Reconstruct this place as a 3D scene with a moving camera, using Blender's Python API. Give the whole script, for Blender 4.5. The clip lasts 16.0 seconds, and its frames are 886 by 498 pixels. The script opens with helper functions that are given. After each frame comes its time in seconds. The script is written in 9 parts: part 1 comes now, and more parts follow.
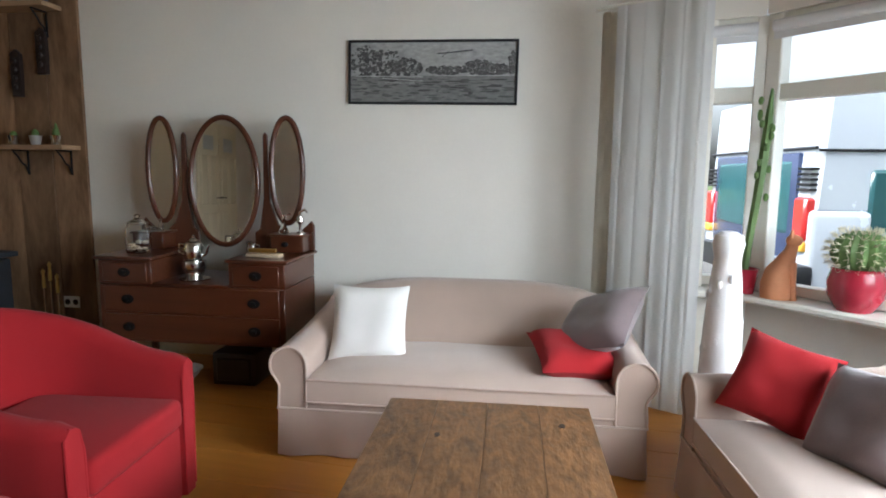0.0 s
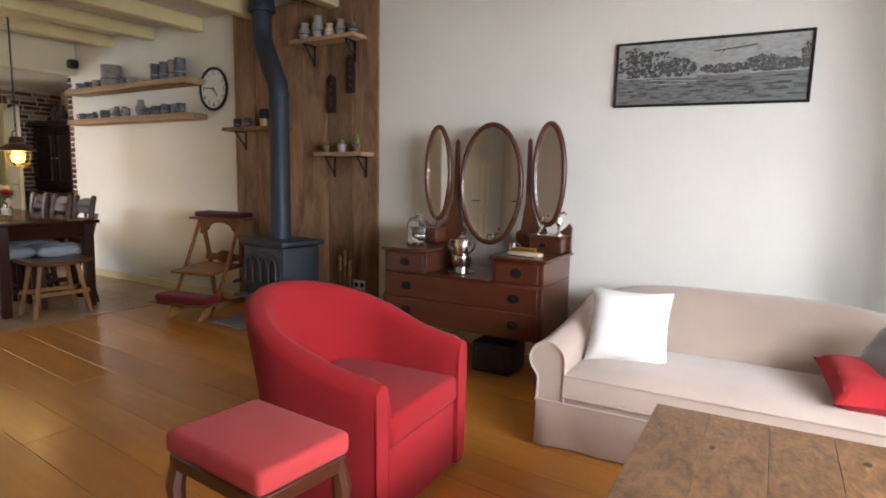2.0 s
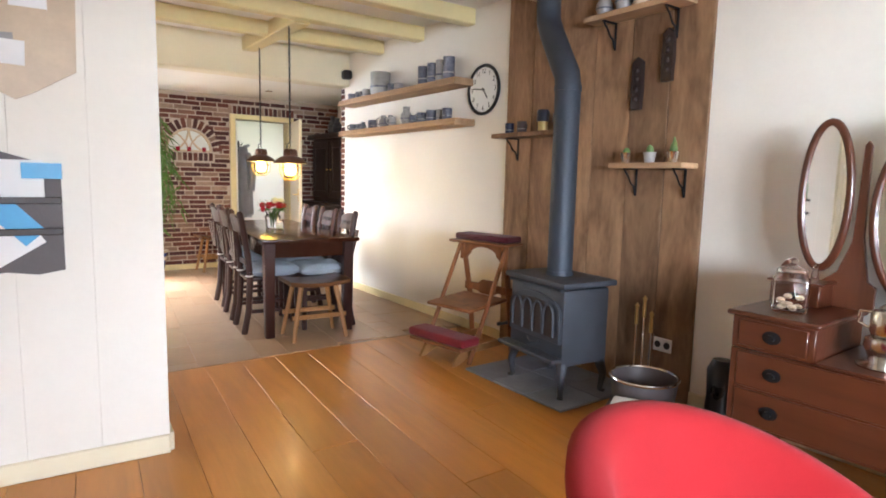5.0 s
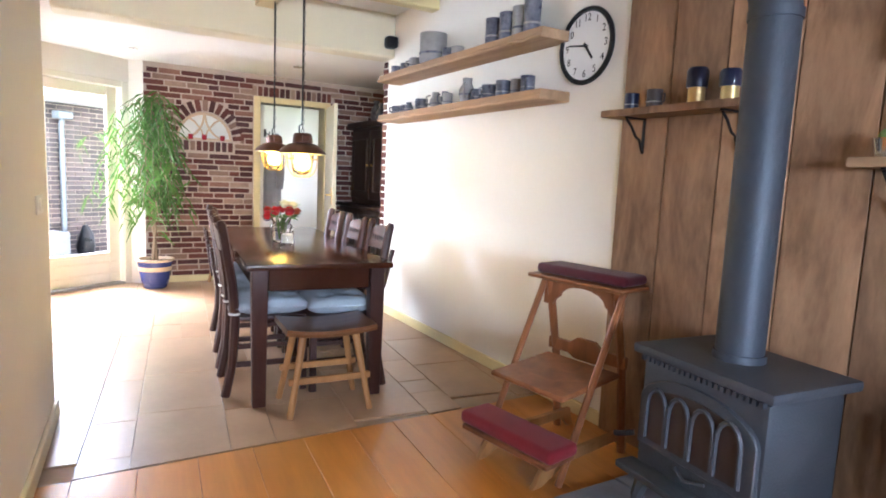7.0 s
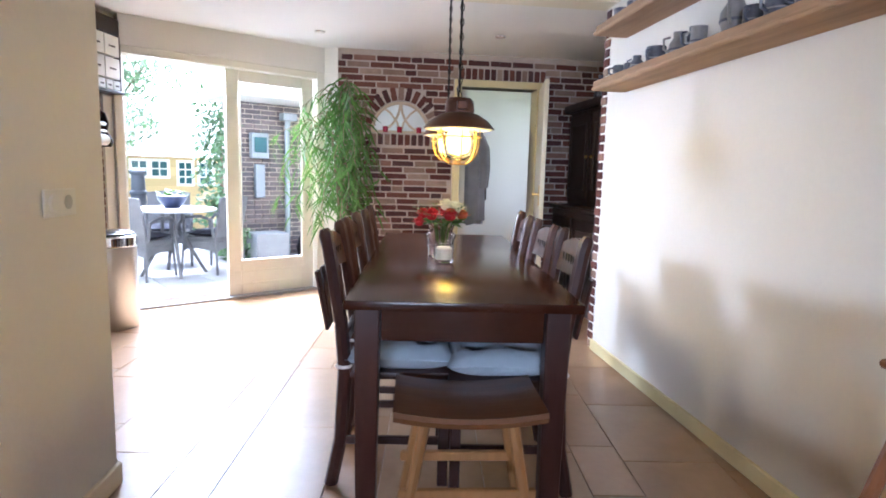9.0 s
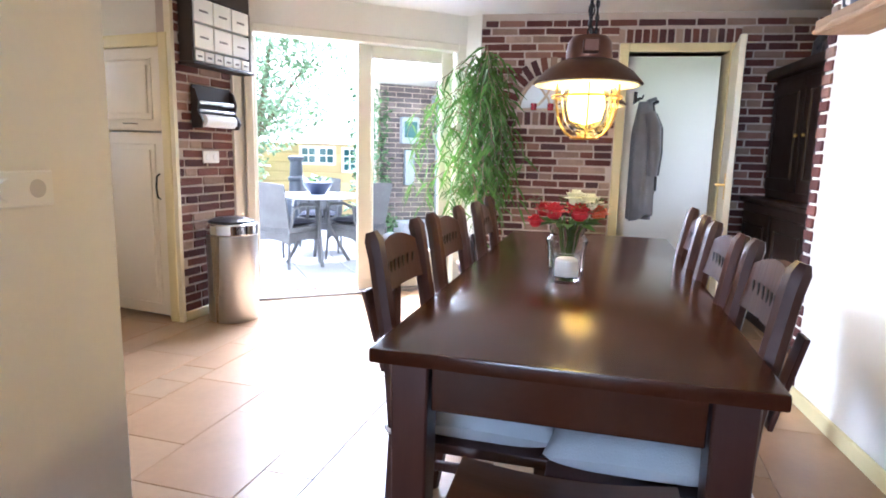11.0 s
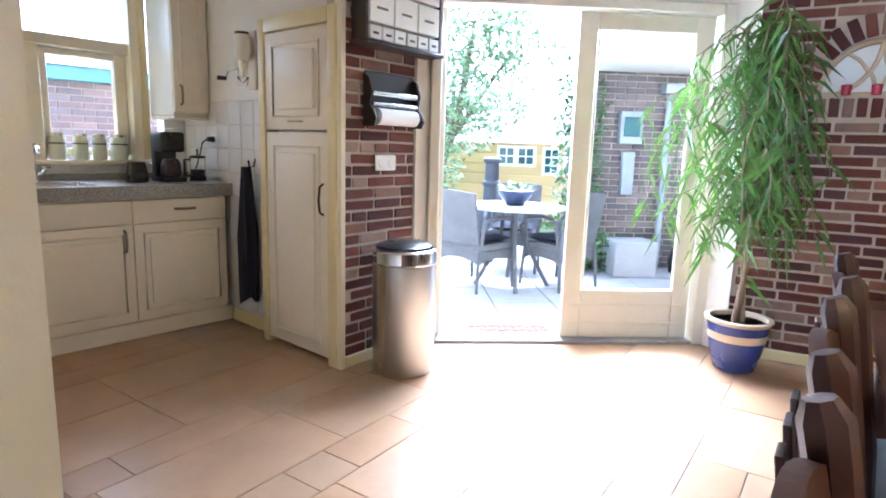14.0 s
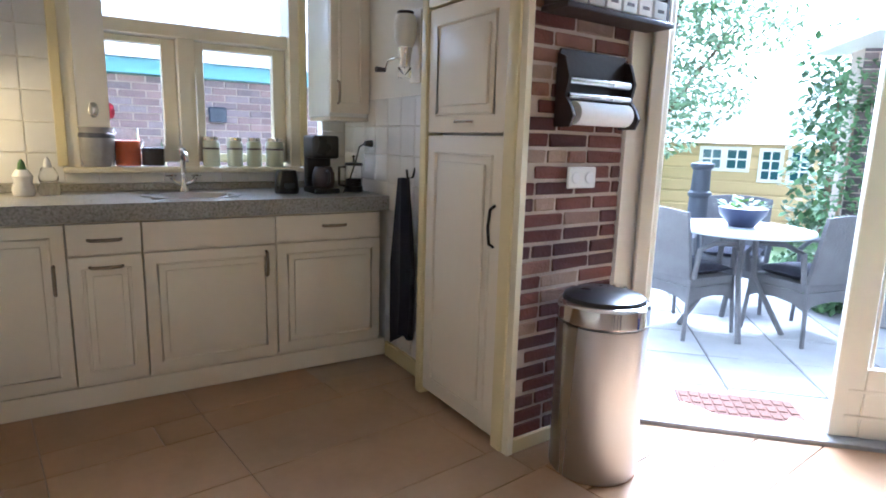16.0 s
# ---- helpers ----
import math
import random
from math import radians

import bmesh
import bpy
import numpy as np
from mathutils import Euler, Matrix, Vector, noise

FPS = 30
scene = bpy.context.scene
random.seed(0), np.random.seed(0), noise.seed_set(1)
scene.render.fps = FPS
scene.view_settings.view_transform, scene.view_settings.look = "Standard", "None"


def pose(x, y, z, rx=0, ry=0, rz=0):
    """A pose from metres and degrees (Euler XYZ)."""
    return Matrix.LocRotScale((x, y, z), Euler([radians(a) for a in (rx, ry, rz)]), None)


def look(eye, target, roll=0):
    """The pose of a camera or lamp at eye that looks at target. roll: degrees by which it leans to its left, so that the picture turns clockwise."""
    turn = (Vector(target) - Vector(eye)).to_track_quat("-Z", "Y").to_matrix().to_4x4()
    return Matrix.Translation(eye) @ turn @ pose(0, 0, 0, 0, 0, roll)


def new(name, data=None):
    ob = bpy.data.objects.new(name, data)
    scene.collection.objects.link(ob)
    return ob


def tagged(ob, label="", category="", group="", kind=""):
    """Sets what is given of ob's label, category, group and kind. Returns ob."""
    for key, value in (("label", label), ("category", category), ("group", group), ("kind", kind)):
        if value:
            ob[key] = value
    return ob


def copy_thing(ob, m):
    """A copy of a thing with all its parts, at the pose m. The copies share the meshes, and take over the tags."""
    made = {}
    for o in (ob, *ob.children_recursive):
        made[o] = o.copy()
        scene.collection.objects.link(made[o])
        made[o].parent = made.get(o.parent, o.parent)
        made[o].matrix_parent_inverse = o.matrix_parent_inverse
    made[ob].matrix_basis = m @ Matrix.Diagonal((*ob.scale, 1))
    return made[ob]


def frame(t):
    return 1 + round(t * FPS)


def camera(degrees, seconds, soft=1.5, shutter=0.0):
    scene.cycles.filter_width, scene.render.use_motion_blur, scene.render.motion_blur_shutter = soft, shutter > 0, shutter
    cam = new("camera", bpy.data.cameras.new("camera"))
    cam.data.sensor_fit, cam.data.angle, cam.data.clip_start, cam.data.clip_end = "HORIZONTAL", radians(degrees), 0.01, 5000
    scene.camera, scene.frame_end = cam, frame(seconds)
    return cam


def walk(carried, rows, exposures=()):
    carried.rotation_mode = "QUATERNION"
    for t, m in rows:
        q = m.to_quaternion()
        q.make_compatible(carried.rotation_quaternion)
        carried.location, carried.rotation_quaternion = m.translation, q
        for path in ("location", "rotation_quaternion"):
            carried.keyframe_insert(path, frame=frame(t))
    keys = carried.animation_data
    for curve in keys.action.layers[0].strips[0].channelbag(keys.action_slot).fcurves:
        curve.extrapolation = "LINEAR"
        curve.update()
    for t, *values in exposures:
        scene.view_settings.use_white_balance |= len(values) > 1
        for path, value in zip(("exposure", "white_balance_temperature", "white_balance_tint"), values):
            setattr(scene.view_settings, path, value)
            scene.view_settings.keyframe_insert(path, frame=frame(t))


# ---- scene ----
cam = camera(74.0, 16.0, soft=1.8)
PATH = [
    (0, (-0.057, 0.26, 1.213), (-0.354, 2.222, 0.957), 0.6),
    (0.5, (-0.06, 0.218, 1.208), (-0.59, 2.13, 0.955), 0.8),
    (1, (-0.083, 0.183, 1.209), (-0.788, 2.036, 0.95), 0.8),
    (1.5, (-0.111, 0.143, 1.197), (-0.979, 1.927, 0.943), 0.9),
    (2, (-0.15, 0.14, 1.196), (-1.183, 1.834, 0.95), 1.0),
    (2.5, (-0.199, 0.146, 1.211), (-1.379, 1.743, 0.967), 1.0),
    (3, (-0.266, 0.178, 1.215), (-1.557, 1.687, 0.976), 1.0),
    (3.5, (-0.425, 0.259, 1.242), (-1.79, 1.7, 1.001), 1.0),
    (4, (-0.65, 0.362, 1.246), (-2.07, 1.751, 1.012), 1.2),
    (4.5, (-0.911, 0.555, 1.255), (-2.401, 1.868, 1.019), 1.1),
    (5, (-1.164, 0.768, 1.248), (-2.781, 1.921, 1.012), 1.3),
    (5.2, (-1.283, 0.845, 1.244), (-2.931, 1.953, 1.008), 1.3),
    (7.5, (-2.802, 1.743, 1.246), (-4.534, 2.711, 0.999), 2.1),
    (8, (-3.094, 1.911, 1.227), (-4.89, 2.754, 0.974), 1.4),
    (8.5, (-3.356, 2.122, 1.192), (-5.279, 2.609, 0.938), 1.7),
    (9, (-3.619, 2.264, 1.181), (-5.586, 2.512, 0.918), 1.6),
    (9.5, (-3.802, 2.351, 1.162), (-5.783, 2.41, 0.887), 1.4),
    (9.7, (-3.855, 2.388, 1.16), (-5.834, 2.35, 0.876), 1.5),
    (12, (-4.798, 2.527, 1.158), (-6.704, 2.026, 0.819), 1.3),
    (12.5, (-4.985, 2.508, 1.199), (-6.832, 1.826, 0.845), 1.4),
    (13, (-5.131, 2.422, 1.186), (-6.921, 1.601, 0.834), 1.6),
    (13.5, (-5.294, 2.228, 1.188), (-7.056, 1.348, 0.838), 1.6),
    (14, (-5.435, 2.064, 1.193), (-7.17, 1.13, 0.852), 1.7),
    (14.5, (-5.625, 1.911, 1.203), (-7.312, 0.896, 0.853), 1.7),
    (15, (-5.788, 1.797, 1.209), (-7.404, 0.675, 0.852), 1.6),
    (15.5, (-5.946, 1.654, 1.21), (-7.461, 0.399, 0.849), 1.5),
    (16, (-6.105, 1.51, 1.227), (-7.495, 0.118, 0.865), 1.6),
]
walk(cam, [(t, look(eye, target, roll)) for t, eye, target, roll in PATH],
     exposures=[(0, 0.58, 5850, 6), (2, 1.2, 6050, 11), (3.5, 1.7, 6000, 12), (5, 2.3, 5800, 12), (7.5, 2.5, 5220, 14), (8.5, 2.18, 5130, 14), (9.5, 1.8, 4950, 15), (12.0, 2.36, 5050, 14), (14.5, 1.85, 4700, 12), (16, 1.62, 4600, 11.5)])

# ---- light ----
world = bpy.data.worlds.new("world")
scene.world = world
world.use_nodes = True
wn = world.node_tree.nodes
sky = wn.new("ShaderNodeTexSky")
sky.sky_type, sky.sun_disc = "NISHITA", False
sky.sun_elevation, sky.sun_rotation = radians(48), radians(250)
sky.air_density, sky.dust_density, sky.ozone_density = 1.0, 7.0, 0.6
wn["Background"].inputs[1].default_value = 0.15
veil = wn.new("ShaderNodeHueSaturation")
veil.inputs["Saturation"].default_value, veil.inputs["Value"].default_value = 0.3, 2.3
world.node_tree.links.new(sky.outputs[0], veil.inputs["Color"])
world.node_tree.links.new(veil.outputs[0], wn["Background"].inputs[0])
sun = new("sun", bpy.data.lights.new("sun", "SUN"))
sun.data.energy, sun.data.angle, sun.data.color = 2.6, radians(18), (1.0, 0.97, 0.93)
sun.matrix_world = look((-30, -14, 36), (-9, 0.5, 0))


def window_light(name, centre, toward, w, h, watts, colour=(0.93, 0.97, 1.0), spread=180):
    """The sky's light through an opening."""
    ob = new(name, bpy.data.lights.new(name, "AREA"))
    ob.data.shape, ob.data.size, ob.data.size_y = "RECTANGLE", w, h
    ob.data.energy, ob.data.color, ob.data.spread = watts, colour, radians(spread)
    ob.matrix_world = look(centre, toward)
    return ob


window_light("daylight_bay_side", (1.90, 1.0, 1.40), (-2.4, 3.7, -0.5), 2.5, 0.75, 31, spread=110)
window_light("daylight_over_doors", (-9.28, 0.90, 2.17), (-6.6, 3.1, 0.7), 1.5, 0.35, 27, spread=115)
window_light("daylight_open_door", (-9.17, -0.25, 1.75), (-6.3, 3.6, 1.0), 0.42, 0.4, 8.5, spread=70)
# added fill in an invented, unseen opening, to brighten the hall behind door_1
window_light("hall_fill_light", (-10.3, 4.59, 1.5), (-10.3, 3.0, 1.2), 0.85, 1.1, 1.2, (1.0, 0.97, 0.9))
window_light("daylight_over_sink", (-7.60, -1.98, 2.30), (-7.2, -0.5, 0.7), 1.1, 0.3, 2)


def bulb(name, p, watts, r, colour=(1.0, 0.66, 0.3)):
    ob = new(name, bpy.data.lights.new(name, "POINT"))
    ob.data.energy, ob.data.shadow_soft_size, ob.data.color = watts, r, colour
    ob.location = p
    return ob


# ---- materials ----
def rgb(c):
    return (c[0], c[1], c[2], 1.0)


def mat(name, col, rough=0.6, metal=0.0, var=0.15, scale=6.0, bump=0.1, bscale=60.0, stretch=(1, 1, 1), col2=None, random=0.0,
        coat=0.0, sheen=0.0, trans=0.0, dist=0.0, coords="Object", island=False, spec=0.5, ior=1.45, rvar=0.1):
    """A surface with tone at two scales, fine relief and uneven gloss."""
    m = bpy.data.materials.new(name)
    m.use_nodes = True
    nt = m.node_tree
    n, ln = nt.nodes, nt.links
    bs = n["Principled BSDF"]
    tc = n.new("ShaderNodeTexCoord")
    mp = n.new("ShaderNodeMapping")
    mp.inputs["Scale"].default_value = stretch
    ln.new(tc.outputs[coords], mp.inputs[0])
    vec = mp.outputs[0]
    rnd = None
    if random or island:
        if island:
            oi = n.new("ShaderNodeNewGeometry")
            rnd = oi.outputs["Random Per Island"]
        else:
            oi = n.new("ShaderNodeObjectInfo")
            rnd = oi.outputs["Random"]
        off = n.new("ShaderNodeVectorMath")
        off.operation = "MULTIPLY_ADD"
        sc = n.new("ShaderNodeCombineXYZ")
        for k in range(3):
            ln.new(rnd, sc.inputs[k])
        off.inputs[1].default_value = (17.0, 31.0, 23.0)
        ln.new(sc.outputs[0], off.inputs[0])
        ln.new(vec, off.inputs[2])
        vec = off.outputs[0]
    big = n.new("ShaderNodeTexNoise")
    big.inputs["Scale"].default_value, big.inputs["Detail"].default_value, big.inputs["Distortion"].default_value = scale, 5.0, dist
    ln.new(vec, big.inputs["Vector"])
    fine = n.new("ShaderNodeTexNoise")
    fine.inputs["Scale"].default_value, fine.inputs["Detail"].default_value = bscale, 4.0
    ln.new(vec, fine.inputs["Vector"])
    mix = n.new("ShaderNodeMix")
    mix.data_type = "RGBA"
    dark = tuple(max(0.0, c * (1 - var)) for c in col)
    lite = col2 if col2 else tuple(min(1.0, c * (1 + var)) for c in col)
    mix.inputs[6].default_value, mix.inputs[7].default_value = rgb(dark), rgb(lite)
    add = n.new("ShaderNodeMath")
    add.operation = "MULTIPLY_ADD"
    ln.new(fine.outputs[0], add.inputs[0])
    add.inputs[1].default_value = 0.45
    half = n.new("ShaderNodeMath")
    half.operation = "MULTIPLY_ADD"
    ln.new(big.outputs[0], half.inputs[0])
    half.inputs[1].default_value, half.inputs[2].default_value = 1.5, -0.47
    ln.new(half.outputs[0], add.inputs[2])
    add.use_clamp = True
    ln.new(add.outputs[0], mix.inputs[0])
    out = mix.outputs[2]
    if rnd is not None and random:
        hs = n.new("ShaderNodeHueSaturation")
        mr = n.new("ShaderNodeMapRange")
        mr.inputs[3].default_value, mr.inputs[4].default_value = 1 - random, 1 + random
        ln.new(rnd, mr.inputs[0])
        ln.new(mr.outputs[0], hs.inputs["Value"])
        ln.new(out, hs.inputs["Color"])
        out = hs.outputs[0]
    ln.new(out, bs.inputs["Base Color"])
    rr = n.new("ShaderNodeMapRange")
    rr.inputs[3].default_value, rr.inputs[4].default_value = max(0.02, rough - rvar), min(1.0, rough + rvar)
    ln.new(big.outputs[0], rr.inputs[0])
    ln.new(rr.outputs[0], bs.inputs["Roughness"])
    bs.inputs["Metallic"].default_value = metal
    bs.inputs["Coat Weight"].default_value = coat
    bs.inputs["Coat Roughness"].default_value = 0.12
    bs.inputs["Sheen Weight"].default_value = sheen
    bs.inputs["Transmission Weight"].default_value = trans
    bs.inputs["Specular IOR Level"].default_value = spec
    bs.inputs["IOR"].default_value = ior
    if bump:
        bp = n.new("ShaderNodeBump")
        bp.inputs["Strength"].default_value, bp.inputs["Distance"].default_value = bump, 0.01
        ln.new(fine.outputs[0], bp.inputs["Height"])
        ln.new(bp.outputs[0], bs.inputs["Normal"])
    return m


def ramp_random(m, stops):
    """Base colours picked per piece from a small range of tones, over the material's own grain."""
    nt = m.node_tree
    n, ln = nt.nodes, nt.links
    bs = n["Principled BSDF"]
    src = None
    for k in n:
        if k.bl_idname == "ShaderNodeObjectInfo":
            src = k.outputs["Random"]
        if k.bl_idname == "ShaderNodeNewGeometry":
            src = k.outputs["Random Per Island"]
    cr = n.new("ShaderNodeValToRGB")
    cr.color_ramp.interpolation = "CONSTANT"
    while len(cr.color_ramp.elements) < len(stops):
        cr.color_ramp.elements.new(0.5)
    for e, (p, c) in zip(cr.color_ramp.elements, stops):
        e.position, e.color = p, rgb(c)
    ln.new(src, cr.inputs[0])
    mul = n.new("ShaderNodeMix")
    mul.data_type, mul.blend_type = "RGBA", "MULTIPLY"
    mul.inputs[0].default_value = 1.0
    old = bs.inputs["Base Color"].links[0].from_socket
    ln.new(old, mul.inputs[6])
    ln.new(cr.outputs[0], mul.inputs[7])
    ln.new(mul.outputs[2], bs.inputs["Base Color"])
    return m


def glow(name, col, strength):
    m = bpy.data.materials.new(name)
    m.use_nodes = True
    bs = m.node_tree.nodes["Principled BSDF"]
    bs.inputs["Base Color"].default_value = rgb(col)
    bs.inputs["Emission Color"].default_value = rgb(col)
    bs.inputs["Emission Strength"].default_value = strength
    return m


def wood(name, col, rough=0.45, var=0.35, axis=0, grain=1.0, coat=0.0, random=0.12, bump=0.08, col2=None):
    st = [9.0 * grain, 9.0 * grain, 9.0 * grain]
    st[axis] = 0.9 * grain
    return mat(name, col, rough, 0, var, 1.1, bump, 7.0, tuple(st), col2=col2, random=random, coat=coat, dist=0.8, rvar=0.0)


PLASTER = mat("cream plaster", (0.80, 0.765, 0.69), 0.85, var=0.05, scale=1.3, bump=0.12, bscale=45, coords="Object")
CEIL = mat("white ceiling paint", (0.82, 0.80, 0.75), 0.85, var=0.04, scale=1.5, bump=0.06, bscale=60)
CREAM = mat("cream gloss paint", (0.79, 0.72, 0.53), 0.35, var=0.05, scale=2.5, bump=0.03, bscale=25, coat=0.2)
DOORCREAM = mat("pale cream door paint", (0.82, 0.78, 0.66), 0.35, var=0.05, scale=2.5, bump=0.03, bscale=25, coat=0.2)
YELLOW = mat("yellow cream gloss paint", (0.72, 0.62, 0.33), 0.38, var=0.08, scale=3, bump=0.03, bscale=25, coat=0.15)
WHITEPAINT = mat("white gloss paint", (0.82, 0.80, 0.72), 0.35, var=0.04, scale=2.5, bump=0.03, bscale=30, coat=0.2)
OAKFLOOR = wood("waxed oak plank", (0.55, 0.225, 0.036), 0.33, 0.17, 0, 1.0, coat=0.08, random=0.10, bump=0.05)
TILE = mat("travertine tile", (0.40, 0.268, 0.160), 0.31, var=0.16, scale=3.2, bump=0.05, bscale=26, random=0.06, rvar=0.0)
ramp_random(TILE, [(0.0, (1.0, 1.0, 1.0)), (0.3, (0.93, 0.86, 0.79)), (0.55, (1.0, 0.96, 0.92)), (0.75, (0.85, 0.76, 0.68)), (0.9, (0.92, 0.90, 0.88))])
GROUT = mat("pale grout", (0.40, 0.31, 0.23), 0.9, var=0.12, scale=8, bump=0.2, bscale=90)
MORTAR = mat("pale mortar", (0.50, 0.415, 0.345), 0.95, var=0.12, scale=9, bump=0.35, bscale=80)
BRICK = mat("old brick", (0.85, 0.85, 0.85), 0.88, var=0.28, scale=11, bump=0.5, bscale=70, random=0.18)
ramp_random(BRICK, [(0.0, (0.155, 0.050, 0.041)), (0.26, (0.105, 0.040, 0.039)), (0.48, (0.31, 0.205, 0.155)), (0.58, (0.18, 0.065, 0.048)),
                    (0.76, (0.38, 0.27, 0.20)), (0.87, (0.095, 0.045, 0.045)), (0.94, (0.27, 0.14, 0.10))])
GARAGEBRICK = mat("outdoor brick", (0.85, 0.85, 0.85), 0.9, var=0.25, scale=9, bump=0.4, bscale=60, random=0.12, island=True)
ramp_random(GARAGEBRICK, [(0.0, (0.28, 0.19, 0.175)), (0.35, (0.22, 0.165, 0.16)), (0.6, (0.32, 0.22, 0.19)), (0.8, (0.25, 0.195, 0.19))])
PANEL = mat("weathered pine plank", (0.20, 0.098, 0.044), 0.7, var=0.6, scale=1.6, bump=0.3, bscale=16, stretch=(3.2, 3.2, 0.9), col2=(0.40, 0.235, 0.125), random=0.2, dist=1.6)
OUTBRICK = mat("weathered grey brick", (0.85, 0.85, 0.85), 0.9, var=0.25, scale=9, bump=0.4, bscale=60, random=0.12, island=True)
ramp_random(OUTBRICK, [(0.0, (0.15, 0.125, 0.12)), (0.4, (0.115, 0.10, 0.10)), (0.7, (0.19, 0.15, 0.14))])
SHELFWOOD = wood("rough oak shelf", (0.42, 0.27, 0.15), 0.75, 0.35, 0, 1.0, random=0.1, bump=0.4)
MAHOG = wood("polished mahogany", (0.075, 0.021, 0.009), 0.28, 0.25, 0, 1.0, coat=0.35, random=0.1)
MAHOGZ = wood("polished mahogany upright", (0.09, 0.028, 0.013), 0.28, 0.45, 2, 1.0, coat=0.35, random=0.1)
TABLEWOOD = wood("dark stained table wood", (0.040, 0.0125, 0.006), 0.18, 0.15, 0, 0.9, coat=0.0, random=0.05, bump=0.022)
TABLEWOOD.node_tree.nodes["Principled BSDF"].inputs["Specular IOR Level"].default_value = 0.3
CHAIRWOOD = wood("dark stained chair wood", (0.046, 0.016, 0.0115), 0.42, 0.35, 2, 1.0, coat=0.12, random=0.15)
STOOLWOOD = wood("honey pine", (0.36, 0.18, 0.06), 0.45, 0.3, 2, 1.0, coat=0.1, random=0.08)
SEATWOOD = wood("brown stool seat", (0.16, 0.066, 0.022), 0.33, 0.35, 1, 0.8, coat=0.25)
COFFEE = mat("worn pine coffee table", (0.135, 0.055, 0.021), 0.42, var=0.7, scale=3.4, bump=0.35, bscale=16, stretch=(5.0, 1.7, 5.0), col2=(0.33, 0.165, 0.068), random=0.10, dist=1.8)
KNEEL = wood("walnut kneeler wood", (0.20, 0.075, 0.025), 0.42, 0.4, 2, 1.0, coat=0.1)
FABRIC = mat("beige sofa fabric", (0.45, 0.335, 0.27), 0.95, var=0.08, scale=4, bump=0.25, bscale=350, sheen=0.3)
FABRICSEAT = mat("beige seat fabric", (0.50, 0.385, 0.315), 0.95, var=0.08, scale=5, bump=0.25, bscale=350, sheen=0.3)
REDFAB = mat("red upholstery", (0.33, 0.008, 0.012), 0.95, var=0.12, scale=4, bump=0.2, bscale=320, sheen=0.04)
REDLITE = mat("worn red seat fabric", (0.50, 0.045, 0.045), 0.9, var=0.12, scale=5, bump=0.2, bscale=320, sheen=0.08)
VELVET = mat("wine velvet", (0.065, 0.0025, 0.008), 0.85, var=0.25, scale=7, bump=0.15, bscale=250, sheen=0.12)
PINKVELVET = mat("rubbed crimson velvet", (0.19, 0.005, 0.013), 0.85, var=0.25, scale=7, bump=0.15, bscale=250, sheen=0.12)
WHITEFAB = mat("white cotton", (0.80, 0.78, 0.74), 0.95, var=0.04, scale=6, bump=0.3, bscale=220, sheen=0.2)
GREYFAB = mat("grey satin", (0.17, 0.125, 0.125), 0.5, var=0.15, scale=6, bump=0.1, bscale=200, sheen=0.4)
CUSHBLUE = mat("pale blue chair cushion", (0.41, 0.47, 0.53), 0.95, var=0.1, scale=9, bump=0.3, bscale=260, sheen=0.2)
SHEER = mat("sheer white curtain", (0.90, 0.90, 0.90), 0.9, var=0.03, scale=6, bump=0.1, bscale=300, sheen=0.1, trans=0.0)
sn, sl = SHEER.node_tree.nodes, SHEER.node_tree.links
s_tl, s_tp = sn.new("ShaderNodeBsdfTranslucent"), sn.new("ShaderNodeBsdfTransparent")
s_m1, s_m2 = sn.new("ShaderNodeMixShader"), sn.new("ShaderNodeMixShader")
s_tl.inputs[0].default_value = (0.88, 0.88, 0.87, 1)
s_m1.inputs[0].default_value, s_m2.inputs[0].default_value = 0.6, 0.18
sl.new(sn["Principled BSDF"].outputs[0], s_m1.inputs[1])
sl.new(s_tl.outputs[0], s_m1.inputs[2])
sl.new(s_m1.outputs[0], s_m2.inputs[1])
sl.new(s_tp.outputs[0], s_m2.inputs[2])
sl.new(s_m2.outputs[0], sn["Material Output"].inputs[0])
DRAPE = mat("cream curtain", (0.72, 0.66, 0.55), 0.95, var=0.06, scale=5, bump=0.2, bscale=300, sheen=0.2)
IRON = mat("matt cast iron", (0.055, 0.062, 0.075), 0.5, 0.35, var=0.15, scale=8, bump=0.25, bscale=160)
PIPE = mat("blackened steel flue", (0.05, 0.06, 0.078), 0.55, 0.4, var=0.15, scale=5, bump=0.05, bscale=60)
BLACKMETAL = mat("black forged iron", (0.02, 0.02, 0.021), 0.5, 0.7, var=0.2, scale=12, bump=0.2, bscale=100)
STEEL = mat("brushed stainless steel", (0.56, 0.55, 0.54), 0.28, 1.0, var=0.05, scale=2, bump=0.03, bscale=180, stretch=(1, 1, 0.03))
CHROME = mat("polished chrome", (0.75, 0.75, 0.74), 0.08, 1.0, var=0.03, scale=5, bump=0.0, rvar=0.03)
SILVER = mat("tarnished silver", (0.72, 0.70, 0.66), 0.2, 1.0, var=0.12, scale=12, bump=0.03, bscale=60)
HANDLE = mat("aged pewter handle", (0.26, 0.21, 0.15), 0.42, 0.8, var=0.2, scale=20, bump=0.05)
BRASS = mat("brass", (0.62, 0.42, 0.14), 0.3, 1.0, var=0.15, scale=9, bump=0.03)
COPPERLAMP = mat("aged copper shade", (0.14, 0.068, 0.045), 0.45, 0.75, var=0.3, scale=9, bump=0.05)
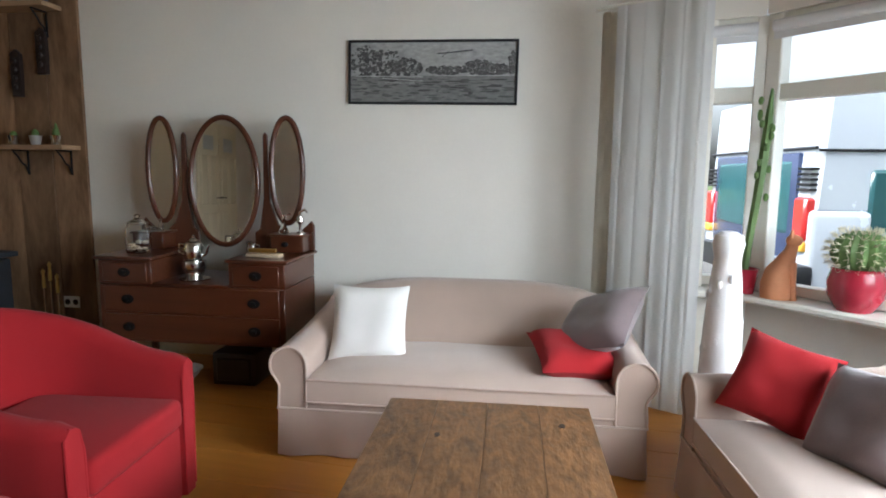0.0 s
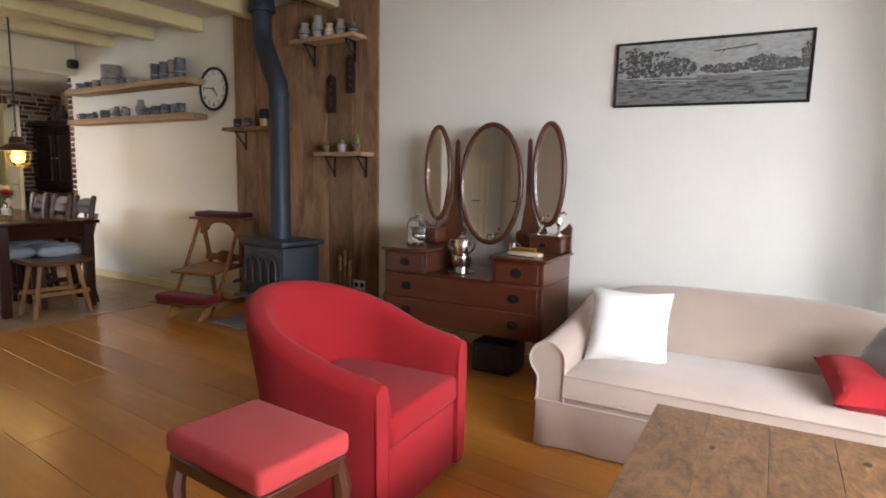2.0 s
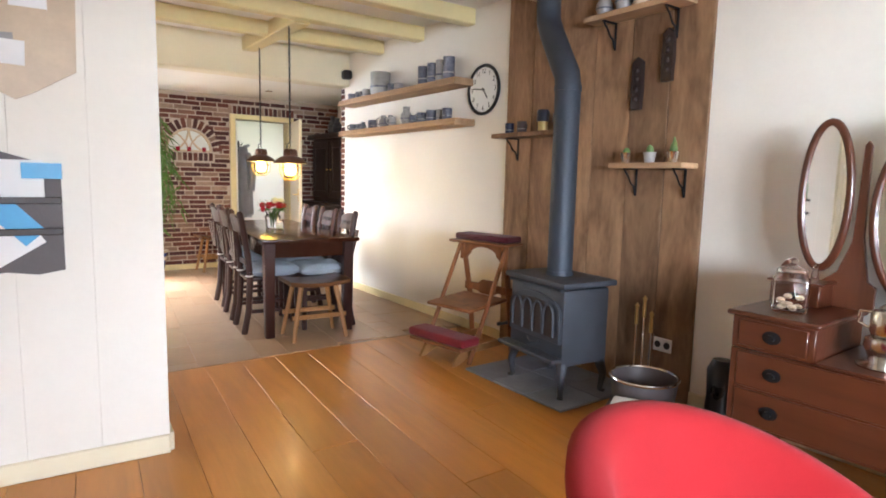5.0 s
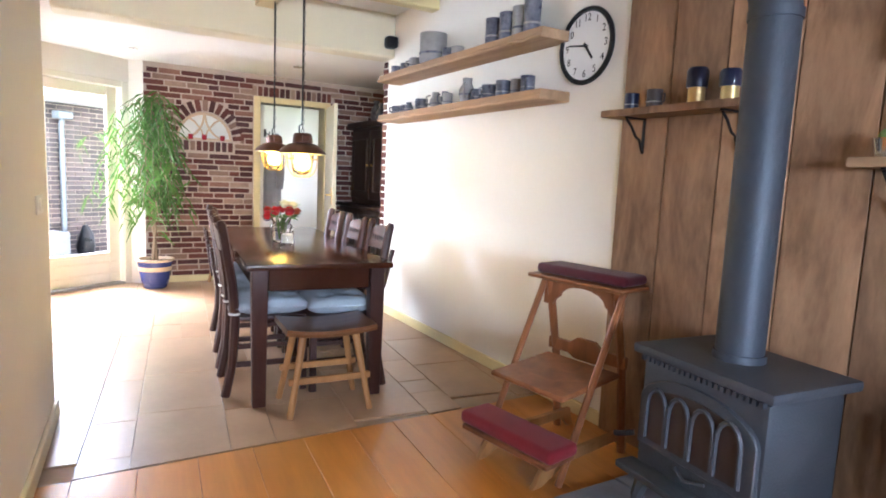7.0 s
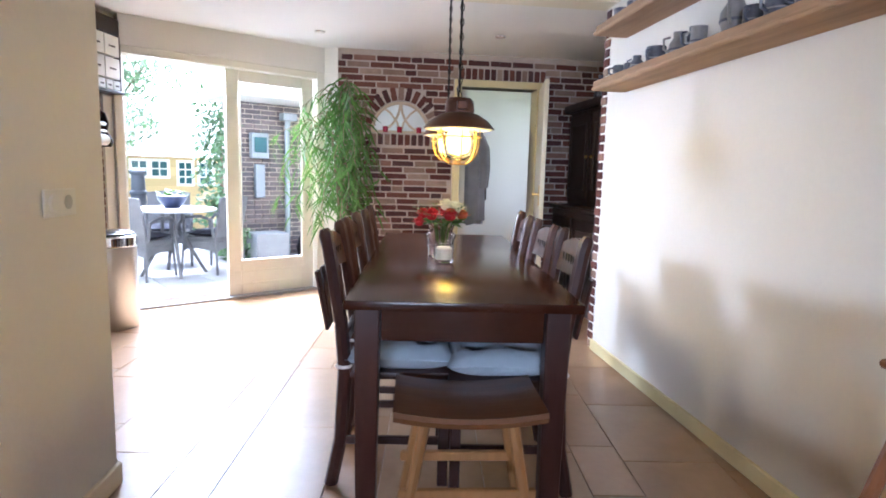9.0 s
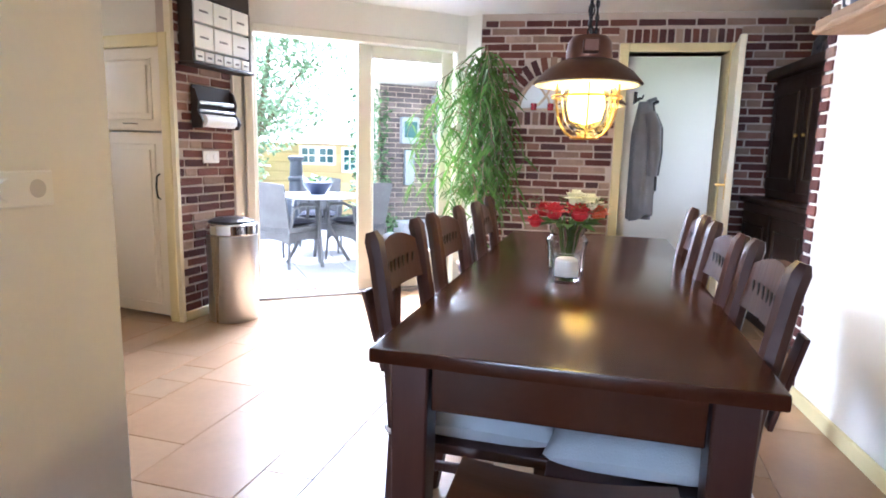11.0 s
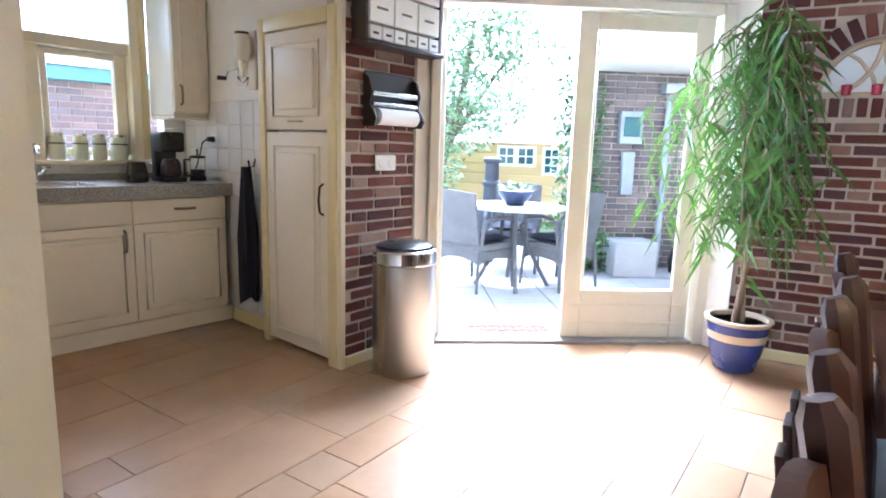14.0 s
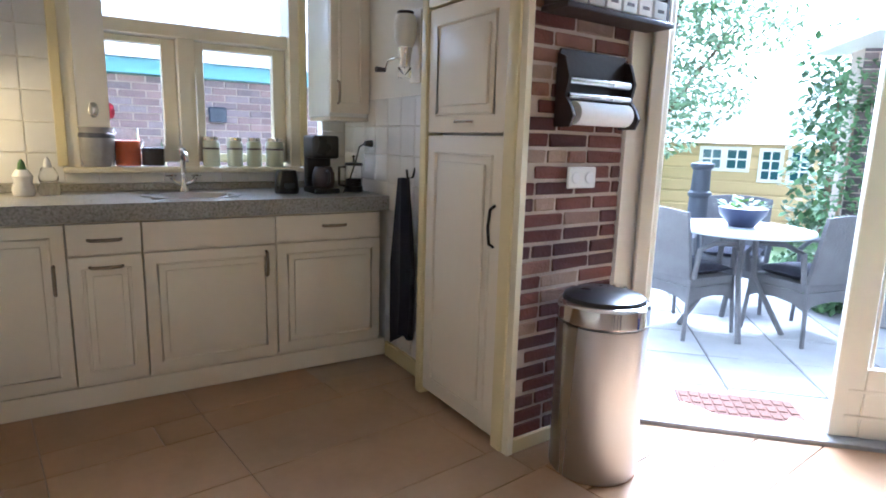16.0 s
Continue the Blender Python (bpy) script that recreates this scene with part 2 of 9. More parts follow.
LAMPWHITE = mat("enamelled lamp inside", (0.8, 0.72, 0.5), 0.4, var=0.03, bump=0.0)
SLATE = mat("blue slate tile", (0.24, 0.27, 0.33), 0.55, var=0.25, scale=7, bump=0.3, bscale=45, random=0.12)
GLASS = mat("clear glass", (1, 1, 1), 0.0, var=0.0, bump=0.0, trans=1.0, ior=1.3, rvar=0.0)
PANE = mat("window pane", (1, 1, 1), 0.0, var=0.0, bump=0.0, trans=1.0, ior=1.04, rvar=0.0, spec=0.3)
MIRROR = mat("mirror glass", (0.86, 0.86, 0.84), 0.015, 1.0, var=0.0, bump=0.0, rvar=0.01)
FROST = mat("frosted pane", (0.62, 0.64, 0.62), 0.35, var=0.08, scale=4, bump=0.03, trans=0.35, rvar=0.05)
PLASTICW = mat("white plastic", (0.80, 0.79, 0.75), 0.35, var=0.02, bump=0.0)
PLASTICB = mat("black plastic", (0.012, 0.012, 0.014), 0.3, var=0.1, bump=0.02)
NAVY = mat("navy towel cloth", (0.012, 0.013, 0.028), 0.95, var=0.2, scale=12, bump=0.5, bscale=260, sheen=0.05)
STONE = mat("speckled granite top", (0.30, 0.285, 0.25), 0.3, var=0.55, scale=90, bump=0.03, bscale=240)
KITCHEN = mat("cream lacquered front", (0.79, 0.715, 0.565), 0.38, var=0.05, scale=2, bump=0.02, bscale=20, coat=0.15)
WALLTILE = mat("white glazed tile", (0.76, 0.74, 0.70), 0.16, var=0.07, scale=5, bump=0.05, bscale=9, random=0.05)
STONEWARE = mat("salt glazed stoneware", (0.31, 0.295, 0.285), 0.35, var=0.2, scale=14, bump=0.1, bscale=60, random=0.15)
COBALT = mat("cobalt decorated glaze", (0.045, 0.052, 0.11), 0.3, var=0.45, scale=22, bump=0.1, bscale=60, random=0.2, col2=(0.21, 0.215, 0.25))
TERRA = mat("orange terracotta", (0.62, 0.27, 0.13), 0.75, var=0.12, scale=9, bump=0.1)
REDGLAZE = mat("crimson glaze", (0.36, 0.02, 0.04), 0.25, var=0.12, scale=7, bump=0.03, coat=0.4)
BLUEGLAZE = mat("blue glaze", (0.03, 0.05, 0.22), 0.25, var=0.2, scale=7, bump=0.03, coat=0.4)
SANDGLAZE = mat("sand glaze", (0.55, 0.43, 0.30), 0.4, var=0.15, scale=9, bump=0.05)
LEAF = mat("green leaf", (0.075, 0.165, 0.03), 0.5, var=0.45, scale=9, bump=0.05, bscale=40, island=True, random=0.4)
lfn, lfl = LEAF.node_tree.nodes, LEAF.node_tree.links
lf_t, lf_m = lfn.new("ShaderNodeBsdfTranslucent"), lfn.new("ShaderNodeMixShader")
lf_t.inputs[0].default_value = (0.14, 0.25, 0.035, 1)
lf_m.inputs[0].default_value = 0.22
lfl.new(lfn["Principled BSDF"].outputs[0], lf_m.inputs[1])
lfl.new(lf_t.outputs[0], lf_m.inputs[2])
lfl.new(lf_m.outputs[0], lfn["Material Output"].inputs[0])
IVY = mat("ivy leaf", (0.09, 0.17, 0.06), 0.6, var=0.4, scale=6, bump=0.05, island=True, random=0.35)
TREELEAF = mat("garden foliage", (0.25, 0.35, 0.18), 0.6, var=0.4, scale=3, bump=0.05, island=True, random=0.35)
BARK = mat("bark", (0.24, 0.17, 0.11), 0.9, var=0.4, scale=14, bump=0.6, bscale=50, stretch=(1, 1, 0.3))
SOIL = mat("potting soil", (0.05, 0.035, 0.025), 0.95, var=0.4, scale=30, bump=0.7, bscale=80)
PAVER = mat("grey patio slab", (0.30, 0.30, 0.30), 0.8, var=0.15, scale=5, bump=0.2, bscale=60, random=0.12)
GRASS = mat("lawn", (0.07, 0.11, 0.03), 0.95, var=0.4, scale=3, bump=0.6, bscale=90)
ASPHALT = mat("street paving", (0.10, 0.095, 0.09), 0.9, var=0.2, scale=4, bump=0.3, bscale=120)
WICKER = mat("grey wicker", (0.115, 0.115, 0.12), 0.7, var=0.25, scale=8, bump=0.6, bscale=110)
WHITEMETAL = mat("pale table metal and roof glare", (0.60, 0.61, 0.62), 0.4, 0.2, var=0.05, bump=0.02)
GREYMETAL = mat("weathered grey metal", (0.27, 0.30, 0.32), 0.5, 0.2, var=0.12, scale=5, bump=0.04)
SHEDWOOD = wood("cream shed boards", (0.62, 0.46, 0.22), 0.7, 0.12, 0, 0.6)
ROOFING = mat("roofing felt", (0.25, 0.25, 0.26), 0.9, var=0.2, scale=5, bump=0.3)
PAPER = mat("white paper", (0.80, 0.80, 0.79), 0.8, var=0.03, scale=8, bump=0.05, bscale=80)
INK = mat("dark ink", (0.02, 0.02, 0.022), 0.8, var=0.1, bump=0.0)
DARKBOX = mat("dark brown board", (0.028, 0.017, 0.015), 0.45, var=0.25, scale=9, bump=0.1, bscale=50)
LEATHER = mat("taupe leather", (0.085, 0.070, 0.070), 0.5, var=0.15, scale=9, bump=0.2, bscale=120)
DOORMAT = mat("brick red coir", (0.15, 0.078, 0.055), 0.95, var=0.2, scale=14, bump=0.5, bscale=120)
LIDBLUE = mat("blue plastic film", (0.05, 0.33, 0.62), 0.4, var=0.1, bump=0.0)
BLIND = mat("white roller blind", (0.75, 0.75, 0.75), 0.9, var=0.02, bump=0.05)
COATGREY = mat("grey wool", (0.26, 0.26, 0.29), 0.95, var=0.15, scale=9, bump=0.4, bscale=200, sheen=0.3)
COATBLACK = mat("black wool", (0.02, 0.02, 0.024), 0.95, var=0.2, scale=9, bump=0.4, bscale=200, sheen=0.3)
# one blue-grey van paint: rear shade and sky glare are put into two colours
VANSHADE = mat("shaded car paint", (0.05, 0.07, 0.15), 0.2, 0.3, var=0.04, scale=2, bump=0.0, coat=0.6)
VANSKYLIT = mat("sky-lit car paint", (0.58, 0.63, 0.70), 0.25, 0.2, var=0.04, scale=2, bump=0.0, coat=0.6)
VANGLASS = mat("dark car glass", (0.03, 0.09, 0.10), 0.08, var=0.1, bump=0.0)
REDLENS = mat("red lamp lens", (0.55, 0.03, 0.03), 0.2, var=0.1, bump=0.0, coat=0.5)
YELLOWLENS = mat("amber lamp lens", (0.75, 0.40, 0.05), 0.2, var=0.1, bump=0.0)
CACTUS = mat("cactus skin", (0.12, 0.20, 0.06), 0.6, var=0.3, scale=12, bump=0.2)
SPINE = mat("pale cactus spines", (0.62, 0.58, 0.42), 0.8, var=0.15, bump=0.1)
PORCELAIN = mat("white porcelain", (0.78, 0.76, 0.74), 0.25, var=0.04, scale=6, bump=0.25, bscale=25)
FOOD = mat("red preserve", (0.60, 0.11, 0.02), 0.4, var=0.3, scale=14, bump=0.05)
DARKFOOD = mat("dark preserve", (0.03, 0.02, 0.025), 0.4, var=0.3, scale=20, bump=0.05)
CANISTER = mat("pale green canister", (0.62, 0.64, 0.50), 0.3, var=0.05, scale=6, bump=0.03)
PETALRED = mat("red petals", (0.42, 0.015, 0.02), 0.7, var=0.25, scale=25, bump=0.1)
PETALWHITE = mat("white petals", (0.72, 0.70, 0.48), 0.7, var=0.12, scale=25, bump=0.1)
ROSEORANGE = mat("orange petals", (0.55, 0.10, 0.03), 0.7, var=0.2, scale=25, bump=0.1)
CANDLE = mat("white candle wax", (0.80, 0.78, 0.72), 0.5, var=0.05, bump=0.05)
BLUECAP = mat("dark blue enamel", (0.012, 0.018, 0.05), 0.3, var=0.1, bump=0.02)
GOLDBAND = mat("gold tin", (0.55, 0.42, 0.18), 0.35, 0.6, var=0.15, bump=0.02)


# ---- mesh helpers ----
def BM():
    return bmesh.new()


def box(bm, lo, hi, bev=0.0, seg=1, m=None):
    r = bmesh.ops.create_cube(bm, size=1.0)
    vs = r["verts"]
    c = [(a + b) / 2 for a, b in zip(lo, hi)]
    d = [abs(b - a) for a, b in zip(lo, hi)]
    for v in vs:
        v.co = Vector([c[k] + v.co[k] * d[k] for k in range(3)])
    if bev > 0:
        es = list({e for v in vs for e in v.link_edges})
        r = bmesh.ops.bevel(bm, geom=es, offset=min(bev, min(d) * 0.49), segments=seg, profile=0.6, affect="EDGES")
        vs = list({v for f in r["faces"] for v in f.verts} | {v for v in vs if v.is_valid})
    if m is not None:
        for v in vs:
            v.co = m @ v.co
    return vs


def ringverts(bm, c, ax, up, rx, ry, seg):
    side = ax.cross(up).normalized()
    return [bm.verts.new(c + side * (math.cos(6.283185 * k / seg) * rx) + up * (math.sin(6.283185 * k / seg) * ry)) for k in range(seg)]


def bridge(bm, a, b):
    n = len(a)
    for k in range(n):
        bm.faces.new((a[k], a[(k + 1) % n], b[(k + 1) % n], b[k]))


def tube(bm, pts, r, seg=8, closed=False, flat=1.0):
    pts = [Vector(p) for p in pts]
    rs = r if isinstance(r, (list, tuple)) else [r] * len(pts)
    rings = []
    up = None
    n = len(pts)
    for k, p in enumerate(pts):
        if closed:
            d = pts[(k + 1) % n] - pts[k - 1]
        else:
            d = pts[min(k + 1, n - 1)] - pts[max(k - 1, 0)]
        d.normalize()
        if up is None:
            up = Vector((0, 0, 1)) if abs(d.z) < 0.9 else Vector((0, 1, 0))
        up = (up - d * up.dot(d)).normalized()
        rings.append(ringverts(bm, p, d, up, rs[k] * flat, rs[k], seg))
    for a, b in zip(rings, rings[1:]):
        bridge(bm, a, b)
    if closed:
        bridge(bm, rings[-1], rings[0])
    else:
        bm.faces.new(rings[0][::-1])
        bm.faces.new(rings[-1])


def cyl(bm, p0, p1, r0, r1=None, seg=16):
    tube(bm, [p0, p1], [r0, r0 if r1 is None else r1], seg)


def lathe(bm, prof, seg=24, c=(0, 0, 0), sy=1.0):
    rings = []
    for r, z in prof:
        rings.append([bm.verts.new((c[0] + max(r, 0.0005) * math.cos(6.283185 * k / seg), c[1] + sy * max(r, 0.0005) * math.sin(6.283185 * k / seg), c[2] + z)) for k in range(seg)])
    for a, b in zip(rings, rings[1:]):
        bridge(bm, a, b)
    bm.faces.new(rings[0][::-1])
    bm.faces.new(rings[-1])


def ball(bm, c, r, u=14, v=9):
    rr = r if isinstance(r, (tuple, list)) else (r, r, r)
    q = bmesh.ops.create_uvsphere(bm, u_segments=u, v_segments=v, radius=1.0)
    for w in q["verts"]:
        w.co = Vector((c[0] + w.co.x * rr[0], c[1] + w.co.y * rr[1], c[2] + w.co.z * rr[2]))


def prism(bm, poly, m, depth, bev=0.0):
    """A flat outline, in the xy plane of m, with thickness along its z."""
    a = [bm.verts.new(m @ Vector((x, y, 0))) for x, y in poly]
    b = [bm.verts.new(m @ Vector((x, y, depth))) for x, y in poly]
    bm.faces.new(a[::-1])
    bm.faces.new(b)
    bridge(bm, a, b)
    if bev:
        es = [e for v in a + b for e in v.link_edges if (e.verts[0] in a) == (e.verts[1] in a)]
        bmesh.ops.bevel(bm, geom=list(set(es)), offset=bev, segments=1, affect="EDGES")


def cushion(bm, w, d, h, m, n=12, sag=0.0, tufts=0):
    """A stuffed cushion: pinched at its rim, full in the middle."""
    top, bot = {}, {}
    for i in range(n + 1):
        for j in range(n + 1):
            u, v = 2 * i / n - 1, 2 * j / n - 1
            pin = 1 - 0.07 * (u * u * (1 - v * v) + v * v * (1 - u * u)) * 1.2
            f = ((1 - u ** 4) * (1 - v ** 4)) ** 0.55
            wob = 0.06 * noise.noise(Vector((u * 2.1 + w * 9, v * 2.1, h * 30)))
            dip = 0.0
            if tufts:
                for a in (-0.45, 0.45):
                    for b in (-0.45, 0.45):
                        dip += 0.55 * math.exp(-((u - a) ** 2 + (v - b) ** 2) / 0.03)
            x, y = u * w / 2 * (pin if abs(v) < 1 else 1), v * d / 2 * (pin if abs(u) < 1 else 1)
            zt = h / 2 * f * (1 + wob * 3 - dip)
            top[i, j] = bm.verts.new(m @ Vector((x, y, zt + sag * (u * u))))
            bot[i, j] = top[i, j] if i in (0, n) or j in (0, n) else bm.verts.new(m @ Vector((x, y, -h / 2 * f + sag * (u * u))))
    for i in range(n):
        for j in range(n):
            bm.faces.new((top[i, j], top[i + 1, j], top[i + 1, j + 1], top[i, j + 1]))
            q = (bot[i, j], bot[i, j + 1], bot[i + 1, j + 1], bot[i + 1, j])
            bm.faces.new(q)


def finish(name, bm, material, smooth=38):
    bmesh.ops.recalc_face_normals(bm, faces=bm.faces)
    me = bpy.data.meshes.new(name)
    bm.to_mesh(me)
    bm.free()
    me.materials.append(material)
    if smooth:
        me.polygons.foreach_set("use_smooth", [True] * len(me.polygons))
        me.set_sharp_from_angle(angle=radians(smooth))
    return me


def part(name, bm, material, parent=None, label="", smooth=38, at=None):
    ob = new(name, finish(name, bm, material, smooth))
    if parent is not None:
        ob.parent = parent
    if at is not None:
        ob.matrix_basis = at
    if label:
        ob["label"] = label
    return ob


def thing(name, m, label, category, group=""):
    ob = new(name)
    ob.empty_display_size = 0.1
    ob.matrix_basis = m
    return tagged(ob, label, category, group)


def solo(name, bm, material, label, category, group="", at=None, smooth=38):
    """A thing of one piece."""
    ob = part(name, bm, material, None, "", smooth, at)
    return tagged(ob, label, category, group)


def structure(name, bm, material, label, category, smooth=30):
    ob = part(name, bm, material, None, "", smooth)
    return tagged(ob, label, category, "", "structure")


def lettering(text, size, material, parent, m, name="lettering", extrude=0.0004, align="CENTER"):
    """Writing in the built-in font, as a mesh."""
    cu = bpy.data.curves.new("text", "FONT")
    cu.body, cu.size, cu.extrude = text, size, extrude
    cu.align_x, cu.align_y = align, "CENTER"
    tmp = bpy.data.objects.new("text", cu)
    scene.collection.objects.link(tmp)
    bpy.context.view_layer.update()
    me = bpy.data.meshes.new_from_object(tmp.evaluated_get(bpy.context.evaluated_depsgraph_get()))
    bpy.data.objects.remove(tmp)
    me.materials.clear()
    me.materials.append(material)
    ob = new(name, me)
    ob.parent, ob.matrix_basis = parent, m
    return ob


def frame_of(p, q, z=0.0):
    """A pose at p whose x axis runs to q, y to the left of it, z up."""
    a = math.degrees(math.atan2(q[1] - p[1], q[0] - p[0]))
    return pose(p[0], p[1], z, 0, 0, a)


def wall_bm(length, z0, z1, y0, y1, openings, bm=None, m=None):
    """A wall along x from 0 to length, from y0 to y1, with openings (x0, x1, low, high)."""
    bm = bm or BM()
    xs = sorted({0.0, length, *[o[0] for o in openings], *[o[1] for o in openings]})
    for a, b in zip(xs, xs[1:]):
        mid = (a + b) / 2
        zs, blocks = z0, []
        for o in sorted([o for o in openings if o[0] < mid < o[1]], key=lambda o: o[2]):
            if o[2] > zs:
                blocks.append((zs, o[2]))
            zs = o[3]
        if zs < z1:
            blocks.append((zs, z1))
        for lo, hi in blocks:
            box(bm, (a, y0, lo), (b, y1, hi), m=m)
    return bm


# ---- structure ----
W = 3.783                    # the long wall's face
XB = -9.324                  # the brick wall's face
CEIL_Z, BEAM_Z, LOW_Z = 2.60, 2.48, 2.285
DA, DB = (-8.52, 0.36), (-9.42, 1.76)     # the garden doors' ends
KROT = -12.8
HE, HW = (-3.93, 1.25), (-5.80, 1.345)     # the hall block's corners
KM = pose(-8.13, -1.01, 0, 0, 0, KROT)    # the kitchen's corner: x along the units, y into the room

g = BM()
for x, y in ((-90, -90), (90, -90), (90, 90), (-90, 90)):
    g.verts.new((x, y, -0.09))
g.faces.new(g.verts)
structure("ground", g, GRASS, "green lawn and garden ground round the house", "ground", 0)

b = BM()
box(b, (-5.075, -2.2, -0.12), (2.0, 4.0, -0.012))
structure("floor_living", b, DARKBOX, "dark joints between the oak floor planks", "floor")
b = BM()
prism(b, [(-5.085, W + 0.15), (-7.4, W + 0.15), (-7.4, 4.75), (-9.5, 4.75), (-9.5, 1.85), (-8.56, 0.34), (-8.6, -2.3), (-5.085, -2.3)][::-1], pose(0, 0, -0.12), 0.108)
structure("floor_kitchen", b, GROUT, "pale grout between large stone floor tiles", "floor")

# north wall, with its brick end, and the recess behind it
b = BM()
box(b, (-7.37, W, 0), (0.72, W + 0.2, CEIL_Z + 0.1))
structure("wall_north", b, PLASTER, "long cream plastered wall with shelves and a picture", "wall")
b = BM()
box(b, (-7.45, W + 0.0, 0), (-7.372, W + 0.9, CEIL_Z))
structure("wall_recess_side", b, PLASTER, "cream plastered side of the recess", "wall")
b = BM()
box(b, (-9.6, 4.62, 0), (-7.2, 4.8, CEIL_Z))
structure("wall_recess", b, PLASTER, "plastered back of the recess behind the cupboard", "wall")

# brick wall with door and half-round window
b = wall_bm(4.62 - 1.945, 0, LOW_Z + 0.15, 0, 0.2, [(3.12 - 1.945, 3.86 - 1.945, -0.1, 1.985), (2.262 - 1.945, 2.828 - 1.945, 1.53, 1.835)],
            m=pose(XB - 0.012, 1.945, 0, 0, 0, 90))
brick_wall = structure("wall_brick", b, MORTAR, "indoor wall of reddish and pale old bricks", "wall")
b = BM()
segs = 14
arc = [(2.545 - 0.283 * math.cos(math.pi * k / segs), 1.53 + 0.30 * math.sin(math.pi * k / segs)) for k in range(segs + 1)]
for k in range(segs):
    (y0, z0), (y1, z1) = arc[k], arc[k + 1]
    vs = [b.verts.new((x, y, z)) for x in (XB - 0.014, XB - 0.2) for y, z in ((y0, z0), (y1, z1), (y1, 1.85), (y0, 1.85))]
    for q in ((0, 1, 2, 3), (7, 6, 5, 4), (0, 4, 5, 1)):
        b.faces.new([vs[j] for j in q])
structure("wall_arch_fill", b, MORTAR, "brick spandrel over the half-round window", "wall")

# the short wall and lintel round the garden doors
DM = frame_of(DA, DB)
DL = math.dist(DA, DB)
b = BM()
box(b, (-0.02, -0.06, 2.06), (DL + 0.16, 0.12, LOW_Z + 0.15), m=DM)
structure("wall_over_doors", b, PLASTER, "cream plaster over the garden doors", "wall")
b = BM()
prism(b, [(-9.425, 1.78), (-9.31, 1.955), (-9.55, 1.97), (-9.58, 1.86)], pose(0, 0, 0), LOW_Z + 0.1)
structure("wall_door_side", b, PLASTER, "narrow cream plastered wall beside the garden doors", "wall")

# brick pier between kitchen and doors
C0, C1 = (-7.85, 0.19), (-8.373, 0.279)
CM = frame_of(C1, C0)
CL = math.dist(C0, C1)
b = BM()
box(b, (0, -0.14, 0), (CL, -0.014, LOW_Z + 0.15), m=CM)
brick_pier = structure("wall_brick_pier", b, MORTAR, "brick-faced pier beside the garden doors", "wall")
b = BM()
box(b, (-0.27, -0.3, 0), (-0.004, 0.004, LOW_Z + 0.1), m=CM)
structure("wall_pier_plaster", b, PLASTER, "cream plastered strip beside the brick pier", "wall")
b = BM()
box(b, (CL + 0.002, -0.05, 0), (CL + 0.03, -0.002, LOW_Z + 0.1), m=CM)
structure("trim_pier_corner", b, CREAM, "cream painted corner board of the brick pier", "trim")

# kitchen walls
b = wall_bm(1.70, 0, LOW_Z + 0.15, 0, 0.2, [], m=KM @ pose(-0.05, -0.62, 0, 0, 0, 90))
wall_cup_ob = structure("wall_cupboard_side", b, PLASTER, "cream plastered wall with a built-in cupboard", "wall")
b = wall_bm(3.2, 0, LOW_Z + 0.15, 0, 0.25, [(3.2 - 1.44, 3.2 - 0.24, 1.02, 2.2)], m=KM @ pose(3.0, -0.62, 0, 0, 0, 180))
structure("wall_kitchen_window", b, PLASTER, "cream kitchen wall with a window over the sink", "wall")

# the block of hall and stairs
b = BM()
prism(b, [(HE[0], HE[1]), (HW[0], HW[1]), (-5.80, -2.2), (-4.135, -2.2)], pose(0, 0, 0), CEIL_Z + 0.1)
hall_block = structure("wall_hall_block", b, PLASTER, "cream plastered walls round the hall", "wall")
HBM = frame_of(HE, (-4.135, -2.2))
for k in range(7):
    b = BM()
    box(b, (0.262 * k + 0.0004, 0.0, 0.0), (0.262 * (k + 1) - 0.0004, 0.008, CEIL_Z), 0.0015, m=HBM)
    part("board", b, PLASTER, hall_block)
b = BM()
box(b, (-4.12, -2.2, 0), (2.2, -2.0, CEIL_Z + 0.1))
structure("wall_south", b, PLASTER, "cream plastered living room wall", "wall")
b = BM()
box(b, (0.72, 3.36, 0), (0.80, W + 0.2, CEIL_Z + 0.1))
structure("wall_bay_return", b, PLASTER, "cream plastered return beside the bay", "wall")
b = BM()
box(b, (1.75, -2.2, 0), (1.95, -0.35, CEIL_Z + 0.1))
structure("wall_east", b, PLASTER, "cream plastered wall beside the bay window", "wall")

# bay window: parapet, sill, posts, transoms and panes
BAY = [(0.74, 3.36), (0.985, 3.275), (1.75, 2.43), (1.75, -0.40)]


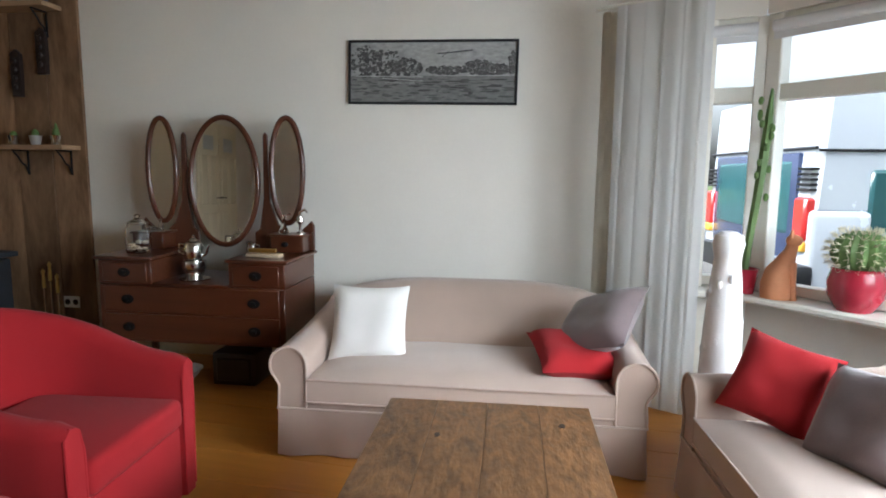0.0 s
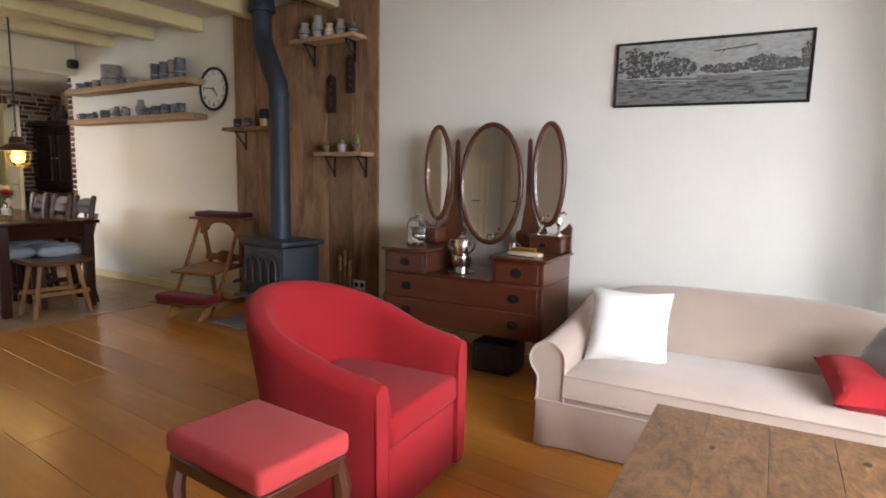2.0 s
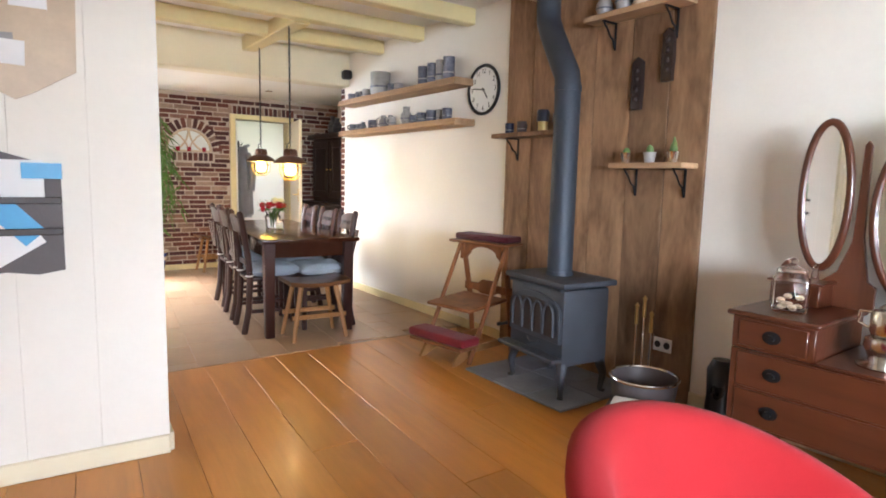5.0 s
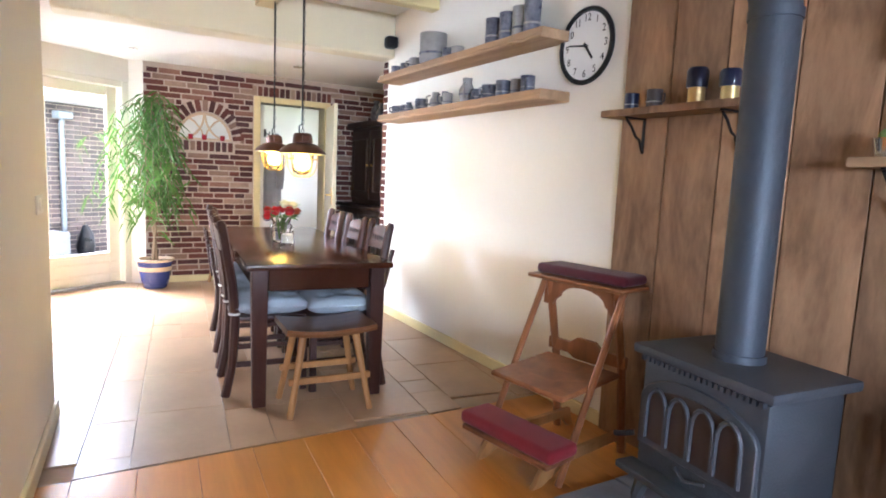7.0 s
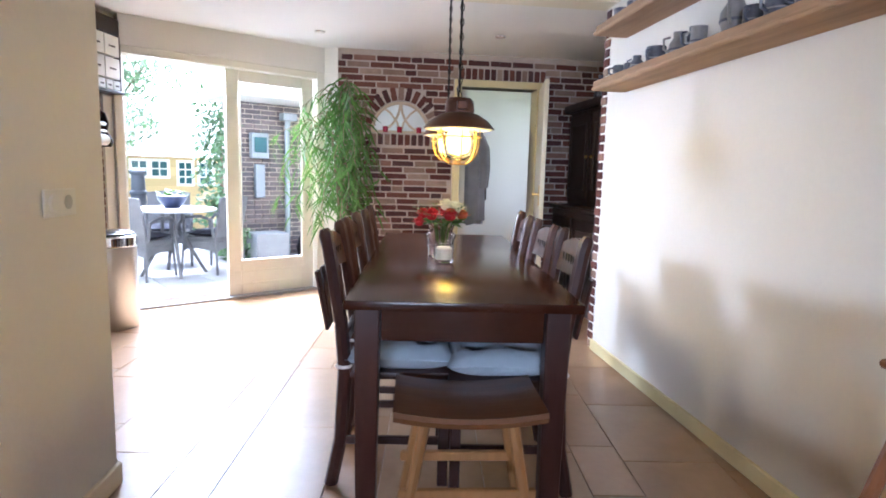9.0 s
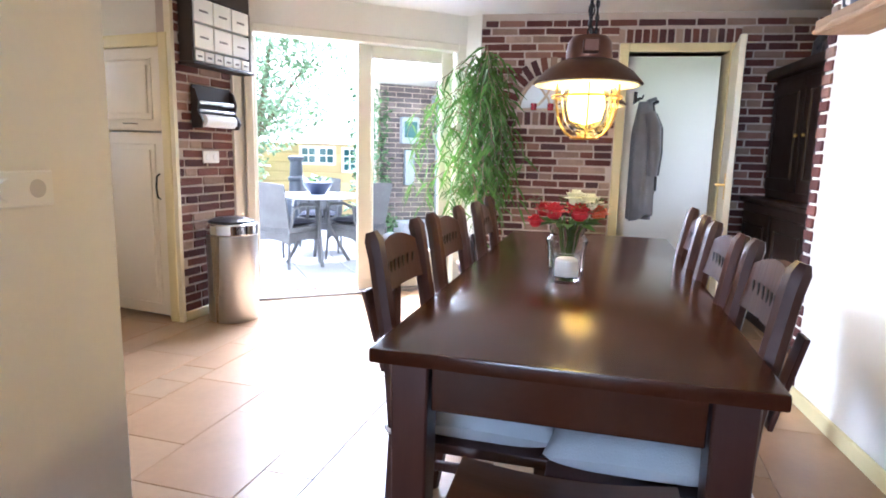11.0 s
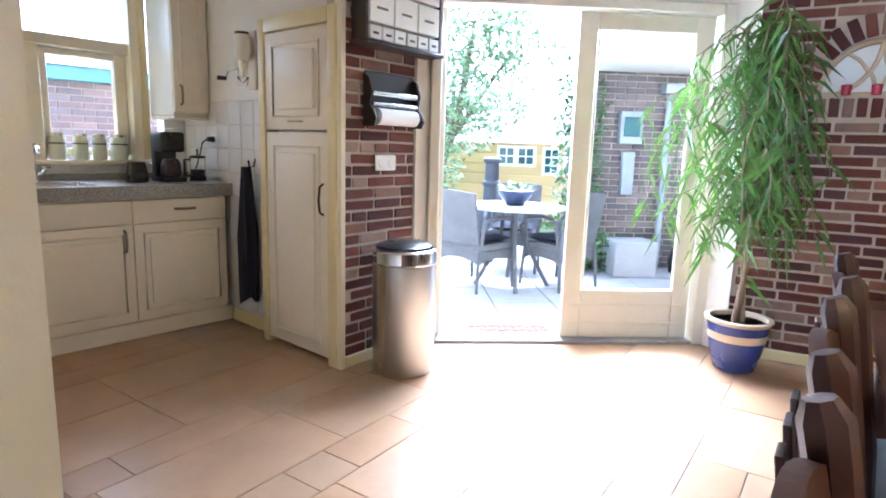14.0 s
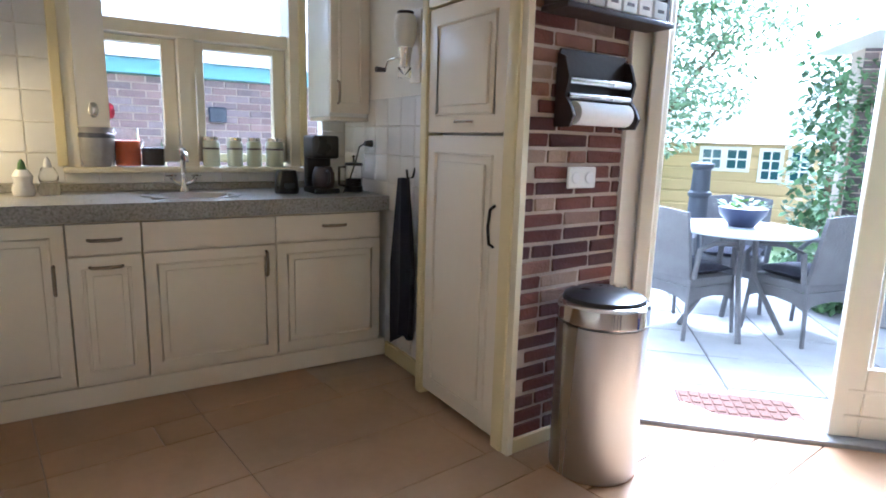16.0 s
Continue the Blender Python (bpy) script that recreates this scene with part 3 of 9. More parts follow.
def bay_side(k, p, q, mullions):
    m = frame_of(q, p)
    L = math.dist(p, q)
    b = BM()
    box(b, (0, -0.16, -0.09), (L, -0.005, 0.625), m=m)
    structure("wall_bay_" + str(k), b, PLASTER, "cream parapet under the bay window", "wall")
    b = BM()
    box(b, (0, -0.16, 1.955), (L, -0.005, CEIL_Z + 0.1), m=m)
    structure("wall_bay_lintel_" + str(k), b, PLASTER, "cream lintel over the bay window", "wall")
    b = BM()
    box(b, (-0.02, -0.17, 0.628), (L + 0.02, 0.13, 0.66), 0.008, m=m)
    structure("window_sill_" + str(k), b, WHITEPAINT, "white painted window sill with potted plants", "sill")
    win = tagged(new("window_" + str(k)), "white bay window with a transom and a top light", "window", "", "structure")
    win.matrix_basis = m
    for x in mullions:
        b = BM()
        box(b, (x * L - 0.035, -0.11, 0.66), (x * L + 0.035, -0.02, 1.955), 0.006)
        part("window_post", b, WHITEPAINT, win)
    for z, h in ((0.69, 0.05), (1.60, 0.075), (1.93, 0.05)):
        b = BM()
        box(b, (0.0, -0.10, z - h / 2), (L, -0.03, z + h / 2), 0.005)
        part("window_rail", b, WHITEPAINT, win)
    b = BM()
    cyl(b, (0.03, -0.02, 1.90), (L - 0.03, -0.02, 1.90), 0.028, seg=12)
    box(b, (0.03, -0.024, 1.84), (L - 0.03, -0.018, 1.90))
    part("roller_blind", b, BLIND, win, "rolled-up white blind")
    for a, c in zip(mullions, mullions[1:]):
        for lo, hi in ((0.71, 1.57), (1.64, 1.905)):
            b = BM()
            box(b, (a * L + 0.03, -0.068, lo), (c * L - 0.03, -0.062, hi))
            p2 = part("pane", b, PANE, win)
            p2.visible_shadow = False


bay_side(1, BAY[0], BAY[1], [0.0, 1.0])
bay_side(2, BAY[1], BAY[2], [0.03, 0.97])
bay_side(3, BAY[2], BAY[3], [0.012, 0.34, 0.67, 0.988])
b = BM()
prism(b, [(0.72, 3.6), (0.72, 3.34), (0.98, 3.25), (1.74, 2.42), (1.74, -0.42), (1.95, -0.42), (2.0, 2.5), (1.1, 3.6)], pose(0, 0, 2.06), 0.08)
structure("ceiling_bay", b, CEIL, "white soffit of the bay", "ceiling")

# ceilings and beams
b = BM()
box(b, (-7.3, -2.3, CEIL_Z), (2.1, 4.0, CEIL_Z + 0.12))
structure("ceiling_living", b, CEIL, "white boarded ceiling between cream beams", "ceiling")
b = BM()
prism(b, [(-7.30, 4.8), (-9.62, 4.8), (-9.62, 1.7), (-8.56, 0.1), (-8.9, -2.3), (-5.6, -2.3), (-5.6, 1.31), (-7.30, 1.31)], pose(0, 0, LOW_Z), 0.1)
structure("ceiling_kitchen", b, CEIL, "flat white kitchen ceiling with spotlights", "ceiling")
for x in (-1.05, -1.83, -2.61, -3.39, -4.22, -5.06, -5.80, -6.53):
    b = BM()
    box(b, (x - 0.055, 1.2 if x < -3.9 else -2.0, BEAM_Z), (x + 0.055, W - 0.002, CEIL_Z + 0.01), 0.008)
    structure("beam", b, YELLOW, "cream painted ceiling beam", "beam")
b = BM()
box(b, (-7.46, 1.3, 2.24), (-7.24, W - 0.002, CEIL_Z + 0.02), 0.012)
structure("beam_main", b, CREAM, "heavy cream painted main beam", "beam")
b = BM()
box(b, (-7.24, 2.60, BEAM_Z - 0.01), (-5.855, 2.74, CEIL_Z + 0.01), 0.008)
structure("beam_cross", b, YELLOW, "short cream cross beam that carries the lamps", "beam")


# skirting
def skirting(p, q, mat_=CREAM, h=0.075, t=0.018):
    b = BM()
    L = math.dist(p, q)
    box(b, (0, 0, 0), (L, t, h), 0.005, m=frame_of(p, q))
    return structure("baseboard", b, mat_, "cream painted skirting board", "baseboard")


skirting((-2.96, W), (-7.37, W), YELLOW)
skirting((0.7, W), (-2.96, W), CREAM, 0.09)
skirting((-4.13, -2.0), HE, CREAM, 0.085, -0.026)
skirting(HW, HE, CREAM, 0.085, 0.02)
skirting((-5.80, -1.6), HW, CREAM, 0.085, 0.02)
skirting((XB, 3.02), (XB, 1.96), YELLOW, 0.07)
skirting((XB, 4.62), (XB, 3.96), YELLOW, 0.07)
skirting(C0, C1, YELLOW, 0.065, 0.022)


# ---- living room ----
def arm_outline(cx, sx, top):
    """Front outline of a scroll arm: straight inside, a roll on top that turns under, straight outside."""
    roll = [(cx + sx * (0.006 - 0.080 * math.cos(radians(a))), top - 0.080 + 0.080 * math.sin(radians(a))) for a in range(0, 226, 15)]
    return [(cx - sx * 0.07, 0.06), (cx - sx * 0.073, 0.22)] + roll + [(cx + sx * 0.046, top - 0.165), (cx + sx * 0.05, 0.22), (cx + sx * 0.05, 0.06)]


def sofa(m, label, group):
    """A three-seat sofa with a humped back, scroll arms and a pleated skirt; front edge along x, facing -y."""
    s = thing("sofa", m, label, "sofa", group)
    Wd, D = 1.60, 0.98
    h = Wd / 2
    b = BM()
    box(b, (-h + 0.12, 0.022, 0.10), (h - 0.12, D - 0.2, 0.235), 0.012, 2)
    part("base", b, FABRIC, s)
    # back: arched top, rounded section
    n = 20
    rows = []
    b = BM()
    for i in range(n + 1):
        u = 2 * i / n - 1
        x = u * (h - 0.04)
        top = 0.55 + 0.085 * (1 - abs(u) ** 3.6)
        lean = 0.05
        prof = [(D - 0.40, 0.10), (D - 0.43, 0.36), (D - 0.265 + lean, top - 0.06), (D - 0.19 + lean, top - 0.012), (D - 0.12 + lean, top), (D - 0.05 + lean, top - 0.03), (D - 0.02, top - 0.10), (D - 0.02, 0.10)]
        rows.append([b.verts.new((x, y - 0.10 * abs(u) ** 6, z)) for y, z in prof])
    for a, c in zip(rows, rows[1:]):
        bridge(b, a, c)
    b.faces.new(rows[0])
    b.faces.new(rows[-1][::-1])
    part("backrest", b, FABRIC, s)
    for sx in (-1, 1):
        b = BM()
        # arm: a scroll in section, swept from front to back and rising to the back
        rings = []
        for k in range(9):
            t = k / 8
            y = 0.02 + t * (D - 0.14)
            top = 0.475 + 0.02 * t + 0.055 * t * t
            cx = sx * (h - 0.085)
            prof = arm_outline(cx, sx, top)
            if sx < 0:
                prof = prof[::-1]
            rings.append([b.verts.new((x, y, z)) for x, z in prof])
        for a, c in zip(rings, rings[1:]):
            bridge(b, a, c)
        b.faces.new(rings[0])
        b.faces.new(rings[-1][::-1])
        arm = part("armrest", b, FABRIC, s, "", 50)
        b = BM()
        top, cx = 0.475, sx * (h - 0.085)
        tube(b, [(x, 0.016, max(z, 0.21)) for x, z in arm_outline(cx, sx, top)], 0.0055, 6)
        part("piping", b, FABRICSEAT, arm)
    b = BM()
    n, mm = 22, 10
    cw, cd, ch = Wd - 0.325, D - 0.40, 0.135
    grid = {}
    for i in range(n + 1):
        for j in range(mm + 1):
            u, v = 2 * i / n - 1, 2 * j / mm - 1
            e = (max(abs(u), abs(v))) ** 7
            wr = 0.008 * noise.noise(Vector((u * 5, v * 2, 1.7))) + 0.012 * math.exp(-((u - 0.35) / 0.25) ** 2) * math.sin(u * 34) * max(0, 0.4 - v) 
            grid[i, j] = b.verts.new((u * cw / 2, 0.012 + cd / 2 + v * cd / 2, 0.372 - 0.034 * e + 0.018 * (1 - u * u) * (1 - v * v) + wr * (1 - e)))
    low = {}
    for i in range(n + 1):
        for j in range(mm + 1):
            if i in (0, n) or j in (0, mm):
                p = grid[i, j].co
                low[i, j] = b.verts.new((p.x, p.y, 0.236))
    for i in range(n):
        for j in range(mm):
            b.faces.new((grid[i, j], grid[i + 1, j], grid[i + 1, j + 1], grid[i, j + 1]))
    rim = [(i, 0) for i in range(n)] + [(n, j) for j in range(mm)] + [(i, mm) for i in range(n, 0, -1)] + [(0, j) for j in range(mm, 0, -1)]
    for a, c in zip(rim, rim[1:] + rim[:1]):
        b.faces.new((grid[a], low[a], low[c], grid[c]))
    b.faces.new([low[k] for k in rim])
    seat = part("seat_cushion", b, FABRICSEAT, s)
    b = BM()
    tube(b, [(-cw / 2, 0.010, 0.338), (0, 0.008, 0.338), (cw / 2, 0.010, 0.338)], 0.005, 6)
    tube(b, [(-cw / 2, 0.010, 0.240), (0, 0.008, 0.240), (cw / 2, 0.010, 0.240)], 0.005, 6)
    part("piping", b, FABRIC, seat)
    # skirt: a cloth frieze with loose folds
    b = BM()
    path = []
    for k in range(61):
        path.append((-h + 0.034 + (Wd - 0.068) * k / 60, 0.006))
    path = [(-h + 0.034, (D - 0.1) * (1 - k / 24)) for k in range(24)] + path + [(h - 0.034, (D - 0.1) * (k + 1) / 24) for k in range(24)]
    cols = []
    for k, (x, y) in enumerate(path):
        wv = 0.015 * math.sin(k * 0.8 + 2 * math.sin(k * 0.13)) * math.exp(-min(abs(k - 26), abs(k - 82)) / 9) + 0.016 * noise.noise(Vector((x * 5, y * 5, 3.3)))
        nx, ny = (0, -1) if 24 <= k < 85 else ((-1, 0) if k < 24 else (1, 0))
        mid = 0.5 * wv
        cols.append([b.verts.new(v) for v in ((x + nx * 0.004, y - ny * 0.002 + 0.006, 0.205), (x + nx * (0.008 + mid), y + ny * (0.004 + mid) + 0.004, 0.11), (x + nx * (0.014 + wv), y + ny * (0.010 + wv), 0.006),
                                              (x + nx * (0.006 + wv), y + ny * (0.002 + wv), 0.006), (x - nx * 0.006, y - ny * 0.012 + 0.006, 0.205))])
    for k in range(len(path) - 1):
        bridge(b, cols[k], cols[k + 1])
    part("skirt", b, FABRIC, s, "", 70)
    b = BM()
    tube(b, [(-h + 0.029, D - 0.12, 0.207), (-h + 0.029, 0.014, 0.207), (h - 0.029, 0.014, 0.207), (h - 0.029, D - 0.12, 0.207)], 0.0055, 6)
    part("piping", b, FABRICSEAT, s)
    return s


sofa(pose(-0.345, 2.555, 0, 0, 0, 1.8), "beige three-seat sofa with scroll arms against the wall", "sofas")
sofa(pose(0.58, 1.78, 0, 0, 0, -86), "beige three-seat sofa with scroll arms below the bay window", "sofas")


def pillow(name, w, d, h, m, material, label):
    b = BM()
    cushion(b, w, d, h, Matrix.Identity(4), 14)
    return solo(name, b, material, label, "cushion", "", m)


pillow("cushion", 0.37, 0.36, 0.12, pose(-0.80, 2.88, 0.512, 68, 0, 5), WHITEFAB, "square white cushion leaning on the beige sofa back")
pillow("cushion", 0.36, 0.34, 0.13, pose(0.14, 2.82, 0.435, 14, 4, 14), REDFAB, "red cushion lying in the sofa corner")
pillow("cushion", 0.40, 0.38, 0.14, pose(0.25, 2.90, 0.56, 34, -20, -40), GREYFAB, "shiny grey cushion tossed over a red one")
pillow("cushion", 0.31, 0.31, 0.12, pose(0.79, 2.34, 0.515, 58, 10, -40), REDFAB, "red cushion in the corner of the second sofa")
pillow("cushion", 0.34, 0.33, 0.12, pose(0.93, 2.06, 0.505, 58, -8, -66), GREYFAB, "shiny grey cushion on the second sofa")


# coffee table: wide old boards, one drawer rail, square legs
ct = thing("coffee_table", pose(-0.165, 1.57, 0, 0, 0, 2), "low worn pine coffee table with a board top", "table")
for k in range(4):
    b = BM()
    w = 0.66 / 4
    box(b, (-0.33 + w * k + 0.0002, -0.6, 0.415), (-0.33 + w * (k + 1) - 0.0002, 0.58, 0.452), 0.0012)
    part("board", b, COFFEE, ct)
random.seed(52)
for k in range(9):
    b = BM()
    kx, ky, kr = random.uniform(-0.29, 0.29), random.uniform(-0.55, 0.54), random.uniform(0.005, 0.011)
    prism(b, [(kx + kr * math.cos(0.6283 * q) * random.uniform(0.7, 1.2), ky + 1.7 * kr * math.sin(0.6283 * q) * random.uniform(0.8, 1.2)) for q in range(10)], pose(0, 0, 0.4515), 0.0009)
    part("knot", b, DARKBOX, ct)
for x in (-0.27, 0.27):
    for y in (-0.53, 0.51):
        b = BM()
        box(b, (x - 0.035, y - 0.035, 0), (x + 0.035, y + 0.035, 0.414), 0.006)
        part("leg", b, COFFEE, ct)
for x in (-0.275, 0.275):
    b = BM()
    box(b, (x - 0.012, -0.49, 0.31), (x + 0.012, 0.47, 0.413), 0.003)
    part("apron", b, COFFEE, ct)
for y in (-0.53, 0.51):
    b = BM()
    box(b, (-0.235, y - 0.012, 0.31), (0.235, y + 0.012, 0.413), 0.003)
    part("apron", b, COFFEE, ct)

# red tub chair: a U of parallel arms and a round back, its edge sweeping up to the back; local front is -y
tub = thing("tub_armchair", pose(-1.595, 1.845, 0, 0, 0, 94), "red upholstered tub armchair with a sloping back", "armchair")
TR, TS = 0.292, 0.315
tl = 2 * TS + math.pi * TR
b = BM()
rows = []
n = 44
for i in range(n + 1):
    d = tl * i / n
    if d < TS:
        p, nv = Vector((-TR, -TS + d, 0)), Vector((-1, 0, 0))
    elif d > tl - TS:
        p, nv = Vector((TR, -(d - tl + TS), 0)), Vector((1, 0, 0))
    else:
        a = math.pi - (d - TS) / TR
        nv = Vector((math.cos(a), math.sin(a), 0))
        p = nv * TR
    u = abs(2 * i / n - 1)
    top = 0.552 + 0.20 * (0.5 + 0.5 * math.cos(math.pi * min(1.0, u * 1.04))) ** 0.9
    lean = 0.075 * (1 - u) ** 0.7
    prof = [(0.030, 0.03), (0.038, 0.22), (0.044, 0.42), (0.050, top - 0.05), (0.044, top - 0.016), (0.022, top - 0.002), (-0.006, top), (-0.030, top - 0.012),
            (-0.042, top - 0.05), (-0.046, 0.42), (-0.05, 0.20), (-0.05, 0.03)]
    e = 0.72 if i in (0, n) else 1.0
    push = Vector((0, -0.022, 0)) if i in (0, n) else Vector((0, 0, 0))
    rows.append([b.verts.new(p + push + nv * (q * e + lean * max(0.0, z - 0.32) / 0.42) + Vector((0, 0, z - (0.018 if e < 1 and z > 0.4 else 0)))) for q, z in prof])
for a, c in zip(rows, rows[1:]):
    bridge(b, a, c)
b.faces.new(rows[0])
b.faces.new(rows[-1][::-1])
shell = part("shell", b, REDFAB, tub, "", 60)
for sx in (-1, 1):
    b = BM()
    tube(b, [(sx * (TR + 0.026), -TS - 0.020, 0.05), (sx * (TR + 0.034), -TS - 0.020, 0.42), (sx * (TR + 0.034), -TS - 0.018, 0.51), (sx * (TR + 0.012), -TS - 0.016, 0.534),
             (sx * (TR - 0.02), -TS - 0.018, 0.52), (sx * (TR - 0.034), -TS - 0.020, 0.46), (sx * (TR - 0.036), -TS - 0.020, 0.05)], 0.005, 6)
    part("piping", b, REDFAB, shell)
b = BM()
box(b, (-0.243, -0.345, 0.302), (0.243, 0.20, 0.405), 0.032, 3)
for v in b.verts:
    if v.co.z > 0.37:
        v.co.z += 0.022 * max(0.0, 1 - (v.co.x / 0.25) ** 2)
part("seat_cushion", b, REDFAB, tub)
b = BM()
box(b, (-0.243, -0.328, 0.03), (0.243, 0.20, 0.30), 0.015, 2)
part("base", b, REDFAB, tub)
for x in (-0.22, 0.22):
    for y in (-0.24, 0.20):
        b = BM()
        cyl(b, (x, y, 0), (x, y, 0.05), 0.018, 0.022, 10)
        part("foot", b, MAHOG, tub)

# red footstool on dark cabriole legs
fs = thing("footstool", pose(-1.345, 1.165, 0, 0, 0, -4), "footstool with a faded red seat and dark curved legs", "stool")
b = BM()
box(b, (-0.20, -0.15, 0.450), (0.20, 0.15, 0.515), 0.024, 4)
part("seat", b, REDLITE, fs)
b = BM()
box(b, (-0.192, -0.142, 0.405), (0.192, 0.142, 0.449), 0.006)
part("seat_frame", b, MAHOG, fs)
for sx in (-1, 1):
    for sy in (-1, 1):
        b = BM()
        x, y = sx * 0.17, sy * 0.12
        tube(b, [(x, y, 0.44), (x + sx * 0.012, y + sy * 0.012, 0.36), (x + sx * 0.006, y + sy * 0.006, 0.22), (x - sx * 0.008, y - sy * 0.008, 0.10), (x + sx * 0.004, y + sy * 0.004, 0.03), (x + sx * 0.016, y + sy * 0.016, 0.0)],
             [0.022, 0.026, 0.018, 0.013, 0.013, 0.018], 8)
        part("leg", b, MAHOGZ, fs)

# dressing table with three oval mirrors; front edge along x, facing -y
dr = thing("dressing_table", pose(-1.86, 3.12, 0, 0, 0, 1.5), "antique mahogany dressing table with three oval mirrors", "dressing table")
DW, DD = 0.53, 0.46
b = BM()
box(b, (-DW, 0.0, 0.28), (DW, DD, 0.595), 0.004)
part("body", b, MAHOG, dr)
for sx in (-1, 1):
    b = BM()
    box(b, (sx * 0.22, 0.0, 0.597), (sx * DW, DD, 0.728), 0.004)
    ped = part("pedestal", b, MAHOG, dr)
    b = BM()
    box(b, (sx * 0.205, -0.018, 0.73), (sx * (DW + 0.02), DD + 0.005, 0.75), 0.006)
    part("pedestal_top", b, MAHOG, dr)
    b = BM()
    box(b, (sx * 0.245, -0.008, 0.612), (sx * (DW - 0.03), 0.004, 0.716), 0.003)
    drw = part("drawer", b, MAHOG, dr)
    b = BM()
    c = sx * (0.245 + DW - 0.03) / 2
    lathe(b, [(0.0, 0.0), (0.026, 0.0), (0.026, 0.004), (0.012, 0.006), (0.011, 0.016), (0.0, 0.018)], 14)
    bmesh.ops.scale(b, vec=(1.35, 1, 1), verts=b.verts[:])
    bmesh.ops.transform(b, matrix=pose(c, -0.008, 0.664, 90), verts=b.verts[:])
    part("handle", b, BLACKMETAL, drw)
b = BM()
box(b, (-0.215, -0.012, 0.597), (0.215, DD, 0.609), 0.004)
part("well_top", b, MAHOG, dr)
for z0, z1 in ((0.445, 0.588), (0.292, 0.435)):
    b = BM()
    box(b, (-DW + 0.03, -0.008, z0), (DW - 0.03, 0.004, z1), 0.003)
    drw = part("drawer", b, MAHOG, dr)
    for c in (-0.36, 0.36):
        b = BM()
        lathe(b, [(0.0, 0.0), (0.026, 0.0), (0.026, 0.004), (0.012, 0.006), (0.011, 0.016), (0.0, 0.018)], 14)
        bmesh.ops.scale(b, vec=(1.35, 1, 1), verts=b.verts[:])
        bmesh.ops.transform(b, matrix=pose(c, -0.008, (z0 + z1) / 2, 90), verts=b.verts[:])
        part("handle", b, BLACKMETAL, drw)
for sx in (-1, 1):
    for y in (0.025, DD - 0.025):
        b = BM()
        tube(b, [(sx * (DW - 0.025), y, 0.285), (sx * (DW - 0.025), y, 0.10), (sx * (DW - 0.022), y, 0.0)], [0.026, 0.022, 0.014], 8)
        part("leg", b, MAHOGZ, dr)
    b = BM()
    box(b, (sx * 0.33, 0.29, 0.752), (sx * 0.525, DD - 0.03, 0.845), 0.004)
    jb = part("jewel_box", b, MAHOG, dr)
    b = BM()
    box(b, (sx * 0.315, 0.275, 0.846), (sx * 0.535, DD - 0.02, 0.856), 0.003)
    part("lid", b, MAHOG, jb)
    b = BM()
    ball(b, (sx * 0.42, 0.282, 0.80), (0.022, 0.012, 0.016), 10, 6)
    part("handle", b, BLACKMETAL, jb)
    # scrolled side wing behind the jewel box
    b = BM()
    prism(b, [(0.18, 0.0), (0.545, 0.0), (0.545, 0.15), (0.525, 0.175), (0.505, 0.15), (0.46, 0.11), (0.39, 0.09), (0.32, 0.15), (0.275, 0.28), (0.272, 0.44), (0.268, 0.67), (0.255, 0.69), (0.242, 0.67), (0.24, 0.30), (0.215, 0.12), (0.18, 0.10)],
          pose(0, DD - 0.015, 0.75, 90, 0, 0) @ Matrix.Diagonal((sx, 1, 1, 1)), 0.022, 0.003)
    part("mirror_post", b, MAHOGZ, dr)


def oval_mirror(cx, cz, rx, rz, rot):
    m = pose(cx, DD - 0.045, cz, -1 if abs(cx) < 0.1 else 0, 0, rot)
    b = BM()
    tube(b, [(rx * math.cos(k * math.pi / 20), 0, rz * math.sin(k * math.pi / 20)) for k in range(40)], 0.017, 8, True)
    fr = part("mirror_frame", b, MAHOG, dr, "", 60, m)
    b = BM()
    vs = [b.verts.new((rx * math.cos(k * math.pi / 20), -0.003, rz * math.sin(k * math.pi / 20))) for k in range(40)]
    b.faces.new(vs)
    part("mirror_glass", b, MIRROR, fr, "oval mirror glass")
    b = BM()
    vs = [b.verts.new((rx * math.cos(k * math.pi / 20), 0.008, rz * math.sin(k * math.pi / 20))) for k in range(40)]
    b.faces.new(vs[::-1])
    part("mirror_back", b, MAHOG, fr)


oval_mirror(0.0, 1.15, 0.21, 0.375, 0)
oval_mirror(-0.39, 1.215, 0.093, 0.305, -4)
oval_mirror(0.39, 1.215, 0.093, 0.305, 4)


def on_dresser(x, y, z):
    return pose(-1.86, 3.12, 0, 0, 0, 1.5) @ pose(x, y, z)


b = BM()
lathe(b, [(0.0, 0.0), (0.062, 0.0), (0.066, 0.02), (0.066, 0.13), (0.055, 0.155), (0.048, 0.16), (0.046, 0.158), (0.052, 0.15), (0.062, 0.128), (0.062, 0.022), (0.0, 0.008)], 22)
j = thing("storage_jar", on_dresser(-0.38, 0.14, 0.752), "glass storage jar with pebbles and a knobbed lid", "jar")
part("jar", b, GLASS, j)
b = BM()
lathe(b, [(0.0, 0.0), (0.056, 0.0), (0.054, 0.012), (0.02, 0.025), (0.012, 0.035), (0.018, 0.05), (0.0, 0.058)], 18, (0, 0, 0.161))
part("lid", b, GLASS, j)
random.seed(4)
for k in range(9):
    b = BM()
    ball(b, (random.uniform(-0.035, 0.035), random.uniform(-0.035, 0.035), 0.022 + 0.012 * (k % 4)), (0.018, 0.014, 0.011), 8, 5)
    part("pebble", b, SANDGLAZE, j)
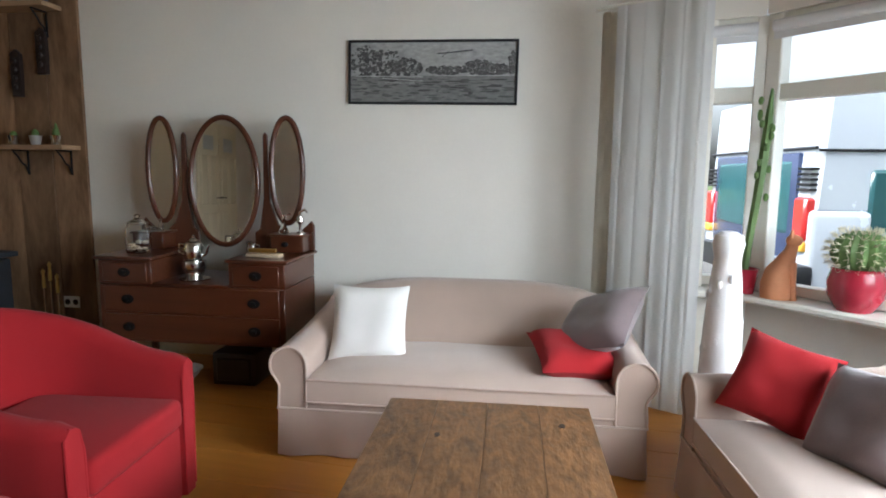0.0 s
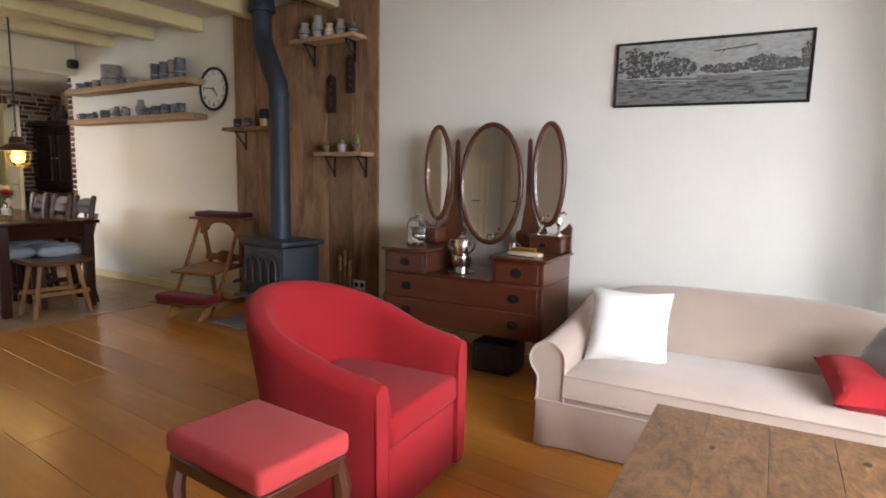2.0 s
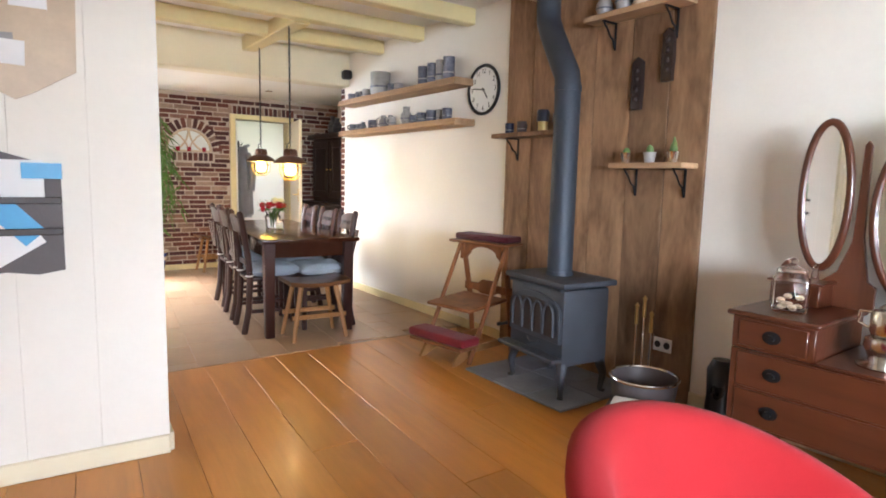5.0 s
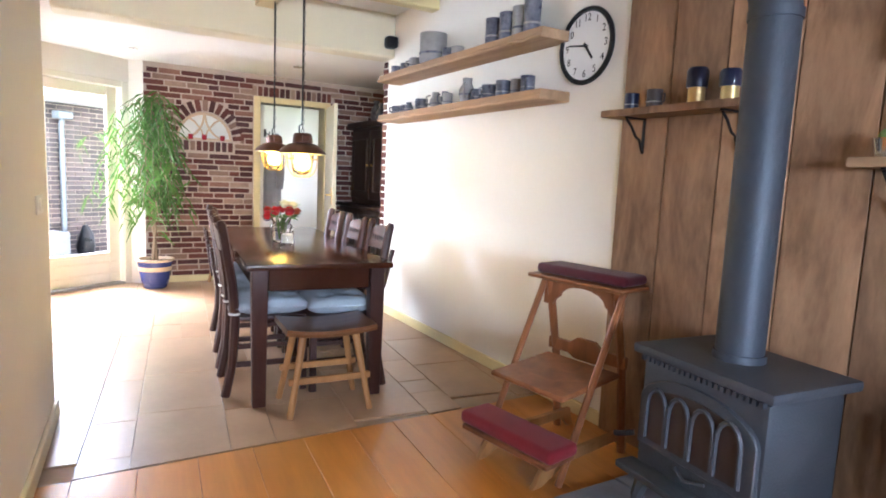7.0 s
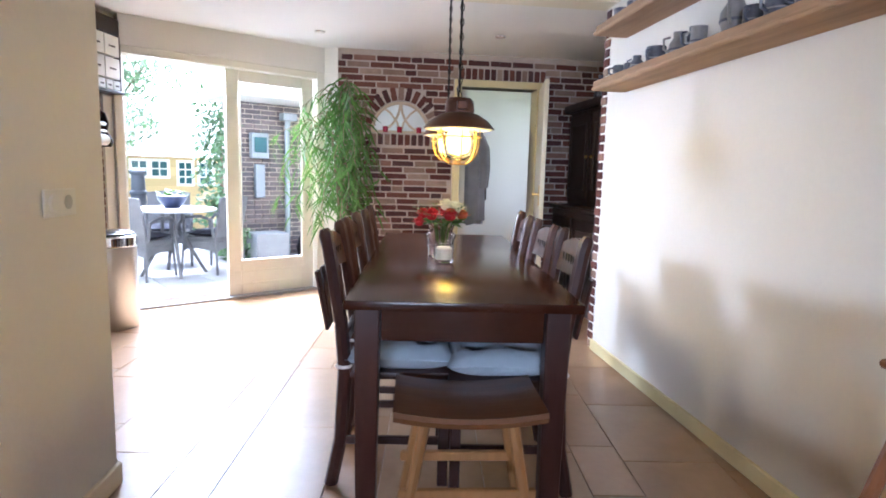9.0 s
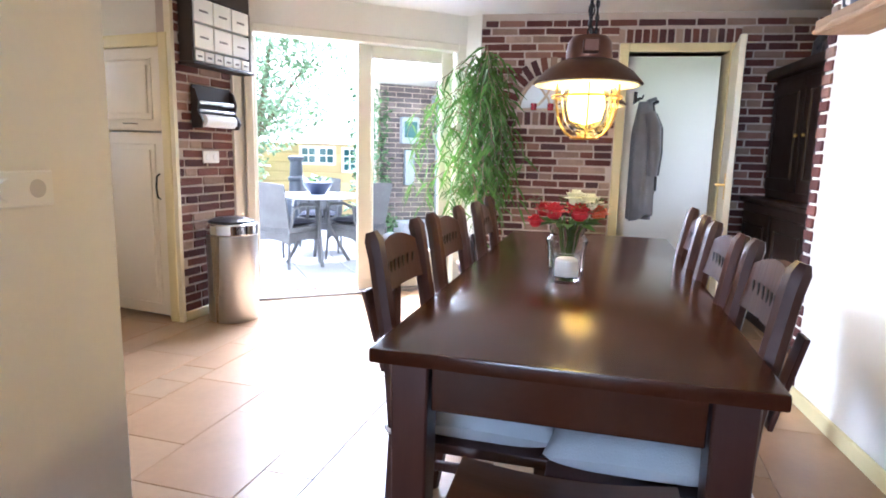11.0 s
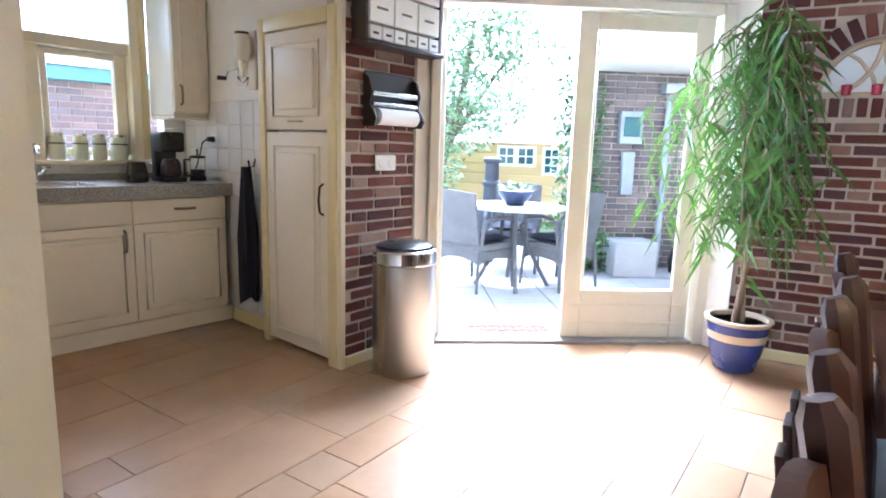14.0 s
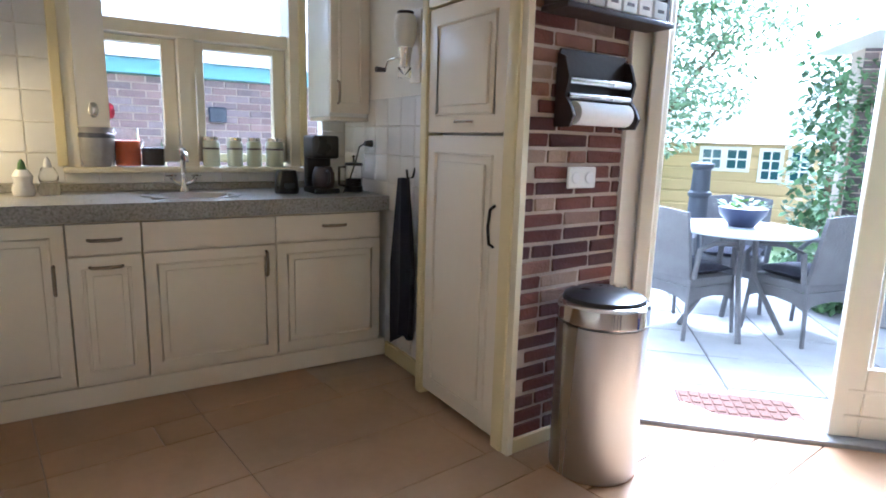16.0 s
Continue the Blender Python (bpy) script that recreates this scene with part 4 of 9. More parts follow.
tp = thing("coffee_pot", on_dresser(-0.05, 0.14, 0.610), "tarnished silver coffee pot on a burner stand", "pot")
b = BM()
lathe(b, [(0.0, 0.0), (0.082, 0.0), (0.084, 0.006), (0.06, 0.012), (0.045, 0.018), (0.055, 0.05), (0.066, 0.075), (0.062, 0.105), (0.046, 0.112), (0.0, 0.112)], 20)
part("stand", b, SILVER, tp)
b = BM()
lathe(b, [(0.0, 0.114), (0.045, 0.114), (0.052, 0.13), (0.052, 0.185), (0.044, 0.205), (0.03, 0.212), (0.0, 0.214)], 20)
tube(b, [(0.048, 0, 0.13), (0.075, 0, 0.15), (0.085, 0, 0.185), (0.095, 0, 0.195)], [0.011, 0.009, 0.007, 0.006], 8)
part("pot", b, SILVER, tp)
b = BM()
tube(b, [(-0.05, 0, 0.195), (-0.085, 0, 0.195), (-0.09, 0, 0.15), (-0.05, 0, 0.135)], 0.006, 8)
part("handle", b, SILVER, tp)
b = BM()
lathe(b, [(0.0, 0.215), (0.03, 0.215), (0.018, 0.228), (0.007, 0.232), (0.009, 0.245), (0.0, 0.25)], 14)
part("lid", b, SILVER, tp)
b = BM()
lathe(b, [(0.0, 0.0), (0.026, 0.0), (0.03, 0.03), (0.024, 0.05), (0.03, 0.068), (0.027, 0.068), (0.0, 0.05)], 16)
tube(b, [(0.028, 0, 0.055), (0.05, 0, 0.045), (0.028, 0, 0.02)], 0.004, 6)
solo("milk_jug", b, SILVER, "small silver milk jug on the dressing table", "jug", "", on_dresser(0.25, 0.22, 0.752))
b = BM()
box(b, (-0.10, -0.03, 0.0), (0.10, 0.03, 0.022), 0.004, m=pose(0, 0, 0, 0, 0, -8))
solo("box", b, SANDGLAZE, "flat pale box on the dressing table", "box", "", on_dresser(0.38, 0.10, 0.752))
b = BM()
tube(b, [(-0.075, 0, 0.013), (0.075, 0, 0.013)], 0.012, 10)
solo("brush", b, BRASS, "brass-backed brush lying on a flat box", "brush", "", on_dresser(0.37, 0.10, 0.775))
b = BM()
lathe(b, [(0.0, 0.0), (0.028, 0.0), (0.03, 0.012), (0.012, 0.05), (0.008, 0.09), (0.012, 0.10), (0.0, 0.112)], 14)
solo("perfume_bottle", b, GLASS, "slim glass scent bottle on the jewel box", "bottle", "", on_dresser(0.385, 0.36, 0.857))
b = BM()
lathe(b, [(0.0, 0.0), (0.03, 0.0), (0.03, 0.006), (0.008, 0.014), (0.008, 0.05), (0.022, 0.07), (0.02, 0.10), (0.0, 0.105)], 14)
tube(b, [(0.0, 0, 0.09), (0.0, 0, 0.125), (0.03, 0, 0.14), (0.045, 0, 0.12)], [0.012, 0.008, 0.008, 0.006], 8)
solo("figurine", b, SILVER, "small silver bird figurine on the jewel box", "figurine", "", on_dresser(0.485, 0.36, 0.857))
b = BM()
lathe(b, [(0.0, 0.0), (0.03, 0.0), (0.034, 0.02), (0.03, 0.022), (0.0, 0.01)], 14)
solo("dish", b, SILVER, "small silver dish on the jewel box", "dish", "", on_dresser(-0.45, 0.36, 0.857))
b = BM()
lathe(b, [(0.0, 0.0), (0.016, 0.0), (0.014, 0.03), (0.008, 0.05), (0.01, 0.065), (0.0, 0.07)], 12)
solo("vial", b, GLASS, "tiny glass vial on the jewel box", "bottle", "", on_dresser(-0.375, 0.35, 0.857))
b = BM()
box(b, (-0.13, -0.12, 0.0), (0.13, 0.12, 0.19), 0.015, 2)
box(b, (-0.10, -0.13, 0.03), (0.10, -0.119, 0.16), 0.01)
solo("foot_warmer", b, DARKBOX, "dark wooden foot warmer under the dressing table", "box", "", on_dresser(0.16, 0.26, 0.0))
b = BM()
lathe(b, [(0.0, 0.0), (0.07, 0.0), (0.11, 0.05), (0.115, 0.055), (0.10, 0.05), (0.065, 0.012), (0.0, 0.01)], 20)
solo("bowl", b, PORCELAIN, "shallow white bowl under the dressing table", "bowl", "", on_dresser(-0.20, 0.22, 0.0))

# framed picture: a river landscape in grey tones
pf = thing("picture", pose(-0.667, W - 0.003, 1.80, 0, 0.8, 0), "long black-framed grey photograph of a river bank", "picture")
PW, PH = 0.505, 0.185
for lo, hi in (((-PW, -0.022, -PH), (PW, 0, -PH + 0.014)), ((-PW, -0.022, PH - 0.014), (PW, 0, PH)), ((-PW, -0.022, -PH + 0.014), (-PW + 0.014, 0, PH - 0.014)), ((PW - 0.014, -0.022, -PH + 0.014), (PW, 0, PH - 0.014))):
    b = BM()
    box(b, lo, hi, 0.003)
    part("picture_frame", b, PLASTICB, pf)
G = [mat("print grey %d" % k, (v, v, v * 0.97), 0.5, var=0.35, scale=26, bump=0.0, stretch=(1, 1, 2.2)) for k, v in enumerate((0.36, 0.19, 0.065, 0.10, 0.45))]
b = BM()
box(b, (-PW + 0.014, -0.010, -PH + 0.014), (PW - 0.014, -0.002, PH - 0.014))
part("print_sky", b, G[0], pf)
b = BM()
box(b, (-PW + 0.014, -0.012, -PH + 0.014), (PW - 0.014, -0.0105, -0.02))
part("print_water", b, G[1], pf)


def blob(b, x, z, rx, rz, y, seed):
    vs = []
    for k in range(22):
        a = 6.2832 * k / 22
        f = 1 + 0.28 * noise.noise(Vector((math.cos(a) * 1.6 + seed, math.sin(a) * 1.6, seed)))
        vs.append(b.verts.new((max(-PW + 0.016, min(PW - 0.016, x + rx * f * math.cos(a))), y, max(-PH + 0.016, min(PH - 0.016, z + rz * f * math.sin(a))))))
    b.faces.new(vs)


random.seed(15)
PRINT = ((-0.40, 0.06, 0.09, 0.09), (-0.27, 0.05, 0.11, 0.08), (-0.15, 0.03, 0.09, 0.05), (0.08, 0.012, 0.12, 0.022), (0.27, 0.03, 0.09, 0.04), (0.36, 0.015, 0.10, 0.03), (0.475, 0.05, 0.02, 0.06))
for tone, count, size, y0 in ((G[2], 300, 0.0125, -0.0122), (G[3], 420, 0.008, -0.0135), (G[1], 260, 0.0045, -0.0154)):
    b = BM()
    for k in range(count):
        x, z, rx, rz = PRINT[k % 7]
        a, r = random.uniform(0, 6.28), math.sqrt(random.random())
        blob(b, x + rx * r * math.cos(a), z + rz * r * math.sin(a), size * random.uniform(0.6, 1.3), size * random.uniform(0.5, 1.0), y0 - 0.000004 * k, k * 0.7)
    part("print_foliage", b, tone, pf)["kind"] = "stuff"
for tone, count, y0 in ((G[3], 70, -0.0128), (G[2], 40, -0.0134), (G[1], 50, -0.0139)):
    b = BM()
    for k in range(count):
        x, z = random.uniform(-0.48, 0.48), random.uniform(-0.165, -0.03)
        blob(b, x, z, random.uniform(0.015, 0.055), random.uniform(0.002, 0.007), y0 - 0.000004 * k, k * 0.9)
    part("print_ripple", b, tone, pf)["kind"] = "stuff"
for x0, z0, x1, z1, r in ((-0.46, -0.022, -0.05, -0.026, 0.003), (0.02, -0.02, 0.46, -0.018, 0.0025), (0.03, 0.105, 0.24, 0.125, 0.003), (0.06, 0.085, 0.10, 0.12, 0.0018), (-0.30, -0.035, -0.05, -0.05, 0.0022), (-0.28, -0.06, -0.10, -0.062, 0.002)):
    b = BM()
    tube(b, [(x0, -0.0146, z0), (x1, -0.0146, z1)], r, 4)
    part("print_line", b, G[4] if z0 < 0 else G[2], pf)

# curtains of the bay
def curtain(name, p, q, z0, z1, amp, waves, material, label):
    b = BM()
    L = math.dist(p, q)
    m = frame_of(p, q)
    n = waves * 8
    rows = []
    for j in range(9):
        t = j / 8
        row = []
        for i in range(n + 1):
            s_ = i / n
            a = amp * (0.7 + 0.3 * t) * (0.65 + 0.7 * noise.noise(Vector((s_ * waves * 0.9, t * 0.4, waves)))) * math.sin(s_ * waves * 6.2832 + 1.9 * math.sin(s_ * 7 + 1) + 0.5 * t) + 0.02 * noise.noise(Vector((s_ * 4, t * 1.2, 5.0)))
            row.append(b.verts.new(m @ Vector((s_ * L + 0.01 * math.sin(s_ * 31 + t), a, z1 + (z0 - z1) * t))))
        rows.append(row)
    for a, c in zip(rows, rows[1:]):
        for i in range(n):
            b.faces.new((a[i], c[i], c[i + 1], a[i + 1]))
    bmesh.ops.solidify(b, geom=b.faces[:], thickness=0.003)
    return solo(name, b, material, label, "curtain", "", None, 70)


curtain("curtain", (0.33, 3.39), (0.74, 3.20), 0.03, 2.04, 0.0055, 8, SHEER, "sheer white floor-length curtain drawn beside the bay")
curtain("curtain", (0.27, 3.52), (0.42, 3.46), 0.03, 2.04, 0.03, 3, DRAPE, "cream curtain gathered behind the sheer one")
b = BM()
cyl(b, (0.24, 3.52, 2.06), (0.76, 3.26, 2.06), 0.012, seg=10)
solo("curtain_rail", b, WHITEPAINT, "white curtain rail over the bay curtain", "rail")

# tall white floor vase with dry stems
fv = thing("floor_vase", pose(0.735, 2.78, 0), "tall slim white floor vase with relief", "vase")
b = BM()
lathe(b, [(0.0, 0.0), (0.088, 0.0), (0.092, 0.015), (0.088, 0.05), (0.085, 0.3), (0.075, 0.6), (0.060, 0.80), (0.050, 0.88), (0.056, 0.91), (0.062, 0.94), (0.054, 0.975), (0.030, 0.99), (0.028, 0.95), (0.0, 0.94)], 24)
part("body", b, PORCELAIN, fv)
b = BM()
random.seed(8)
for k in range(26):
    t = k / 26
    a = t * 18
    r = 0.088 - 0.03 * t
    ball(b, (math.cos(a) * r, math.sin(a) * r, 0.15 + 0.68 * t), (0.012, 0.012, 0.02), 6, 4)
part("relief", b, PORCELAIN, fv)["kind"] = "stuff"

# plants on the sill
SZ = 0.661
cx_, cy_ = 0.93, 3.17
tc = thing("tall_cactus", pose(cx_ + 0.02, cy_ + 0.04, SZ), "tall thin cactus in a crimson pot on the sill", "plant")
b = BM()
lathe(b, [(0.0, 0.0), (0.045, 0.0), (0.06, 0.11), (0.064, 0.12), (0.056, 0.12), (0.05, 0.10), (0.0, 0.10)], 18)
part("pot", b, REDGLAZE, tc)
b = BM()
tube(b, [(0, 0, 0.10), (0.01, 0, 0.25), (0.03, 0, 0.45), (0.045, 0, 0.62), (0.055, 0, 0.80), (0.06, 0, 0.95)], [0.016, 0.018, 0.02, 0.022, 0.02, 0.006], 6)
random.seed(3)
for k in range(16):
    z = 0.45 + 0.45 * random.random()
    a = random.uniform(0, 6.28)
    ball(b, (0.045 + 0.028 * math.cos(a), 0.028 * math.sin(a), z), (0.012, 0.012, 0.02), 6, 5)
part("stem", b, CACTUS, tc)


def sill_pos(t, off):
    p = Vector((*BAY[1], SZ)).lerp(Vector((*BAY[2], SZ)), t)
    nrm = Vector((-(BAY[2][1] - BAY[1][1]), BAY[2][0] - BAY[1][0], 0)).normalized()
    return p - nrm * off


cp = sill_pos(0.15, 0.055)
b = BM()
tube(b, [(0.0, 0, 0.0), (0.0, 0, 0.06), (0.005, 0, 0.12), (0.03, 0, 0.18), (0.045, 0, 0.22), (0.05, 0, 0.25)], [0.066, 0.07, 0.058, 0.038, 0.026, 0.024], 14)
ball(b, (0.055, 0, 0.268), (0.034, 0.026, 0.028), 12, 8)
for sy in (-1, 1):
    tube(b, [(0.045, sy * 0.016, 0.28), (0.045, sy * 0.02, 0.315)], [0.012, 0.002], 6)
tube(b, [(-0.05, 0.02, 0.012), (-0.07, 0.05, 0.012), (-0.01, 0.075, 0.012), (0.06, 0.06, 0.012)], [0.014, 0.013, 0.012, 0.008], 8)
tube(b, [(0.055, -0.015, 0.17), (0.062, -0.016, 0.08), (0.07, -0.016, 0.0)], [0.02, 0.016, 0.016], 8)
solo("cat_statue", b, TERRA, "sitting orange terracotta cat on the sill", "statue", "", pose(cp.x, cp.y, SZ, 0, 0, -30), 60)
bp = sill_pos(0.42, 0.03)
bc = thing("ball_cactus", pose(bp.x, bp.y, SZ) @ Matrix.Scale(1.2, 4), "round spiny cactus in a crimson glazed pot", "plant")
b = BM()
lathe(b, [(0.0, 0.0), (0.055, 0.0), (0.085, 0.05), (0.09, 0.10), (0.078, 0.14), (0.082, 0.15), (0.072, 0.15), (0.07, 0.13), (0.0, 0.13)], 22)
part("pot", b, REDGLAZE, bc)
b = BM()
vsr = []
for j in range(11):
    ph = math.pi * j / 10
    vsr.append([b.verts.new((0.085 * math.sin(ph) * (1 + 0.07 * math.cos(16 * 6.2832 * k / 64)) * math.cos(6.2832 * k / 64) + 0.0001 * k,
                             0.085 * math.sin(ph) * (1 + 0.07 * math.cos(16 * 6.2832 * k / 64)) * math.sin(6.2832 * k / 64), 0.205 - 0.075 * math.cos(ph))) for k in range(64)])
for a, c in zip(vsr, vsr[1:]):
    bridge(b, a, c)
part("body", b, CACTUS, bc)
b = BM()
for k in range(16):
    for j in range(2, 10):
        ph = math.pi * j / 10.5
        a = 6.2832 * k / 16
        d = Vector((math.sin(ph) * math.cos(a), math.sin(ph) * math.sin(a), math.cos(ph)))
        c = Vector((0, 0, 0.205)) + Vector((d.x * 0.09, d.y * 0.09, d.z * 0.078))
        for q in range(7):
            e = (d + Vector((random.uniform(-.6, .6), random.uniform(-.6, .6), random.uniform(-.6, .6)))).normalized() * 0.026
            tube(b, [c, c + e], [0.0017, 0.0005], 3)
part("spines", b, SPINE, bc)

# wood panel wall furniture: flue stove and its things
st = thing("wood_stove", pose(-3.615, 3.385, 0.0, 0, 0, -6), "black cast iron wood stove with arched glass doors", "stove")
SW, SD = 0.248, 0.172
b = BM()
box(b, (-SW, -SD, 0.20), (SW, SD, 0.645), 0.02, 2)
part("body", b, IRON, st)
b = BM()
box(b, (-SW - 0.03, -SD - 0.03, 0.655), (SW + 0.03, SD + 0.03, 0.69), 0.012, 2)
part("top_plate", b, IRON, st)
b = BM()
for k in range(22):
    x = -SW + 0.015 + k * (2 * SW - 0.03) / 21
    box(b, (x - 0.007, -SD - 0.02, 0.635), (x + 0.007, -SD - 0.002, 0.652))
part("frieze", b, IRON, st)
b = BM()
prism(b, [(-0.235, 0.0), (0.235, 0.0), (0.235, 0.17)] + [(0.235 * math.cos(math.pi * k / 12), 0.17 + 0.10 * math.sin(math.pi * k / 12)) for k in range(1, 12)] + [(-0.235, 0.17)], pose(0, -SD + 0.005, 0.335, 90), 0.022, 0.004)
door = part("fire_door", b, IRON, st)
b = BM()
prism(b, [(-0.195, 0.03), (0.195, 0.03), (0.195, 0.16)] + [(0.195 * math.cos(math.pi * k / 12), 0.16 + 0.075 * math.sin(math.pi * k / 12)) for k in range(1, 12)] + [(-0.195, 0.16)], pose(0, -SD - 0.017, 0.335, 90), 0.004)
part("fire_glass", b, DARKBOX, door, "matt dark glass")
for k in range(4):
    b = BM()
    x0 = -0.195 + k * 0.0975
    tube(b, [(x0 + 0.004, -SD - 0.026, 0.37)] + [(x0 + 0.04875 - 0.043 * math.cos(math.pi * q / 8), -SD - 0.026, 0.485 + 0.07 * math.sin(math.pi * q / 8)) for q in range(9)] + [(x0 + 0.0935, -SD - 0.026, 0.37)], 0.008, 6)
    part("tracery", b, IRON, door)
b = BM()
box(b, (-SW - 0.015, -SD - 0.085, 0.235), (SW + 0.015, -SD + 0.0, 0.262), 0.010, 2)
part("ash_lip", b, IRON, st)
b = BM()
tube(b, [(-0.06, -SD - 0.006, 0.31), (0, -SD - 0.03, 0.296), (0.06, -SD - 0.006, 0.31)], 0.007, 6)
part("ash_handle", b, IRON, st)
b = BM()
tube(b, [(-0.245, -SD - 0.02, 0.36), (-0.27, -SD - 0.05, 0.35), (-0.30, -SD - 0.06, 0.34)], 0.011, 8)
part("door_handle", b, BLACKMETAL, st)
for sx in (-1, 1):
    for sy in (-1, 1):
        b = BM()
        tube(b, [(sx * (SW - 0.03), sy * (SD - 0.03), 0.215), (sx * (SW - 0.01), sy * (SD - 0.01), 0.12), (sx * (SW - 0.02), sy * (SD - 0.02), 0.03), (sx * (SW - 0.005), sy * (SD - 0.005), 0.013)], [0.034, 0.022, 0.015, 0.02], 8)
        part("leg", b, IRON, st)
fl = thing("stove_pipe", pose(-3.685, 3.375, 0.0), "matt black stove pipe with a double bend", "pipe")
b = BM()
tube(b, [(0.06, 0.02, 0.69), (0.06, 0.02, 1.80), (0.045, 0.025, 1.87), (-0.02, 0.05, 1.95), (-0.20, 0.13, 2.17), (-0.255, 0.155, 2.25), (-0.265, 0.16, 2.33), (-0.265, 0.16, 2.58)], 0.076, 20)
part("pipe", b, PIPE, fl)
for p, r in (((0.06, 0.02, 0.70), 0.083), ((0.06, 0.02, 1.79), 0.080)):
    b = BM()
    cyl(b, (p[0], p[1], p[2] - 0.015), (p[0], p[1], p[2] + 0.015), r, seg=20)
    part("collar", b, PIPE, fl)
b = BM()
lathe(b, [(0.078, 0.0), (0.105, 0.0), (0.11, 0.02), (0.095, 0.10), (0.078, 0.12)], 20, (-0.265, 0.16, 2.465))
part("ceiling_collar", b, PIPE, fl)

# slate hearth
hearth = tagged(new("hearth"), "hearth of grey-blue slate tiles under the stove", "hearth", "", "structure")
for i in range(3):
    for j in range(2):
        b = BM()
        box(b, (-4.13 + 0.285 * i + 0.003, 3.08 + 0.335 * j + 0.003, 0.002), (-4.13 + 0.285 * (i + 1) - 0.003, 3.08 + 0.335 * (j + 1) - 0.003, 0.016 + 0.001 * ((i + j) % 2)), 0.003)
        part("slate_tile", b, SLATE, hearth)

# panel of wide upright planks
panel = tagged(new("wall_panel"), "brown weathered upright planks behind the stove", "panelling", "", "structure")
xs = [-4.57, -4.30, -4.03, -3.74, -3.46, -3.20, -2.955]
for k in range(6):
    b = BM()
    box(b, (xs[k] + 0.002, W - 0.028 + 0.003 * (k % 2), 0.0), (xs[k + 1] - 0.002, W - 0.001, BEAM_Z + 0.1), 0.004)
    part("plank", b, PANEL, panel)


def wall_shelf(name, x0, x1, z, depth, thick, label, material, brackets=(), y=W - 0.028):
    s = thing(name, pose((x0 + x1) / 2, y, z), label, "shelf")
    h = (x1 - x0) / 2
    b = BM()
    n = 16
    # a board with a waney front edge
    poly = [(-h, -0.0)] + [(-h + 2 * h * k / n, -depth + 0.012 * noise.noise(Vector((k * 0.9, z * 7, 2.0)))) for k in range(n + 1)] + [(h, 0.0)]
    prism(b, poly, pose(0, 0, -thick), thick, 0.003)
    part("board", b, material, s)
    if not brackets:
        b = BM()
        tube(b, [(-h + 2 * h * k / 40, -depth + 0.006 * noise.noise(Vector((k * 0.7, z * 5, 8.0))), -thick + 0.012 + 0.008 * noise.noise(Vector((k * 0.5, z * 3, 1.0)))) for k in range(41)],
             [0.012 + 0.007 * noise.noise(Vector((k * 1.3, z, 4.0))) for k in range(41)], 7)
        part("waney_edge", b, material, s, "rough waney front edge")
    for bx in brackets:
        b = BM()
        box(b, (bx - 0.008, -0.008, -thick - 0.16), (bx + 0.008, -0.001, -thick), 0.002)
        box(b, (bx - 0.008, -depth + 0.03, -thick - 0.008), (bx + 0.008, 0, -thick), 0.002)
        tube(b, [(bx, -depth + 0.04, -thick - 0.012), (bx, -depth * 0.55, -thick - 0.04), (bx, -depth * 0.35, -thick - 0.085), (bx, -depth * 0.18, -thick - 0.10), (bx, -0.008, -thick - 0.15)], 0.006, 6)
        part("bracket", b, BLACKMETAL, s)
    return s


wall_shelf("wall_shelf", -3.47, -2.99, 1.365, 0.155, 0.03, "small plank shelf on forged iron brackets", SHELFWOOD, (-0.15, 0.17))
wall_shelf("wall_shelf", -3.72, -3.06, 2.24, 0.155, 0.03, "high plank shelf on forged iron brackets", SHELFWOOD, (-0.2, 0.22))
wall_shelf("wall_shelf", -4.55, -3.86, 1.585, 0.16, 0.03, "plank shelf behind the stove pipe on iron brackets", PANEL, (-0.22, 0.26))
wall_shelf("wall_shelf", -7.10, -4.985, 1.735, 0.20, 0.055, "long rough oak shelf with stoneware mugs", SHELFWOOD, (), W - 0.001)
wall_shelf("wall_shelf", -7.12, -5.0, 2.055, 0.20, 0.055, "upper rough oak shelf with stoneware pots", SHELFWOOD, (), W - 0.001)


def mug(x, y, z, r, h, material, label, kind="mug", handle=True, neck=0.0, spin=0):
    t = thing(kind, pose(x, y, z, 0, 0, spin), label, kind)
    b = BM()
    if neck:
        prof = [(0, 0), (r * 0.7, 0), (r, h * 0.35), (r * 0.95, h * 0.55), (neck, h * 0.78), (neck * 1.1, h), (neck * 0.9, h), (neck * 0.8, h * 0.8), (0, h * 0.75)]
    else:
        prof = [(0, 0), (r * 0.92, 0), (r, h * 0.1), (r * 0.97, h * 0.5), (r, h), (r * 0.86, h), (r * 0.85, h * 0.15), (0, h * 0.12)]
    lathe(b, prof, 16)
    body = part("body", b, material, t)
    if handle:
        b = BM()
        tube(b, [(r * 0.9, 0, h * 0.8), (r * 1.55, 0, h * 0.72), (r * 1.5, 0, h * 0.35), (r * 0.92, 0, h * 0.22)], r * 0.13, 6)
        part("handle", b, material, t)
    b = BM()
    lathe(b, [(r * 1.0, h * 0.30), (r * 1.025, h * 0.31), (r * 1.025, h * 0.36), (r * 1.0, h * 0.37)], 16)
    part("band", b, COBALT if material is STONEWARE else STONEWARE, body)
    return t


